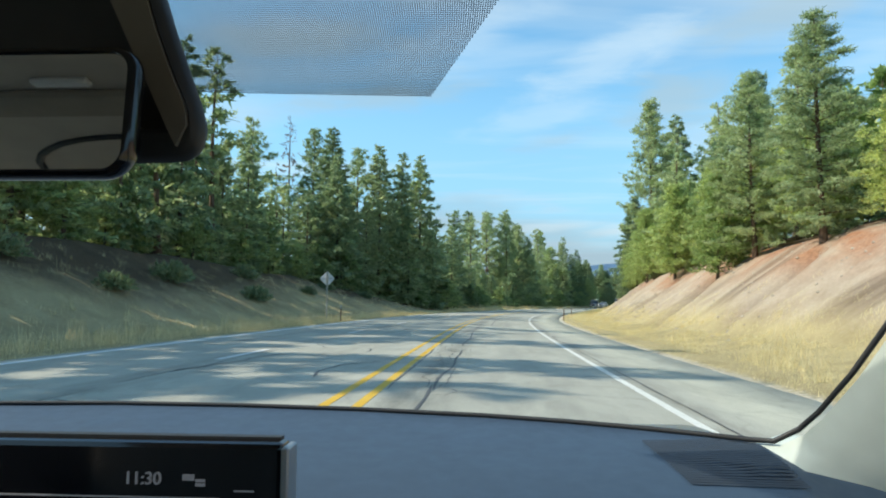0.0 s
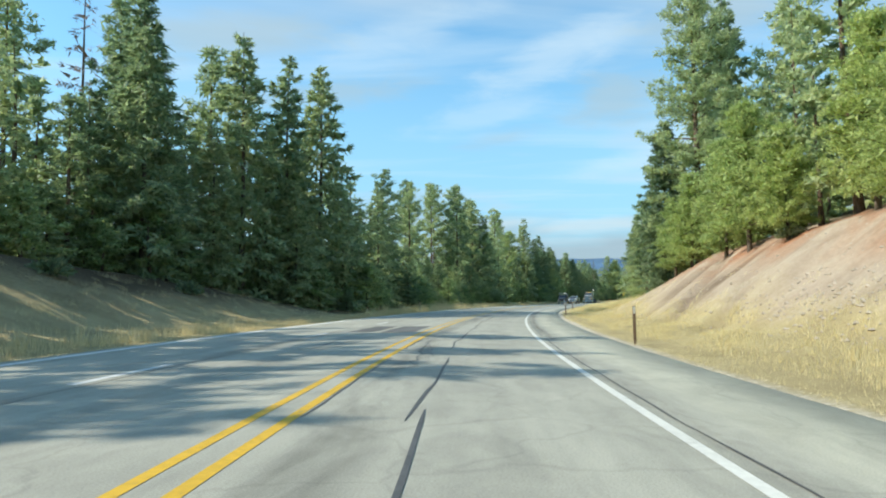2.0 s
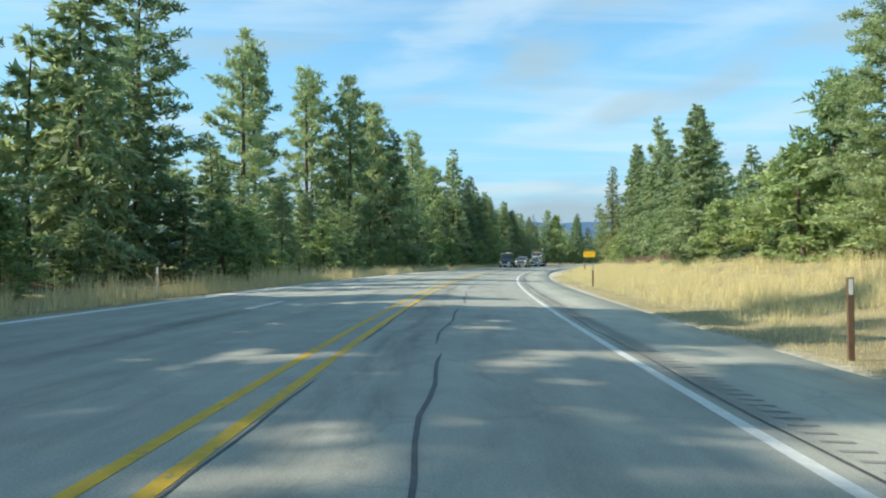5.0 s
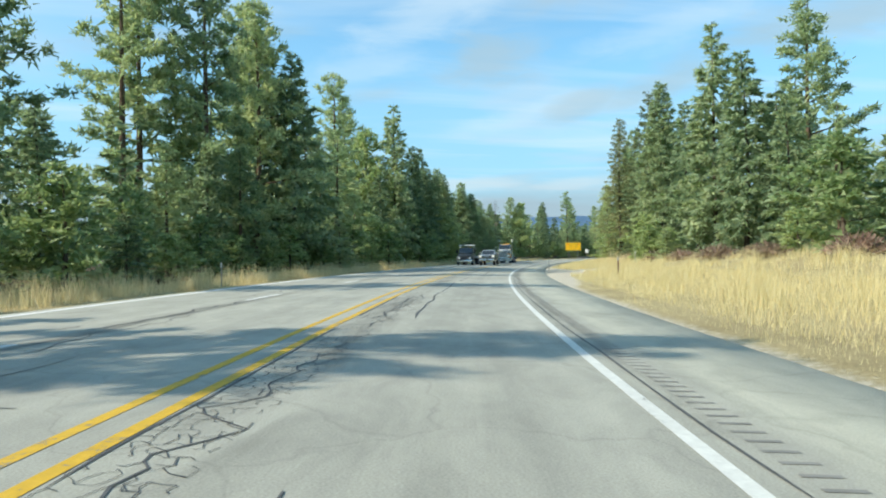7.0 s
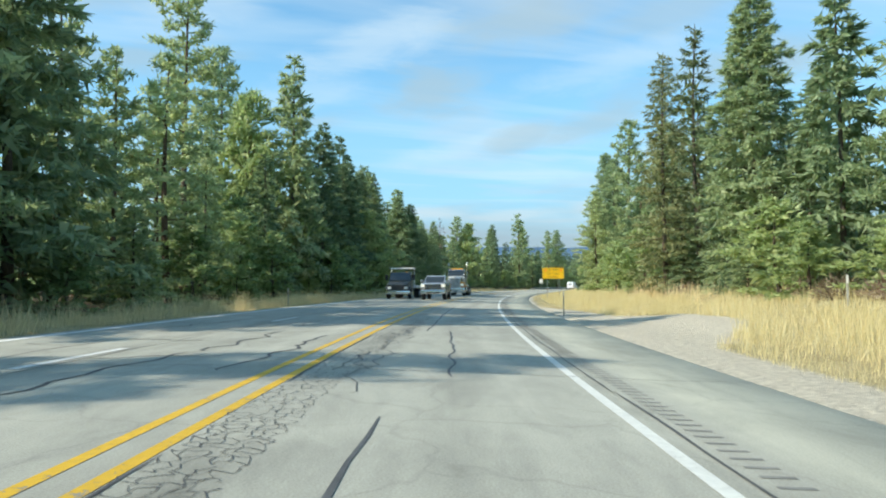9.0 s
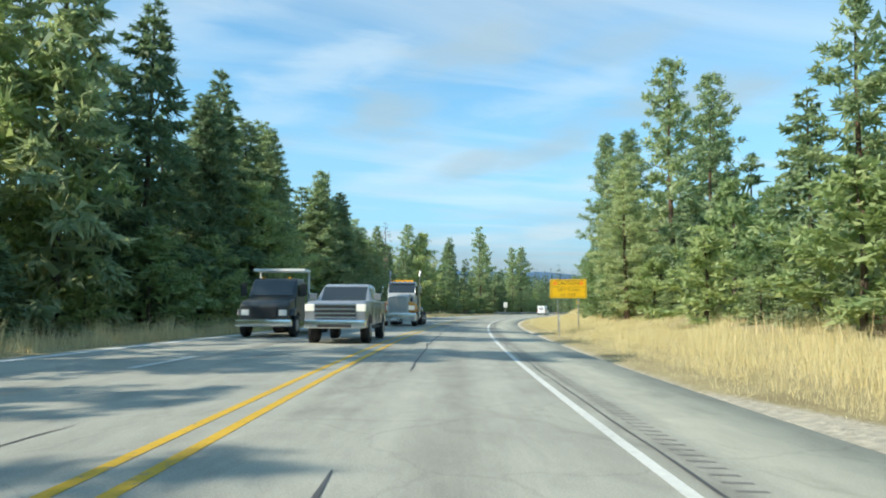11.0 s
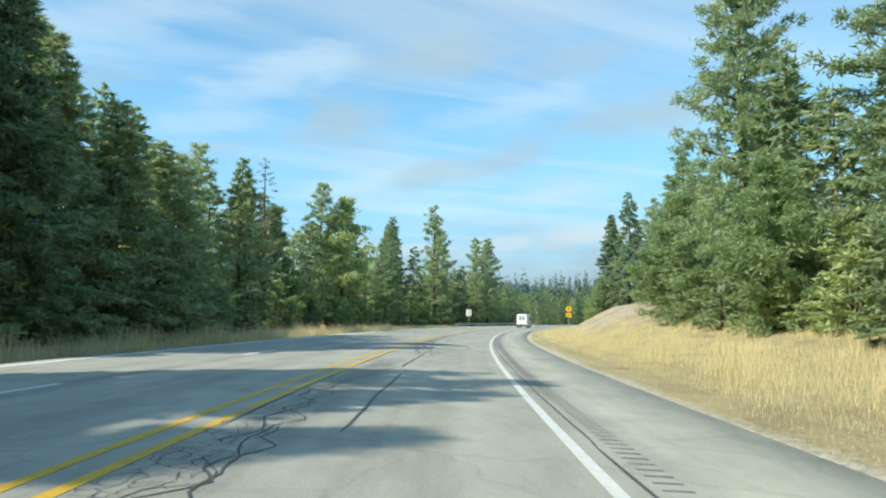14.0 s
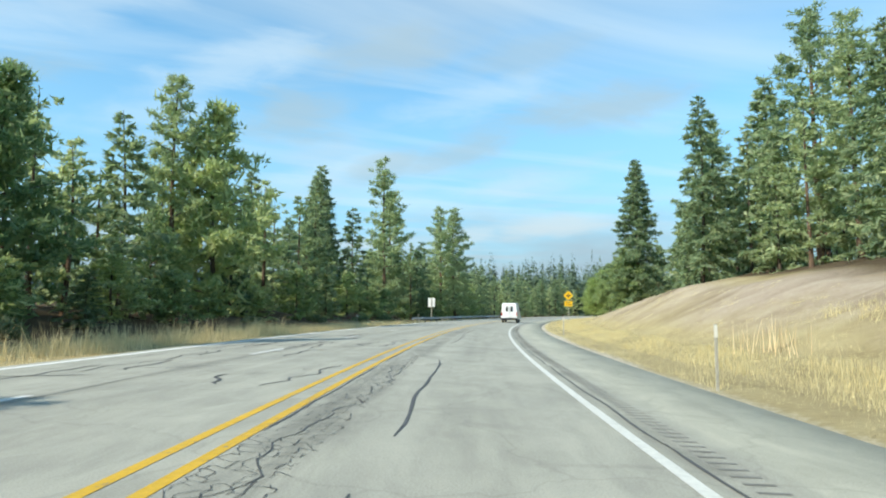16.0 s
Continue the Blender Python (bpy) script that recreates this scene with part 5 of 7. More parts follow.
M_STEEL = plain("galvanised_steel", (0.42, 0.43, 0.44), 0.45, 0.85, 0.2, 5.0)
M_ALU = plain("dull_aluminium", (0.68, 0.69, 0.69), 0.55, 0.15, 0.12, 3.0)
M_SIGN = plain("sign_yellow", (0.85, 0.5, 0.01), 0.4, 0.0, 0.07, 2.5)
M_SIGN_O = plain("flag_orange", (0.85, 0.26, 0.02), 0.5, 0.0, 0.1, 4.0)
M_INK = plain("sign_black", (0.05, 0.035, 0.02), 0.5, 0.0, 0.2, 8.0)
M_POSTB = plain("brown_post", (0.17, 0.1, 0.06), 0.8, 0.0, 0.35, 7.0)
M_REFL = plain("reflector", (0.75, 0.74, 0.68), 0.25, 0.0, 0.1, 9.0)
M_WOODP = plain("pale_timber_post", (0.42, 0.4, 0.34), 0.8, 0.0, 0.3, 7.0)


def caution_sign(s, left):
    """A wide warning board on two posts, its face towards the traffic."""
    w, h, z0 = 2.4, 1.24, 2.07
    base = land(s, left)
    root = thing("caution_sign", stand_at(s, left, base), "yellow caution board about turning traffic on two posts", "road sign")
    z0 -= base
    part("board", box(fresh(), 0, w, 0, 0.012, z0, z0 + h, 0.004, 1), M_SIGN, root, "bright yellow board")
    for x in (0.52, 1.86):
        part("post", box(fresh(), x - 0.032, x + 0.032, 0.02, 0.084, -0.4, z0 + h - 0.1, 0.006, 1), M_STEEL, root, "square steel post")
    bm = fresh()
    t, k = 0.022, 0.07
    for a, b, c, d in ((k, w - k, z0 + k, z0 + k + t), (k, w - k, z0 + h - k - t, z0 + h - k), (k, k + t, z0 + k, z0 + h - k), (w - k - t, w - k, z0 + k, z0 + h - k), (k, w - k, z0 + h * 0.585, z0 + h * 0.585 + t)):
        box(bm, a, b, -0.004, -0.001, c, d)
    part("border", bm, M_INK, root, "black border and dividing line")
    face = lambda x, z: pose(x, -0.004, z, 90, 0, 0)
    lettering("CAUTION", 0.3, M_INK, root, face(w / 2 - 0.02, z0 + h * 0.79), "lettering", wide=1.12)
    for word, x, z in (("LEFT", 0.77, 0.43), ("TURNS", 1.54, 0.43), ("1/4", 0.82, 0.18), ("MILE", 1.42, 0.18)):
        lettering(word, 0.235, M_INK, root, face(x, z0 + h * z), "lettering", wide=1.15)
    for x in (0.33, w - 0.33):
        bm = fresh()
        box(bm, -0.12, 0.12, -0.006, -0.001, -0.12, 0.12)
        bmesh.ops.rotate(bm, verts=bm.verts[:], cent=(0, 0, 0), matrix=Matrix.Rotation(radians(45), 3, "Y"))
        bmesh.ops.translate(bm, verts=bm.verts[:], vec=(x, 0, z0 + h * 0.79))
        part("flag_diamond", bm, M_SIGN_O, root, "orange diamond")
    return root


def diamond(name, s, left, zc, side, front, back, turn_, label):
    base = land(s, left)
    root = thing(name, stand_at(s, left, base, turn_), label, "road sign")
    bm = fresh()
    box(bm, -side / 2, side / 2, 0, 0.006, -side / 2, side / 2)
    vert = [e for e in bm.edges if abs(e.verts[0].co.y - e.verts[1].co.y) > 0.001]
    bmesh.ops.bevel(bm, geom=vert, offset=side * 0.07, segments=3, affect="EDGES")
    bmesh.ops.rotate(bm, verts=bm.verts[:], cent=(0, 0, 0), matrix=Matrix.Rotation(radians(45), 3, "Y"))
    bmesh.ops.translate(bm, verts=bm.verts[:], vec=(0, 0, zc - base))
    part("plate", bm, front, root)
    bm = fresh()
    box(bm, -0.045, 0.045, 0.012, 0.09, -0.4, zc - base + side * 0.6, 0.006, 1)
    part("post", bm, M_WOODP, root, "timber post")
    if back:
        part("brace", box(fresh(), -side * 0.5, side * 0.5, 0.007, 0.03, zc - base - 0.02, zc - base + 0.02), M_STEEL, root, "steel brace strap")
    return root


caution_sign(241.25, -4.1)
diamond("warning_sign_back", 48, 14.5, 3.05, 0.8, M_ALU, True, 180.0, "grey back of a diamond warning sign on a post")
cross = diamond("crossroad_sign", 389, -5.5, 3.75, 0.98, M_SIGN, False, 0.0, "yellow diamond crossroad sign with plaque")
bm = fresh()
zc = 3.75 - land(389, -5.5)
box(bm, -0.07, 0.07, -0.006, -0.002, zc - 0.36, zc + 0.36)
box(bm, -0.36, -0.07, -0.006, -0.002, zc - 0.07, zc + 0.07)
box(bm, 0.07, 0.36, -0.006, -0.002, zc - 0.07, zc + 0.07)
part("cross_symbol", bm, M_INK, cross, "black cross symbol")
part("plaque", box(fresh(), -0.55, 0.55, 0, 0.006, zc - 1.55, zc - 0.8, 0.002, 1), M_SIGN, cross, "yellow plaque under the diamond")
for z, w in ((zc - 1.02, 0.34), (zc - 1.32, 0.4)):
    part("plaque_bar", box(fresh(), -w, w, -0.005, -0.001, z - 0.06, z + 0.06), M_INK, cross, "black bar of lettering")


def sign_back(s, left, w, h, top_):
    base = land(s, left)
    root = thing("sign_back", stand_at(s, left, base, 180.0), "pale back of an upright rectangular road sign", "road sign")
    part("plate", box(fresh(), -w / 2, w / 2, 0, 0.008, top_ - base - h, top_ - base, 0.003, 1), plain("pale_sign_back", (0.8, 0.8, 0.78), 0.5, 0.0), root)
    part("post", box(fresh(), -0.05, 0.05, 0.01, 0.11, -0.4, top_ - base - 0.1, 0.006, 1), M_WOODP, root, "timber post")
    return root


sign_back(389, 14.9, 1.05, 1.35, 3.55)

POSTS = {}


def delineator(s, left, tall, brown):
    if brown in POSTS:
        return copy_thing(POSTS[brown], stand_at(s, left))
    root = thing("marker_post", stand_at(s, left), "weathered brown roadside marker post" if brown else "slim white roadside marker post", "marker post", "marker posts along the road")
    bm = fresh()
    box(bm, *((-0.045, 0.045) if brown else (-0.028, 0.028)), -0.018, 0.018, -0.4, tall, 0.008, 2)
    part("stake", bm, M_POSTB if brown else M_WOODP, root)
    part("reflector", box(fresh(), -0.03, 0.03, -0.024, -0.0185, tall - 0.24, tall - 0.02, 0.002, 1), M_REFL, root, "pale reflector strip")
    POSTS[brown] = root
    return root


for s, left, brown in ((62, -2.95, True), (132, -4.0, True), (104, -3.2, True), (170.5, -6.4, True), (195, -2.95, False), (230, -3.4, False), (300.2, -2.9, False), (330, -3.3, False),
                       (46, 12.9, True), (118, 13.3, False), (160, 13.4, False), (205, 13.3, False), (263, 13.4, False), (345, 13.2, False), (372, 13.0, False), (182, -9.2, False)):
    delineator(s, left, 1.15, brown)


def guard_rail(s0, s1, left):
    """W-beam rail on posts."""
    x, y = at(s0, left)
    root = thing("guard_rail", Matrix.Translation((x, y, 0)), "galvanised steel guard rail on posts round the bend", "guard rail")
    prof = ((0.0, 0.42), (0.04, 0.46), (0.045, 0.52), (0.0, 0.565), (0.045, 0.61), (0.04, 0.67), (0.0, 0.71), (-0.01, 0.71), (-0.01, 0.42))
    V, F = [], []
    n = len(prof)
    pts = [float(v) for v in np.arange(s0, s1 + 1, 3.8)]
    for s in pts:
        for dq, dz in prof:
            X, Y = at(s, left - dq)
            V.append((X - x, Y - y, land(s, left) + dz))
    for i in range(len(pts) - 1):
        for j in range(n):
            a, b = i * n + j, i * n + (j + 1) % n
            F.append((a, b, b + n, a + n))
    beam = new("beam", mesh_of("beam", V, F, M_STEEL))
    beam.parent = root
    me = None
    for s in np.arange(s0 + 1, s1, 3.8):
        m = Matrix.Translation((-x, -y, 0)) @ stand_at(float(s), left + 0.1)
        if me is None:
            ob = part("post", box(fresh(), -0.06, 0.06, -0.08, 0.08, -0.3, 0.68, 0.005, 1), M_WOODP, root)
            me = ob.data
        else:
            ob = new("post", me)
            ob.parent = root
        ob.matrix_local = m
    return root


guard_rail(370, 462, 13.4)


# ---- vehicles ----
M_WHITEV = plain("white_van_paint", (0.78, 0.79, 0.79), 0.3, 0.0, 0.06, 1.5)
M_GREYV = plain("grey_truck_paint", (0.52, 0.535, 0.525), 0.36, 0.0, 0.12, 1.5)
M_SILVER = plain("silver_pickup_paint", (0.36, 0.38, 0.4), 0.25, 0.45, 0.08, 1.5)
M_DARKV = plain("dark_tow_truck_paint", (0.06, 0.068, 0.07), 0.3, 0.1, 0.1, 1.5)
M_ORANGE = plain("orange_fender_paint", (0.75, 0.3, 0.02), 0.3, 0.0, 0.08, 2.0)
M_GRILLE = plain("grille_backing", (0.3, 0.31, 0.31), 0.5, 0.3, 0.15, 6.0)
M_BRIGHT = plain("bright_trim", (0.72, 0.73, 0.73), 0.32, 0.7, 0.1, 5.0)
M_CHROME = plain("chrome", (0.82, 0.83, 0.83), 0.2, 1.0, 0.08, 5.0)
M_TYRE = plain("tyre_rubber", (0.028, 0.028, 0.03), 0.8, 0.0, 0.3, 9.0)
M_RIM = plain("wheel_rim", (0.45, 0.46, 0.47), 0.35, 0.8, 0.15, 6.0)
M_TRIM = plain("black_trim", (0.025, 0.026, 0.028), 0.6, 0.0, 0.2, 6.0)
M_LAMPGL = plain("lamp_glass", (0.75, 0.76, 0.74), 0.15, 0.0, 0.06, 8.0)
M_RED = plain("tail_lamp", (0.45, 0.03, 0.025), 0.25, 0.0, 0.1, 8.0)
M_AMBER = plain("amber_lamp", (0.85, 0.42, 0.02), 0.3, 0.0, 0.1, 8.0)
M_GLASS, gn, gl, gb = material("dark_vehicle_glass", 0.05, 0.0, 0.8)
gb.inputs["Base Color"].default_value = (0.03, 0.038, 0.042, 1)
M_BEAM, en, el, eb = material("lit_headlamp", 0.2)
eb.inputs["Base Color"].default_value = (0.9, 0.88, 0.8, 1)
eb.inputs["Emission Color"].default_value = (1.0, 0.93, 0.75, 1)
eb.inputs["Emission Strength"].default_value = 0.12


def drive(name, s, left, label, category, oncoming=False):
    x, y = at(s, left)
    slope = 0.0
    m = pose(x, y, deck(left), 0, 0, -math.degrees(heading(s)) + (180 if oncoming else 0))
    return thing(name, m, label, category)


def wheel(root, x, y, r, w, dual=False, rim=M_RIM, name="wheel"):
    bm = fresh()
    side = 1 if x > 0 else -1
    rod(bm, (x - side * w, y, r), (x, y, r), r, r, 28)
    bmesh.ops.bevel(bm, geom=[e for e in bm.edges if len(e.link_faces) == 2 and abs(e.calc_face_angle(0)) > 1], offset=r * 0.1, segments=3, affect="EDGES")
    tyre = smooth_part(part(name, bm, M_TYRE, root, "black rubber tyre"))
    bm = fresh()
    rod(bm, (x - side * 0.03, y, r), (x + side * 0.012, y, r), r * 0.6, r * 0.52, 22)
    rod(bm, (x, y, r), (x + side * 0.05, y, r), r * 0.2, r * 0.16, 12)
    for i in range(8):
        a = i * math.pi / 4
        rod(bm, (x, y + r * 0.36 * math.cos(a), r + r * 0.36 * math.sin(a)), (x + side * 0.03, y + r * 0.36 * math.cos(a), r + r * 0.36 * math.sin(a)), r * 0.05, r * 0.05, 6)
    part("rim", bm, rim, tyre, "dull metal rim")
    return tyre


def van(s, left):
    v = drive("delivery_van", s, left, "white high-roofed delivery van with two slim rear windows", "van")
    side = [(-2.9, 0.42), (-2.93, 0.7), (-2.9, 1.3), (-2.8, 2.25), (-2.62, 2.4), (1.3, 2.42), (1.75, 2.25), (2.35, 1.42), (2.95, 1.15), (3.02, 0.5), (2.9, 0.34)]
    smooth_part(part("body", side_shape(fresh(), side, -1.0, 1.0, 0.09, (1.0, 2.4, 0.84)), M_WHITEV, v))
    for x in (-0.42, 0.16):
        part("rear_window", box(fresh(), x, x + 0.24, -2.93, -2.84, 1.38, 1.98, 0.03), M_GLASS, v, "slim dark rear window")
    bm = fresh()
    box(bm, -0.012, 0.012, -2.945, -2.9, 0.6, 2.2)
    part("door_seam", bm, M_TRIM, v)
    part("rear_bumper", box(fresh(), -0.99, 0.99, -3.02, -2.8, 0.36, 0.6, 0.04), M_TRIM, v, "black rear bumper")
    for x in (-0.97, 0.86):
        part("tail_lamp", box(fresh(), x, x + 0.11, -2.96, -2.86, 0.85, 1.35, 0.02), M_RED, v, "red tail lamp")
    part("plate_bar", box(fresh(), -0.26, 0.26, -2.975, -2.94, 0.72, 0.86, 0.01), M_WHITEV, v, "plain plate")
    part("windscreen", side_shape(fresh(), [(1.72, 2.2), (1.8, 2.22), (2.42, 1.42), (2.34, 1.4)], -0.82, 0.82, 0.01), M_GLASS, v, "dark windscreen")
    for x in (-1.13, 1.03):
        part("door_mirror", box(fresh(), x, x + 0.1, 1.75, 1.95, 1.45, 1.8, 0.03), M_TRIM, v, "black door mirror")
    for x in (-0.96, 0.96):
        for y in (-1.9, 1.95):
            wheel(v, x, y, 0.36, 0.24)
    for x in (-1.02, 0.97):
        part("side_window", box(fresh(), x, x + 0.05, 0.9, 1.7, 1.45, 2.0, 0.02), M_GLASS, v, "dark cab window")
    return v


van(374, 1.5)


def semi_truck(s, left):
    """A conventional tractor without its trailer; its front bumper lies at the origin."""
    v = drive("truck_tractor", s, left, "grey truck tractor with orange fenders and chrome bumper", "truck", True)
    F = 0.0                                        # y of the bumper's face; the truck runs back to negative y
    bm = fresh()
    box(bm, -1.24, 1.24, -0.3, 0.0, 0.34, 0.9, 0.05, 3)
    bumper = smooth_part(part("bumper", bm, M_CHROME, v, "deep chrome bumper"))
    part("tow_slot", box(fresh(), -0.34, -0.12, -0.01, 0.012, 0.4, 0.5, 0.01), M_TRIM, bumper, "black tow slot")
    part("plate_bar", box(fresh(), 0.1, 0.46, -0.01, 0.012, 0.42, 0.56, 0.01), M_LAMPGL, bumper, "plain plate")
    # hood: narrow and ridged, widening towards the cab
    hood = [(-0.12, 0.9), (-0.1, 1.9), (-0.2, 2.04), (-1.0, 2.14), (-1.95, 2.24), (-1.95, 0.9)]
    shell = smooth_part(part("hood", side_shape(fresh(), hood, -0.74, 0.74, 0.06, (1.2, 2.2, 0.9)), M_GREYV, v, "grey sloping hood"))
    part("hood_ridge", side_shape(fresh(), [(-0.16, 2.0), (-0.22, 2.07), (-1.0, 2.165), (-1.9, 2.262), (-1.9, 2.2), (-1.0, 2.1)], -0.16, 0.16, 0.02), M_GREYV, shell)
    for sx in (-1, 1):
        part("hood_seam", box(fresh(), sx * 0.735, sx * 0.75, -1.84, -1.81, 0.95, 1.9), M_TRIM, shell)
        part("air_intake", side_shape(fresh(), [(-1.35, 1.62), (-1.35, 1.92), (-1.78, 1.98), (-1.78, 1.62)], sx * 0.7, sx * 0.8, 0.02), M_TRIM, shell, "black side air intake")
    grille = part("grille", box(fresh(), -0.64, 0.64, -0.13, -0.075, 0.93, 1.98, 0.03), M_GRILLE, v, "tall divided grille")
    for i in range(18):
        x = -0.585 + i * 0.0688
        if abs(x) > 0.05:
            part("grille_bar", box(fresh(), x - 0.014, x + 0.014, -0.08, -0.04, 0.98, 1.9 - 0.12 * (1 - min(1.0, abs(x) / 0.2))), M_BRIGHT, grille)
    bm = fresh()
    for a, b, c, d in ((-0.68, 0.68, 0.9, 0.97), (-0.68, -0.62, 0.92, 1.9), (0.62, 0.68, 0.92, 1.9), (-0.03, 0.03, 0.95, 1.86)):
        box(bm, a, b, -0.09, -0.03, c, d, 0.012, 1)
    for sx in (-1, 1):
        # each half's top rises from the outer corner, then dips to the middle
        for (xa, za), (xb, zb) in (((0.65, 1.88), (0.6, 1.97)), ((0.6, 1.97), (0.22, 2.03)), ((0.22, 2.03), (0.1, 1.97)), ((0.1, 1.97), (0.0, 1.8))):
            rod(bm, (sx * xa, -0.06, za), (sx * xb, -0.06, zb), 0.034, 0.034, 8)
    part("grille_frame", bm, M_BRIGHT, grille, "chrome grille surround")
    bm = fresh()
    for k in (-1, 0, 1):
        rod(bm, (k * 0.02, -0.02, 1.84), (k * 0.055, -0.02, 2.06), 0.016, 0.022, 8)
    part("badge", bm, M_CHROME, grille, "upright chrome badge")
    for sx in (-1, 1):
        # fender: a swept shell over the front wheel, the lamp set into its face
        fend = [(-0.2, 0.93), (-0.13, 1.05), (-0.14, 1.42), (-0.28, 1.6), (-0.75, 1.7), (-1.35, 1.6), (-1.75, 1.24), (-1.85, 0.9), (-1.62, 0.9), (-1.5, 1.15), (-1.1, 1.32), (-0.72, 1.25), (-0.5, 0.93)]
        bm = side_shape(fresh(), fend, sx * 0.68, sx * 1.2, 0.035)
        for vert in bm.verts:
            if vert.co.z > 1.3 and abs(vert.co.x) > 1.0:
                vert.co.z -= 0.1
                vert.co.x -= sx * 0.03
        smooth_part(part("fender", bm, M_ORANGE, v, "orange front fender"))
        bezel = box(fresh(), sx * 0.7, sx * 1.15, -0.17, -0.1, 1.08, 1.41, 0.03, 2)
        lamp = part("headlamp", bezel, M_BRIGHT, v, "wide headlamp in a chrome bezel")
        part("lens", box(fresh(), sx * 0.73, sx * 1.12, -0.11, -0.085, 1.11, 1.38, 0.025, 2), M_BEAM, lamp, "lit headlamp lens")
        part("turn_lamp", box(fresh(), sx * 1.155, sx * 1.185, -0.3, -0.2, 1.12, 1.36, 0.01, 1), M_AMBER, lamp, "amber turn lamp")
    # cab
    cab = [(-1.9, 0.75), (-1.9, 2.2), (-2.12, 2.3), (-2.42, 2.95), (-2.6, 3.05), (-3.75, 3.08), (-3.85, 2.95), (-3.85, 0.75)]
    smooth_part(part("cab", side_shape(fresh(), cab, -1.0, 1.0, 0.05, (1.5, 3.1, 0.92)), M_GREYV, v, "grey day cab"))
    part("windscreen", side_shape(fresh(), [(-2.06, 2.3), (-2.02, 2.3), (-2.37, 2.94), (-2.41, 2.94)], -0.92, 0.92, 0.006), M_GLASS, v, "wide dark windscreen")
    part("visor", side_shape(fresh(), [(-2.28, 2.97), (-2.26, 2.99), (-2.5, 3.1), (-2.54, 3.07)], -0.9, 0.9, 0.01), M_CHROME, v, "sun visor over the windscreen")
    for i in range(5):
        x = -0.7 + i * 0.35
        part("roof_lamp", box(fresh(), x - 0.07, x + 0.07, -2.62, -2.46, 3.06, 3.15, 0.025), M_AMBER, v, "amber roof lamp")
    bar = part("light_bar", box(fresh(), -0.78, 0.7, -2.84, -2.64, 3.1, 3.22, 0.035), M_AMBER, v, "long amber light bar")
    part("end_lamp", box(fresh(), 0.71, 0.84, -2.83, -2.65, 3.1, 3.22, 0.03), M_RED, bar, "red end lamp")
    part("bar_foot", box(fresh(), -0.6, 0.6, -2.8, -2.68, 3.04, 3.1), M_TRIM, bar)
    bm = fresh()
    for sx in (-1, 1):
        rod(bm, (sx * 0.95, -2.05, 2.29), (sx * 0.9, -2.41, 2.95), 0.026, 0.026, 8)
    rod(bm, (-0.95, -2.04, 2.285), (0.95, -2.04, 2.285), 0.022, 0.022, 8)
    part("windscreen_frame", bm, M_BRIGHT, v, "bright frame round the windscreen")
    for sx in (-1, 1):
        part("side_window", box(fresh(), sx * 0.95, sx * 1.005, -3.2, -2.45, 2.1, 2.8, 0.03), M_GLASS, v, "dark door window")
        part("door_seam", box(fresh(), sx * 0.99, sx * 1.012, -3.32, -3.3, 0.95, 2.9), M_TRIM, v)
        st = part("exhaust_stack", rod(fresh(), (sx * 1.08, -4.0, 1.0), (sx * 1.08, -4.0, 3.55), 0.085, 0.085, 16), M_CHROME, v, "tall chrome exhaust stack")
        part("stack_tip", rod(fresh(), (sx * 1.08, -4.0, 3.5), (sx * 1.12, -4.18, 3.95), 0.085, 0.08, 16), M_STEEL, st, "angled stack tip")
        bm = fresh()
        rod(bm, (sx * 0.98, -2.15, 2.25), (sx * 1.35, -2.1, 2.3), 0.02, 0.02, 8)
        rod(bm, (sx * 1.35, -2.1, 2.1), (sx * 1.35, -2.1, 2.85), 0.02, 0.02, 8)
        arm = part("mirror_arm", bm, M_TRIM, v, "black mirror arm")
        part("door_mirror", box(fresh(), sx * 1.27, sx * 1.42, -2.14, -2.06, 2.3, 2.72, 0.03), M_CHROME, arm, "upright chrome mirror")
        tank = smooth_part(part("fuel_tank", rod(fresh(), (sx * 0.88, -3.9, 0.72), (sx * 0.88, -2.45, 0.72), 0.33, 0.33, 24), M_CHROME, v, "polished round fuel tank"))
        for y in (-3.6, -2.75):
            part("tank_strap", rod(fresh(), (sx * 0.88, y - 0.04, 0.72), (sx * 0.88, y + 0.04, 0.72), 0.338, 0.338, 24), M_STEEL, tank)
        part("step", box(fresh(), sx * 0.7, sx * 1.2, -2.35, -1.95, 0.48, 0.56, 0.015), M_CHROME, v, "checkered step")
        # quarter fender before the drive wheels
        qf = [(-4.75, 0.95), (-4.72, 1.18), (-4.95, 1.28), (-5.5, 1.28), (-5.5, 1.22), (-5.0, 1.22), (-4.8, 0.95)]
        part("quarter_fender", side_shape(fresh(), qf, sx * 0.6, sx * 1.22, 0.01), M_CHROME, v, "bright quarter fender")
        wheel(v, sx * 1.2, -1.15, 0.54, 0.36, rim=M_RIM)
        for y in (-5.3, -6.6, -7.9):
            wheel(v, sx * 1.2, y, 0.51, 0.56)
    bm = fresh()
    for sx in (-0.42, 0.32):
        box(bm, sx, sx + 0.1, -8.6, -1.9, 0.72, 1.0, 0.01, 1)
    for y in (-5.3, -6.6, -7.9):
        rod(bm, (-1.1, y, 0.51), (1.1, y, 0.51), 0.1, 0.1, 12)
    rod(bm, (-1.1, -1.15, 0.51), (1.1, -1.15, 0.51), 0.08, 0.08, 12)
    part("chassis_frame", bm, M_TRIM, v, "black chassis rails and axles")
    part("fifth_wheel", box(fresh(), -0.5, 0.5, -6.9, -5.9, 1.02, 1.16, 0.04), M_TRIM, v, "black coupling plate")
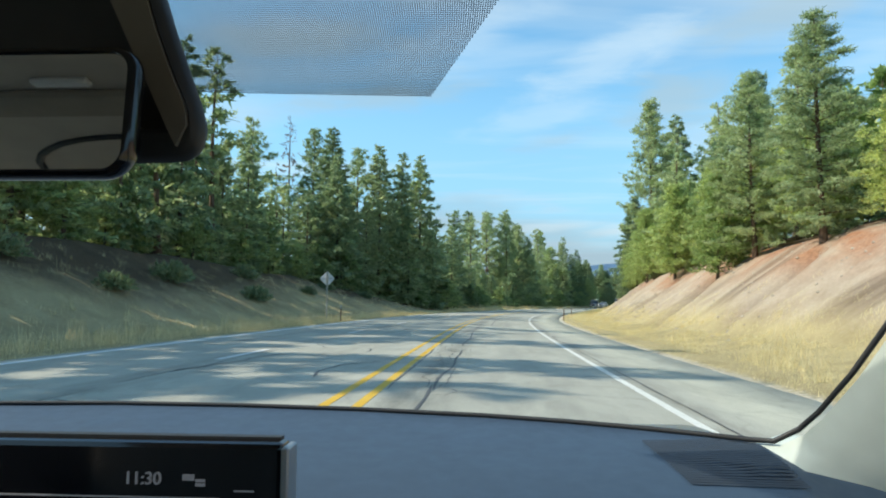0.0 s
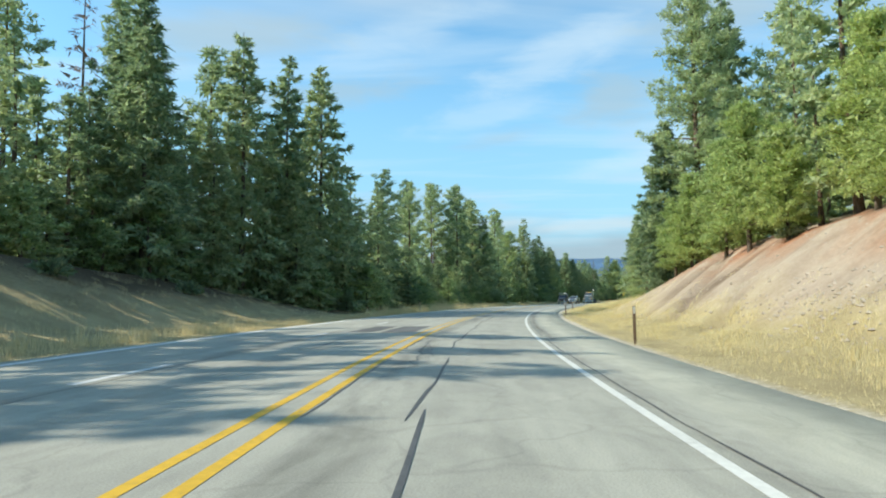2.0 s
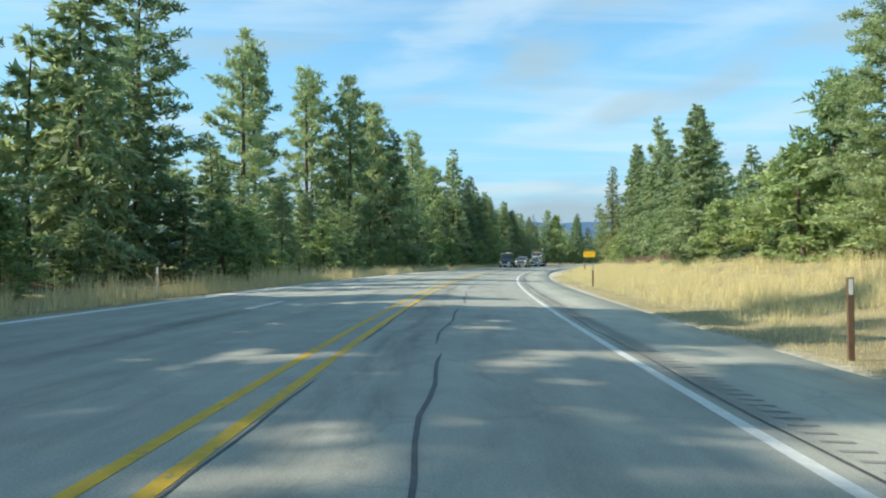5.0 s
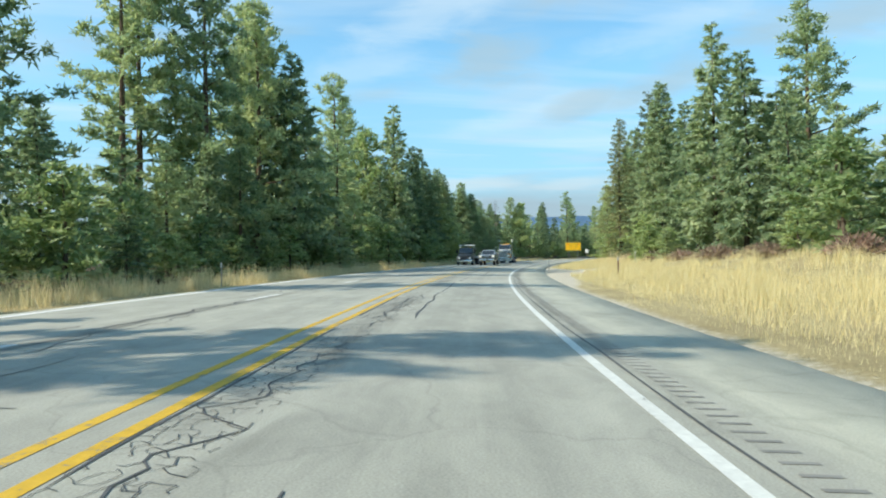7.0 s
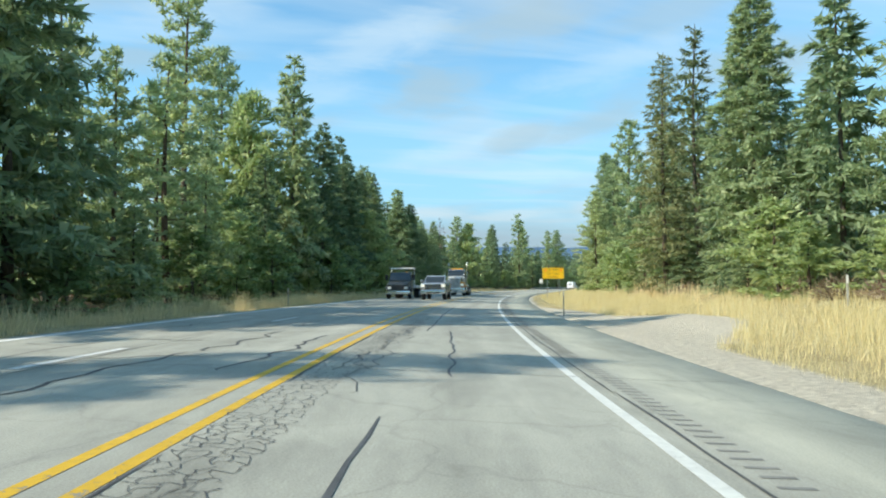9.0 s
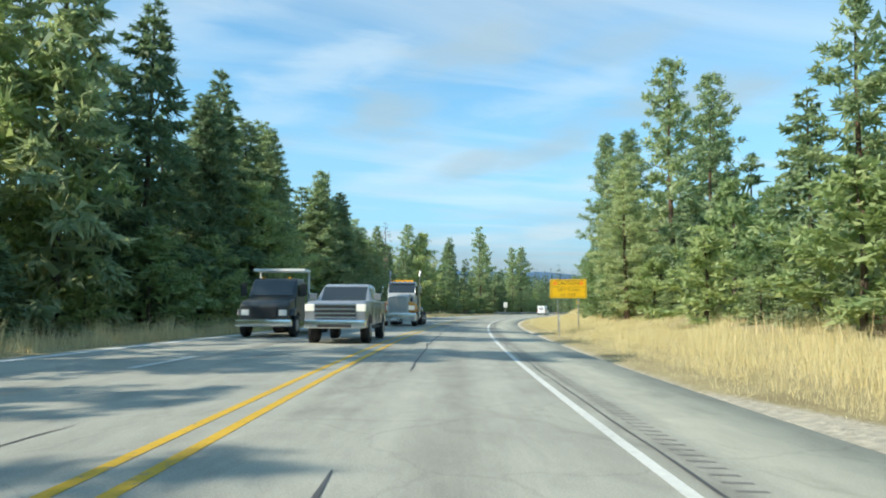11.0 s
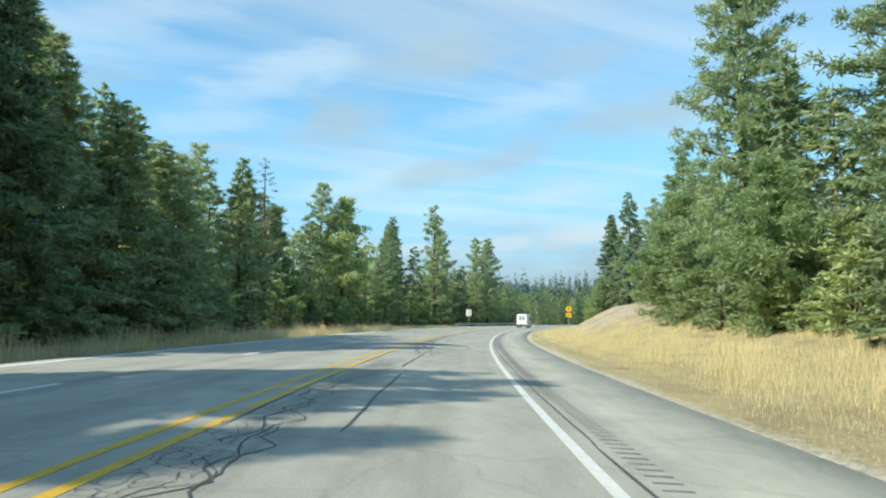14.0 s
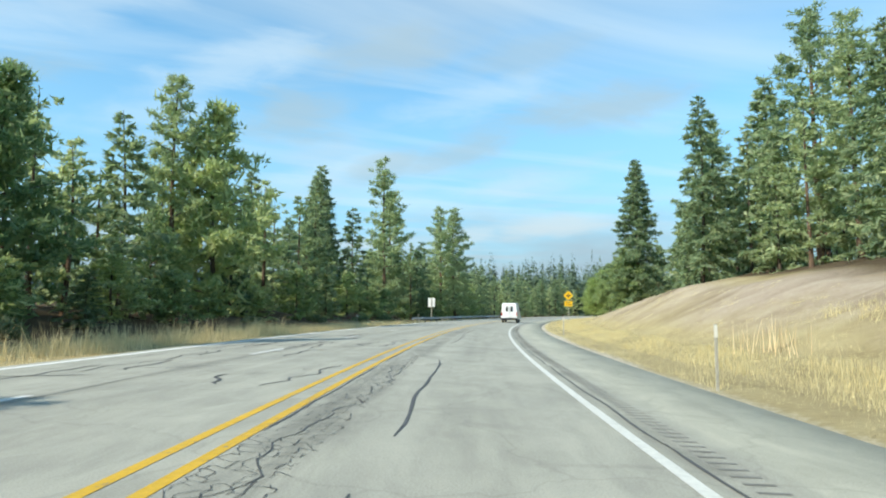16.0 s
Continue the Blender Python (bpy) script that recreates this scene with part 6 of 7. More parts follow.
    part("headache_rack", box(fresh(), -0.85, 0.85, -4.2, -4.1, 1.0, 2.3, 0.02), M_ALU, v, "plate behind the cab")
    return v


semi_truck(241.2, 6.05)


def pickup(s, left):
    v = drive("pickup_truck", s, left, "silver-grey crew cab pickup with chrome grille", "pickup", True)
    low = [(0.0, 0.55), (0.06, 0.8), (0.07, 1.16), (0.0, 1.3), (-0.2, 1.37), (-1.4, 1.42), (-3.86, 1.42), (-3.86, 0.6), (-0.2, 0.5)]
    body = smooth_part(part("body", side_shape(fresh(), low, -0.99, 0.99, 0.05, (1.0, 1.42, 0.95)), M_SILVER, v))
    bed = [(-3.9, 0.6), (-3.9, 1.42), (-5.78, 1.42), (-5.82, 0.7), (-5.6, 0.6)]
    cargo = smooth_part(part("cargo_bed", side_shape(fresh(), bed, -0.99, 0.99, 0.04, (1.0, 1.42, 0.96)), M_SILVER, v, "silver cargo bed"))
    part("bed_cover", box(fresh(), -0.82, 0.82, -5.7, -3.98, 1.415, 1.435, 0.006), M_TRIM, cargo, "black soft bed cover")
    cab = [(-1.35, 1.36), (-1.72, 1.66), (-2.05, 1.92), (-2.35, 2.0), (-3.4, 2.0), (-3.68, 1.92), (-3.84, 1.38)]
    smooth_part(part("cab", side_shape(fresh(), cab, -0.95, 0.95, 0.045, (1.36, 2.0, 0.8)), M_SILVER, v, "silver cab"))
    part("windscreen", side_shape(fresh(), [(-1.46, 1.43), (-1.42, 1.43), (-2.02, 1.9), (-2.06, 1.88)], -0.76, 0.76, 0.006), M_GLASS, v, "dark windscreen")
    g = part("grille", box(fresh(), -0.66, 0.66, -0.02, 0.1, 0.8, 1.29, 0.04), M_TRIM, v, "black grille")
    for z in (0.82, 0.95, 1.09, 1.23):
        part("grille_bar", box(fresh(), -0.66, 0.66, 0.085, 0.125, z, z + 0.05, 0.012, 1), M_CHROME, g)
    b = smooth_part(part("front_bumper", box(fresh(), -0.99, 0.99, -0.14, 0.19, 0.5, 0.77, 0.06, 3), M_CHROME, v, "chrome front bumper"))
    part("air_slot", box(fresh(), -0.55, 0.55, 0.16, 0.2, 0.53, 0.64, 0.02), M_TRIM, b, "black air slot")
    for sx in (-1, 1):
        part("headlamp", box(fresh(), sx * 0.67, sx * 0.98, -0.1, 0.085, 1.04, 1.27, 0.03), M_BEAM, v, "lit headlamp")
        m = part("door_mirror", box(fresh(), sx * 0.99, sx * 1.26, -1.86, -1.72, 1.42, 1.66, 0.04, 3), M_SILVER, v, "silver door mirror")
        part("mirror_face", box(fresh(), sx * 1.02, sx * 1.23, -1.872, -1.862, 1.45, 1.63, 0.004), M_GLASS, m)
        for y0, y1 in ((-2.62, -1.98), (-3.52, -2.72)):
            win = [(y0, 1.47), (y1, 1.47), (y1 - (0.12 if y1 > -2.5 else 0.0), 1.86), (y0 + (0.08 if y0 < -3 else 0.0), 1.88)]
            part("side_window", side_shape(fresh(), win, sx * 0.78, sx * 0.96, 0.012, (1.36, 2.0, 0.815)), M_GLASS, v, "dark side window")
        for y in (-1.62, -2.66, -3.6):
            part("door_seam", box(fresh(), sx * 0.975, sx * 0.994, y - 0.006, y + 0.006, 0.66, 1.36), M_TRIM, body)
        for y in (-2.5, -3.45):
            part("door_handle", box(fresh(), sx * 0.97, sx * 1.012, y - 0.1, y + 0.1, 1.2, 1.24, 0.01, 1), M_CHROME, body)
        for y in (-1.0, -4.75):
            part("wheel_arch", rod(fresh(), (sx * 0.9, y, 0.46), (sx * 0.997, y, 0.46), 0.5, 0.5, 26), M_TRIM, body if y > -2 else cargo, "dark wheel arch")
            wheel(v, sx * 1.01, y, 0.42, 0.3)
        part("side_step", rod(fresh(), (sx * 0.98, -3.6, 0.5), (sx * 0.98, -1.7, 0.5), 0.045, 0.045, 10), M_TRIM, v, "black side step")
        part("tail_lamp", box(fresh(), sx * 0.84, sx * 0.985, -5.83, -5.74, 0.95, 1.36, 0.02), M_RED, v, "red tail lamp")
    return v


pickup(217.5, 5.4)


def rollback(s, left):
    v = drive("flatbed_truck", s, left, "dark flatbed tow truck with a white frame over the cab", "truck", True)
    nose = [(0.0, 0.55), (0.03, 1.25), (-0.15, 1.42), (-1.1, 1.55), (-1.1, 0.5)]
    smooth_part(part("hood", side_shape(fresh(), nose, -0.95, 0.95, 0.06), M_DARKV, v, "short dark hood"))
    cab = [(-1.05, 0.6), (-1.05, 1.6), (-1.5, 2.3), (-1.7, 2.38), (-2.7, 2.38), (-2.75, 0.6)]
    smooth_part(part("cab", side_shape(fresh(), cab, -1.0, 1.0, 0.05, (1.5, 2.4, 0.9)), M_DARKV, v, "dark cab"))
    part("windscreen", side_shape(fresh(), [(-1.06, 1.66), (-1.02, 1.66), (-1.46, 2.28), (-1.5, 2.28)], -0.85, 0.85, 0.006), M_GLASS, v, "dark windscreen")
    part("grille", box(fresh(), -0.5, 0.5, -0.02, 0.06, 0.75, 1.2, 0.03), M_TRIM, v, "black grille")
    smooth_part(part("front_bumper", box(fresh(), -1.1, 1.1, -0.1, 0.14, 0.42, 0.7, 0.04), M_CHROME, v, "chrome bumper"))
    bm = fresh()
    for sx in (-1.05, 1.05):
        rod(bm, (sx, -2.95, 0.95), (sx, -2.95, 2.75), 0.05, 0.05, 8)
    rod(bm, (-1.05, -2.95, 2.75), (1.05, -2.95, 2.75), 0.06, 0.06, 8)
    box(bm, -1.1, 1.1, -3.0, -2.0, 2.68, 2.8, 0.03)
    part("cab_frame", bm, M_WHITEV, v, "white frame over the cab")
    part("flat_bed", box(fresh(), -1.22, 1.22, -8.6, -3.05, 0.98, 1.2, 0.03), M_ALU, v, "long flat bed")
    part("chassis_frame", box(fresh(), -0.45, 0.45, -8.4, -0.6, 0.6, 0.95, 0.02), M_TRIM, v, "black chassis")
    for sx in (-1, 1):
        part("headlamp", box(fresh(), sx * 0.58, sx * 0.9, -0.06, 0.05, 0.85, 1.08, 0.03), M_LAMPGL, v, "square headlamp")
        part("door_mirror", box(fresh(), sx * 1.1, sx * 1.35, -1.3, -1.2, 1.65, 2.15, 0.03), M_TRIM, v, "black door mirror")
        part("fender", side_shape(fresh(), [(-0.2, 0.85), (-0.3, 1.08), (-0.85, 1.16), (-1.35, 1.05), (-1.45, 0.8), (-1.3, 0.8), (-0.85, 1.02), (-0.42, 0.85)], sx * 0.85, sx * 1.14, 0.02), M_DARKV, v, "dark front fender")
        part("side_window", box(fresh(), sx * 0.93, sx * 1.0, -2.3, -1.55, 1.62, 2.12, 0.03), M_GLASS, v, "dark door window")
        part("marker_lamp", box(fresh(), sx * 0.5, sx * 0.62, -1.72, -1.62, 2.37, 2.42, 0.015), M_AMBER, v, "amber roof lamp")
        wheel(v, sx * 1.1, -0.85, 0.45, 0.28)
        for y in (-5.6, -6.7):
            wheel(v, sx * 1.15, y, 0.45, 0.5)
    return v


rollback(222, 9.05)


# ---- the car that the walk sets out from: a passenger's view over its dashboard ----
# slate grey made bluer, putting the sky's reflection into the colour
M_FASCIA = plain("slate_dashboard", (0.04, 0.07, 0.112), 0.6, 0.0, 0.08, 14.0)
M_FASCIA_DARK = plain("dark_dashboard", (0.04, 0.056, 0.078), 0.65, 0.0, 0.08, 14.0)
M_PILLAR = plain("pale_pillar_trim", (0.5, 0.56, 0.525), 0.7, 0.0, 0.05, 20.0)
M_LINING = plain("beige_headlining", (0.6, 0.54, 0.46), 0.95, 0.0, 0.06, 20.0)
M_SHINE = plain("gloss_black", (0.008, 0.008, 0.01), 0.08, 0.0, 0.1, 5.0)
M_BEIGE = plain("worn_beige_plastic", (0.16, 0.145, 0.12), 0.6, 0.0, 0.1, 8.0)
M_PAINT = plain("car_body_paint", (0.2, 0.24, 0.28), 0.3, 0.4, 0.06, 2.0)
M_MIRROR, mn, ml, mb = material("mirror_silver", 0.02, 1.0)
mb.inputs["Base Color"].default_value = (0.62, 0.62, 0.6, 1)
M_PAD = plain("beige_pad_cloth", (0.38, 0.34, 0.28), 0.95, 0.0, 0.08, 20.0)
M_STRIP = plain("white_strip_plastic", (0.85, 0.85, 0.82), 0.3, 0.0, 0.04, 9.0)
M_DIGIT, dn, dl, db = material("screen_digits", 0.3)
db.inputs["Base Color"].default_value = (0.3, 0.3, 0.32, 1)
db.inputs["Emission Color"].default_value = (0.8, 0.82, 0.9, 1)
db.inputs["Emission Strength"].default_value = 0.03


def loft(rings, closed=True):
    """A skin over rings of points."""
    bm = fresh()
    made = [[bm.verts.new(p) for p in r] for r in rings]
    n = len(made[0])
    for a, b in zip(made, made[1:]):
        for i in range(n if closed else n - 1):
            j = (i + 1) % n
            bm.faces.new((a[i], a[j], b[j], b[i]))
    if closed:
        bm.faces.new(made[0][::-1])
        bm.faces.new(made[-1])
    bmesh.ops.recalc_face_normals(bm, faces=bm.faces[:])
    return bm


def tube(points, r, sides=8):
    rings = []
    for i, p in enumerate(points):
        d = (Vector(points[min(i + 1, len(points) - 1)]) - Vector(points[max(i - 1, 0)])).normalized()
        q = d.to_track_quat("Z", "Y")
        rings.append([tuple(Vector(p) + q @ Vector((r * math.cos(6.2832 * k / sides), r * math.sin(6.2832 * k / sides), 0))) for k in range(sides)])
    return loft(rings)


def own_car():
    x0, y0 = at(0, 2.24)
    car = thing("hatchback_car", pose(x0, y0, deck(2.24), 0, 0, -math.degrees(heading(0))), "small car with slate dashboard and pale pillar trim", "car")
    mid = -0.36                                    # the car's middle line; the eye sits over the passenger's side

    def far_edge(x):
        """Where the dashboard meets the windscreen."""
        u = abs(x - mid) / 0.73
        return 1.09 - 0.17 * u ** 2.6, 1.0 - 0.012 * u + 0.03 * max(0, -(x + 0.35)) * 0.9

    rings = []
    for i in range(41):
        x = mid - 0.84 + 1.68 * i / 40
        yf, zf = far_edge(max(mid - 0.735, min(mid + 0.735, x)))
        drop = 0.0 if abs(x - mid) < 0.72 else 0.02
        rings.append([(x, yf + 0.03, zf - 0.06), (x, yf + 0.01, zf - 0.004), (x, yf, zf - drop), (x, max(yf - 0.1, 0.845), zf - 0.012 - drop), (x, 0.82, zf - 0.022 - drop), (x, 0.74, zf - 0.034 - drop), (x, 0.66, zf - 0.055 - drop), (x, 0.58, zf - 0.1 - drop), (x, 0.54, zf - 0.18), (x, 0.56, zf - 0.45), (x, 0.9, zf - 0.5)])
    dash = smooth_part(part("dashboard", loft(rings), M_FASCIA, car, "slate grey dashboard"), 60)
    bm = fresh()
    rings = []
    for i in range(25):
        x = -0.15 + 0.6 * i / 24
        rings.append([(x, 0.748, 0.957), (x, 0.742, 0.954), (x, 0.738, 0.95)])
    part("crease", loft(rings, False), M_FASCIA_DARK, dash, "darker lower half of the dashboard")
    # loudspeaker grille: fine slats lying in the top near the corner
    V, F = [], []
    for i in range(22):
        y = 0.945 - 0.0068 * i
        k = len(V)
        for j in range(9):
            x = 0.21 + 0.001 * i + (0.14 - 0.0004 * i) * j / 8
            yf, zf = far_edge(x)
            for yy, up_ in ((y + 0.0018, 0.0004), (y, 0.0016), (y - 0.0018, 0.0004)):
                yy = min(yy, yf - 0.012)
                V.append((x, yy, float(np.interp(yy, [0.74, 0.82, max(yf - 0.1, 0.845), yf], [zf - 0.034, zf - 0.022, zf - 0.012, zf])) + up_ + 0.0012))
        for j in range(8):
            c = k + 3 * j
            F += [(c, c + 1, c + 4, c + 3), (c + 1, c + 2, c + 5, c + 4)]
    slats = new("speaker_slats", mesh_of("speaker_slats", V, F, M_FASCIA_DARK))
    slats.parent = dash
    tagged(slats, "fine dark speaker slats")
    # air vent
    vent = part("air_vent", box(fresh(), 0.27, 0.44, 0.6, 0.63, 0.87, 0.925, 0.012), M_TRIM, dash, "dark air vent")
    for i in range(5):
        bm = fresh()
        box(bm, 0.285 + 0.03 * i, 0.292 + 0.03 * i, 0.592, 0.602, 0.876, 0.918)
        part("vane", bm, M_FASCIA, vent)
    # black border of the glass, along the dashboard and up the pillar
    edge = [(x, far_edge(x)[0] + 0.004, far_edge(x)[1] + 0.003) for x in (-1.08, -0.95, -0.8, -0.6, -0.4, -0.2, 0.0, 0.12, 0.22, 0.3, 0.345)]
    edge += [(0.374, 0.925, 0.992), (0.395, 0.9, 1.012), (0.41, 0.88, 1.036), (0.432, 0.84, 1.088), (0.45, 0.79, 1.152), (0.452, 0.7, 1.27), (0.43, 0.6, 1.38), (0.4, 0.52, 1.46)]
    smooth_part(part("glass_border", tube(edge, 0.0036), M_TRIM, car, "black border of the windscreen"), 80)
    # pillars: this side's is seen, the other mirrors it
    for sx in (1, -1):
        rings = []
        for i, (x, y, z) in enumerate(edge[10:]):
            w = 0.1 + 0.03 * math.sin(i * 0.4) + (0.05 if i < 2 else 0)
            r = [(x + 0.004, y - 0.004, z - 0.006), (x + 0.02, y - 0.035, z - 0.03), (x + 0.06, y - 0.06, z - 0.05), (x + w, y - 0.1, z - 0.075), (x + w + 0.03, y - 0.02, z - 0.05), (x + 0.06, y + 0.04, z)]
            rings.append([(p[0], p[1], p[2]) if sx > 0 else (2 * mid - p[0], p[1], p[2]) for p in r])
        smooth_part(part("front_pillar", loft(rings), M_PILLAR, car, "pale grey front pillar trim"), 50)
    # printed dots that shade the top of the windscreen
    V, F = [], []
    rows = 56
    for j in range(rows):
        v = j / (rows - 1)
        for i in range(148):
            u = (i + 0.5 * (j % 2)) / 148
            ax, bx = -0.372 + (-0.385 + 0.372) * v, 0.02 + (-0.068 - 0.02) * v
            x = ax + (bx - ax) * u
            y, z = 0.715 + 0.135 * v, 1.512 + (1.442 - 1.512) * v - 0.01 * u
            k = len(V)
            for dx, dz in ((-0.00118, 0), (0, -0.00074), (0.00118, 0), (0, 0.00074)):
                V.append((x + dx, y - dz * 1.6, z + dz))
            F.append((k, k + 1, k + 2, k + 3))
    dots = new("shade_dots", mesh_of("shade_dots", V, F, M_TRIM))
    dots.parent = car
    tagged(dots, "band of black dots printed on the windscreen")
    # housing behind the mirror: a rounded hood, its edge swept forward to the glass
    edge_h = [(-0.306, 1.46), (-0.297, 1.433), (-0.288, 1.408), (-0.28, 1.387), (-0.273, 1.368), (-0.2665, 1.35), (-0.2628, 1.336), (-0.2622, 1.324), (-0.265, 1.312), (-0.27, 1.304), (-0.279, 1.2985), (-0.295, 1.297), (-0.325, 1.297), (-0.4, 1.297)]
    rings = []
    for grow, y in ((-0.034, 0.618), (-0.03, 0.605), (-0.024, 0.6), (-0.006, 0.604), (0.0, 0.612), (-0.003, 0.622), (-0.014, 0.634)):
        r = []
        for i, (x, z) in enumerate(edge_h):
            u = min(1.0, i / 9)
            nx, nz = math.cos(-0.35 - 1.15 * u * u), math.sin(-0.35 - 1.15 * u * u)
            k = grow * (0.55 + 0.45 * u)
            r.append((x + nx * k, y, z + nz * k))
        r += [(-0.72, y, 1.3), (-0.72, y, 1.49), (-0.33, y, 1.485)]
        rings.append(r)
    hous = smooth_part(part("sensor_housing", loft(rings), M_TRIM, car, "black housing behind the mirror"), 60)
    inner = [(-0.352, 1.452), (-0.333, 1.412), (-0.309, 1.363), (-0.291, 1.325), (-0.283, 1.31)]
    strip = [(p[0] - 0.002, p[2] + 0.001) for p in rings[2][:10]] + inner[::-1]
    part("housing_face", loft([[(x, 0.597, z) for x, z in strip], [(x, 0.603, z) for x, z in strip]]), M_BEIGE, hous, "dull grey-brown face")

    # rear-view mirror: rounded shell with the glass set into it
    def pill(x0, x1, z0, z1, rad, y, n=7):
        out = []
        for cx, cz, a0 in ((x1 - rad, z1 - rad, 0), (x0 + rad, z1 - rad, 90), (x0 + rad, z0 + rad, 180), (x1 - rad, z0 + rad, 270)):
            for i in range(n):
                t = radians(a0 + 90 * i / (n - 1))
                out.append((cx + rad * math.cos(t), y, cz + rad * math.sin(t)))
        return out

    xa, xb, za, zb = -0.56, -0.309, 1.2805, 1.382
    shell = [pill(xa + g_, xb - g_, za + g_, zb - g_, 0.016 + r_, y) for g_, r_, y in ((0.0, 0.0, 0.556), (-0.002, 0.002, 0.551), (-0.005, 0.004, 0.552), (-0.008, 0.007, 0.558), (-0.009, 0.009, 0.566), (-0.004, 0.009, 0.58), (0.014, 0.004, 0.594))]
    shell = [[(x, y + 0.08 * (z - 1.33), z) for x, y, z in r] for r in shell]
    mir = smooth_part(part("rear_view_mirror", loft(shell), M_SHINE, car, "black-framed rear-view mirror"), 60)
    bm = fresh()
    bm.faces.new([bm.verts.new(p) for p in [(x, y + 0.08 * (z - 1.33), z) for x, y, z in pill(xa - 0.001, xb + 0.001, za - 0.001, zb + 0.001, 0.017, 0.5545)]])
    face = bmesh.ops.extrude_face_region(bm, geom=bm.faces[:])["geom"]
    bmesh.ops.translate(bm, verts=[v for v in face if isinstance(v, bmesh.types.BMVert)], vec=(0, 0.0012, 0))
    bmesh.ops.recalc_face_normals(bm, faces=bm.faces[:])
    part("mirror_glass", bm, M_MIRROR, mir, "silvered glass")
    part("mirror_stem", rod(fresh(), (-0.42, 0.59, 1.35), (-0.42, 0.64, 1.4), 0.012, 0.012, 10), M_TRIM, mir)
    # driver's seat, as the mirror shows it
    back = [(-0.3, 0.5), (-0.34, 0.9), (-0.46, 1.2), (-0.56, 1.22), (-0.58, 1.1), (-0.5, 0.5)]
    smooth_part(part("seat_back", side_shape(fresh(), back, mid - 0.62, mid - 0.16, 0.05), M_LINING, car, "dull beige seat back"))
    smooth_part(part("head_rest", box(fresh(), mid - 0.52, mid - 0.26, -0.58, -0.47, 1.24, 1.42, 0.04, 3), M_LINING, car, "dull beige head rest"))
    # screen
    bm = fresh()
    box(bm, -0.78, -0.198, 0.672, 0.7, 0.86, 1.03, 0.006, 2)
    scr = part("display", bm, M_SHINE, dash, "black glossy display with clock")
    part("display_edge", box(fresh(), -0.1995, -0.1915, 0.668, 0.7, 0.86, 1.027, 0.002, 1), M_STEEL, scr, "bright metal edge")
    part("display_lip", box(fresh(), -0.78, -0.206, 0.69, 0.702, 1.0285, 1.0325), M_TRIM, scr, "thin dark lip")
    lettering("11:30", 0.0172, M_DIGIT, scr, pose(-0.338, 0.6715, 0.994, 90, 0, 0), "clock_digits")
    for x, z, w, h in ((-0.292, 0.996, 0.006, 0.003), (-0.28, 0.993, 0.005, 0.0015), (-0.28, 0.989, 0.005, 0.0015)):
        part("icon_bar", box(fresh(), x - w, x + w, 0.6712, 0.6718, z - h, z + h), M_DIGIT, scr)
    part("menu_line", box(fresh(), -0.78, -0.26, 0.6708, 0.6718, 0.9755, 0.977), M_DIGIT, scr)
    for z in (0.984, 0.945):
        part("menu_key", box(fresh(), -0.246, -0.226, 0.6708, 0.6718, z - 0.001, z + 0.0005), M_DIGIT, scr)
    # shell: roof, doors, floor, bonnet, tail
    roof = [(0.62, 1.5), (0.3, 1.545), (-1.0, 1.56), (-1.9, 1.5), (-1.9, 1.47), (-1.0, 1.525), (0.3, 1.51), (0.6, 1.478)]
    smooth_part(part("roof", side_shape(fresh(), roof, mid - 0.72, mid + 0.72), M_LINING, car, "roof with grey lining"))
    # added ceiling pieces: pad, white strip, dark tube, set to show in the mirror
    smooth_part(part("sun_visor", box(fresh(), -0.88, -0.43, 0.185, 0.25, 1.497, 1.5105, 0.006, 2), M_PAD, car, "dull brown flat pad under the headlining"))
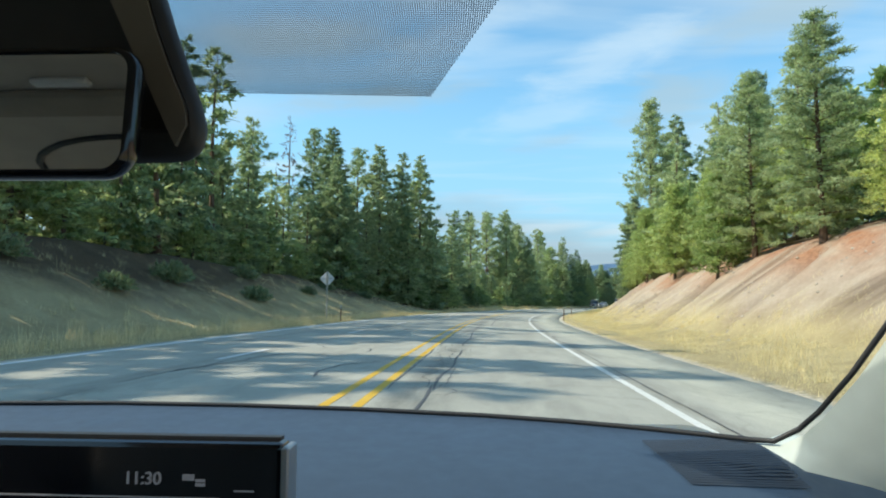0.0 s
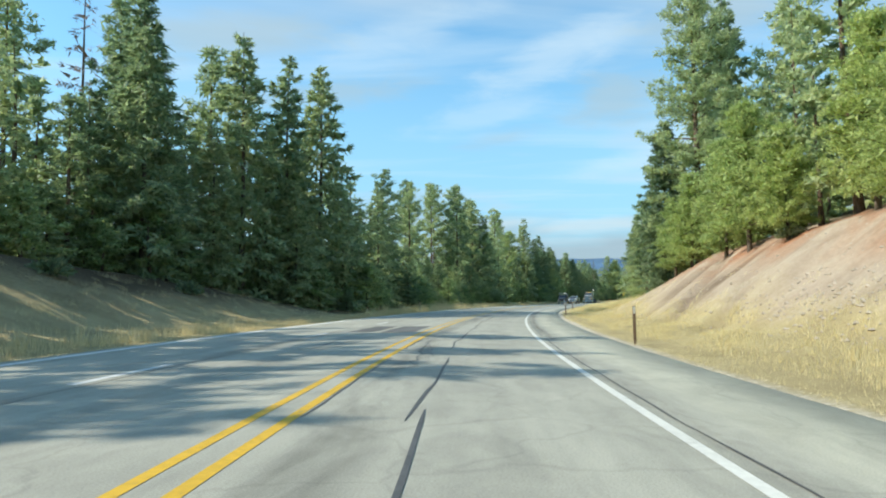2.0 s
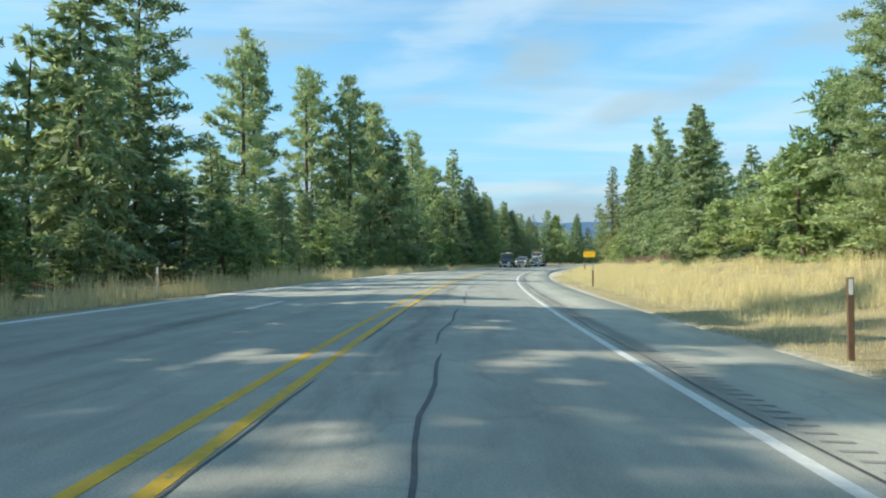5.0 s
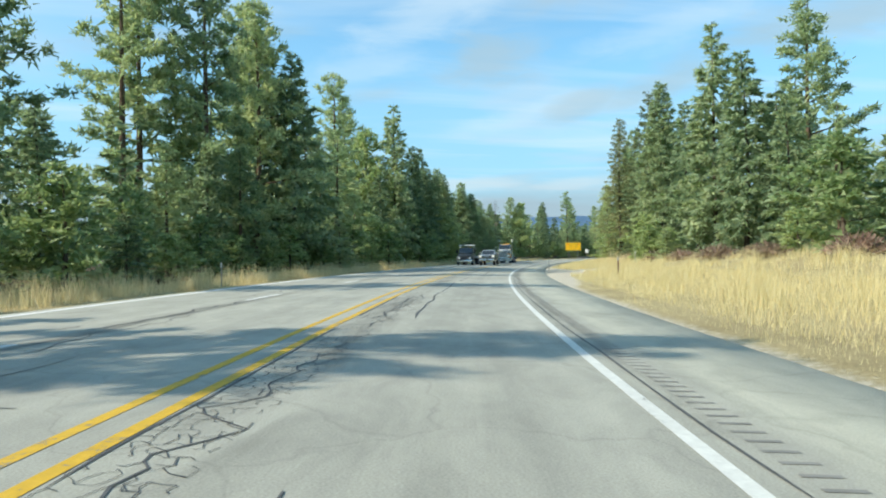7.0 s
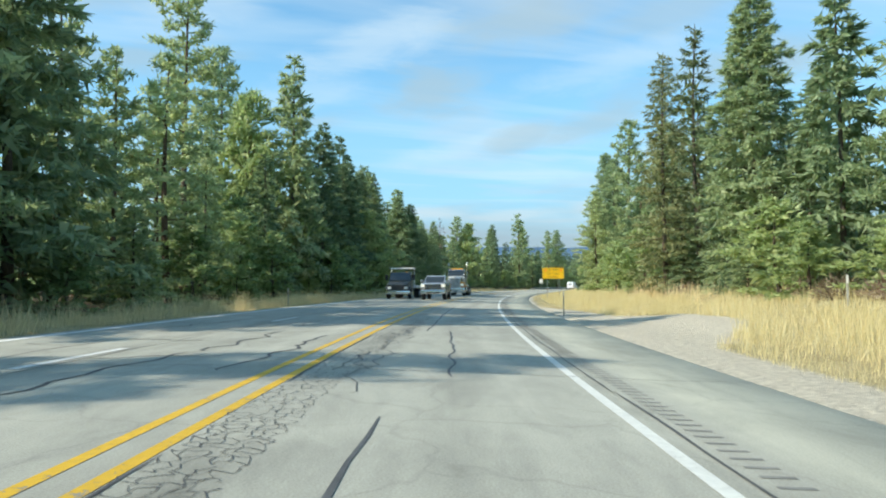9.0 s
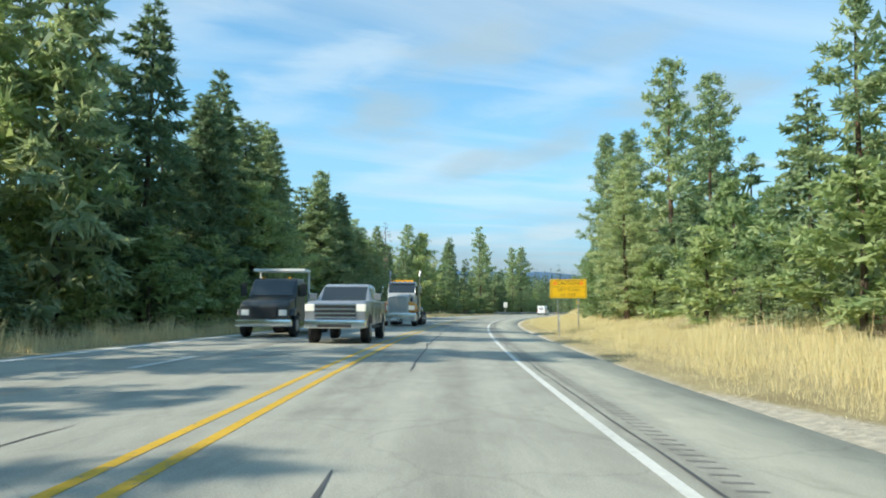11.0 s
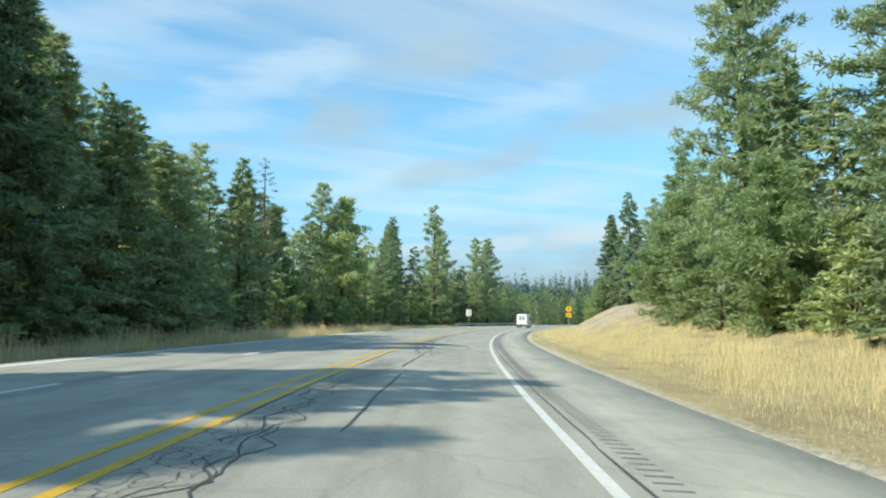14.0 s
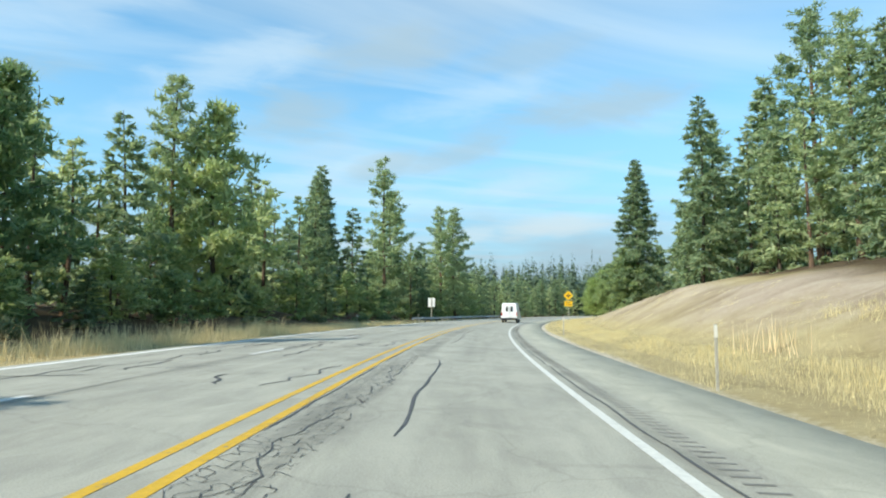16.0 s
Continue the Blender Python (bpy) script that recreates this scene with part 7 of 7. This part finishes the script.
    part("ceiling_strip", box(fresh(), -0.605, -0.525, 0.266, 0.284, 1.502, 1.511, 0.003, 1), M_STRIP, car, "small white strip under the headlining")
    bend = [(-0.81, -0.07), (-0.793, -0.028), (-0.765, 0.008), (-0.733, 0.034), (-0.7, 0.056), (-0.66, 0.072), (-0.62, 0.081), (-0.588, 0.084), (-0.5, 0.086), (-0.4, 0.084)]
    smooth_part(part("lining_seam", tube([(x, y, 1.513 - 0.0115 * y) for x, y in bend], 0.0065), M_TRIM, car, "dark curved tube under the headlining"))
    for sx in (-1, 1):
        a, b = (mid + 0.84, mid + 0.9) if sx > 0 else (mid - 0.9, mid - 0.84)
        door = [(1.15, 0.3), (1.15, 0.9), (0.55, 0.93), (-2.1, 0.98), (-2.35, 0.8), (-2.35, 0.3)]
        part("body_side", side_shape(fresh(), door, a, b, 0.012), M_PAINT, car, "painted body side")
        for y in (-0.75, -1.8):
            pl = [(y, 0.95), (y - 0.08, 0.95), (y - 0.02, 1.5), (y + 0.06, 1.5)]
            part("window_pillar", side_shape(fresh(), pl, (mid + 0.8) if sx > 0 else mid - 0.88, (mid + 0.86) if sx > 0 else mid - 0.82, 0.008), M_PILLAR, car)
        for y in (1.55, -1.35):
            bm_x = sx * 0.88
            w = wheel(car, bm_x, y, 0.32, 0.2)
            w.location.x += mid
    bon = [(1.16, 0.35), (1.16, 0.93), (1.6, 0.9), (2.15, 0.76), (2.3, 0.5), (2.25, 0.3)]
    smooth_part(part("bonnet", side_shape(fresh(), bon, mid - 0.86, mid + 0.86, 0.05), M_PAINT, car, "painted bonnet and nose"))
    part("floor_pan", box(fresh(), mid - 0.84, mid + 0.84, -2.3, 1.15, 0.24, 0.3), M_TRIM, car)
    tail = [(-2.28, 0.3), (-2.36, 0.9), (-1.95, 1.48), (-1.9, 1.46), (-2.26, 0.9), (-2.2, 0.3)]
    part("tailgate", side_shape(fresh(), tail, mid - 0.82, mid + 0.82, 0.006), M_PAINT, car, "painted tailgate")
    return car


own_car()
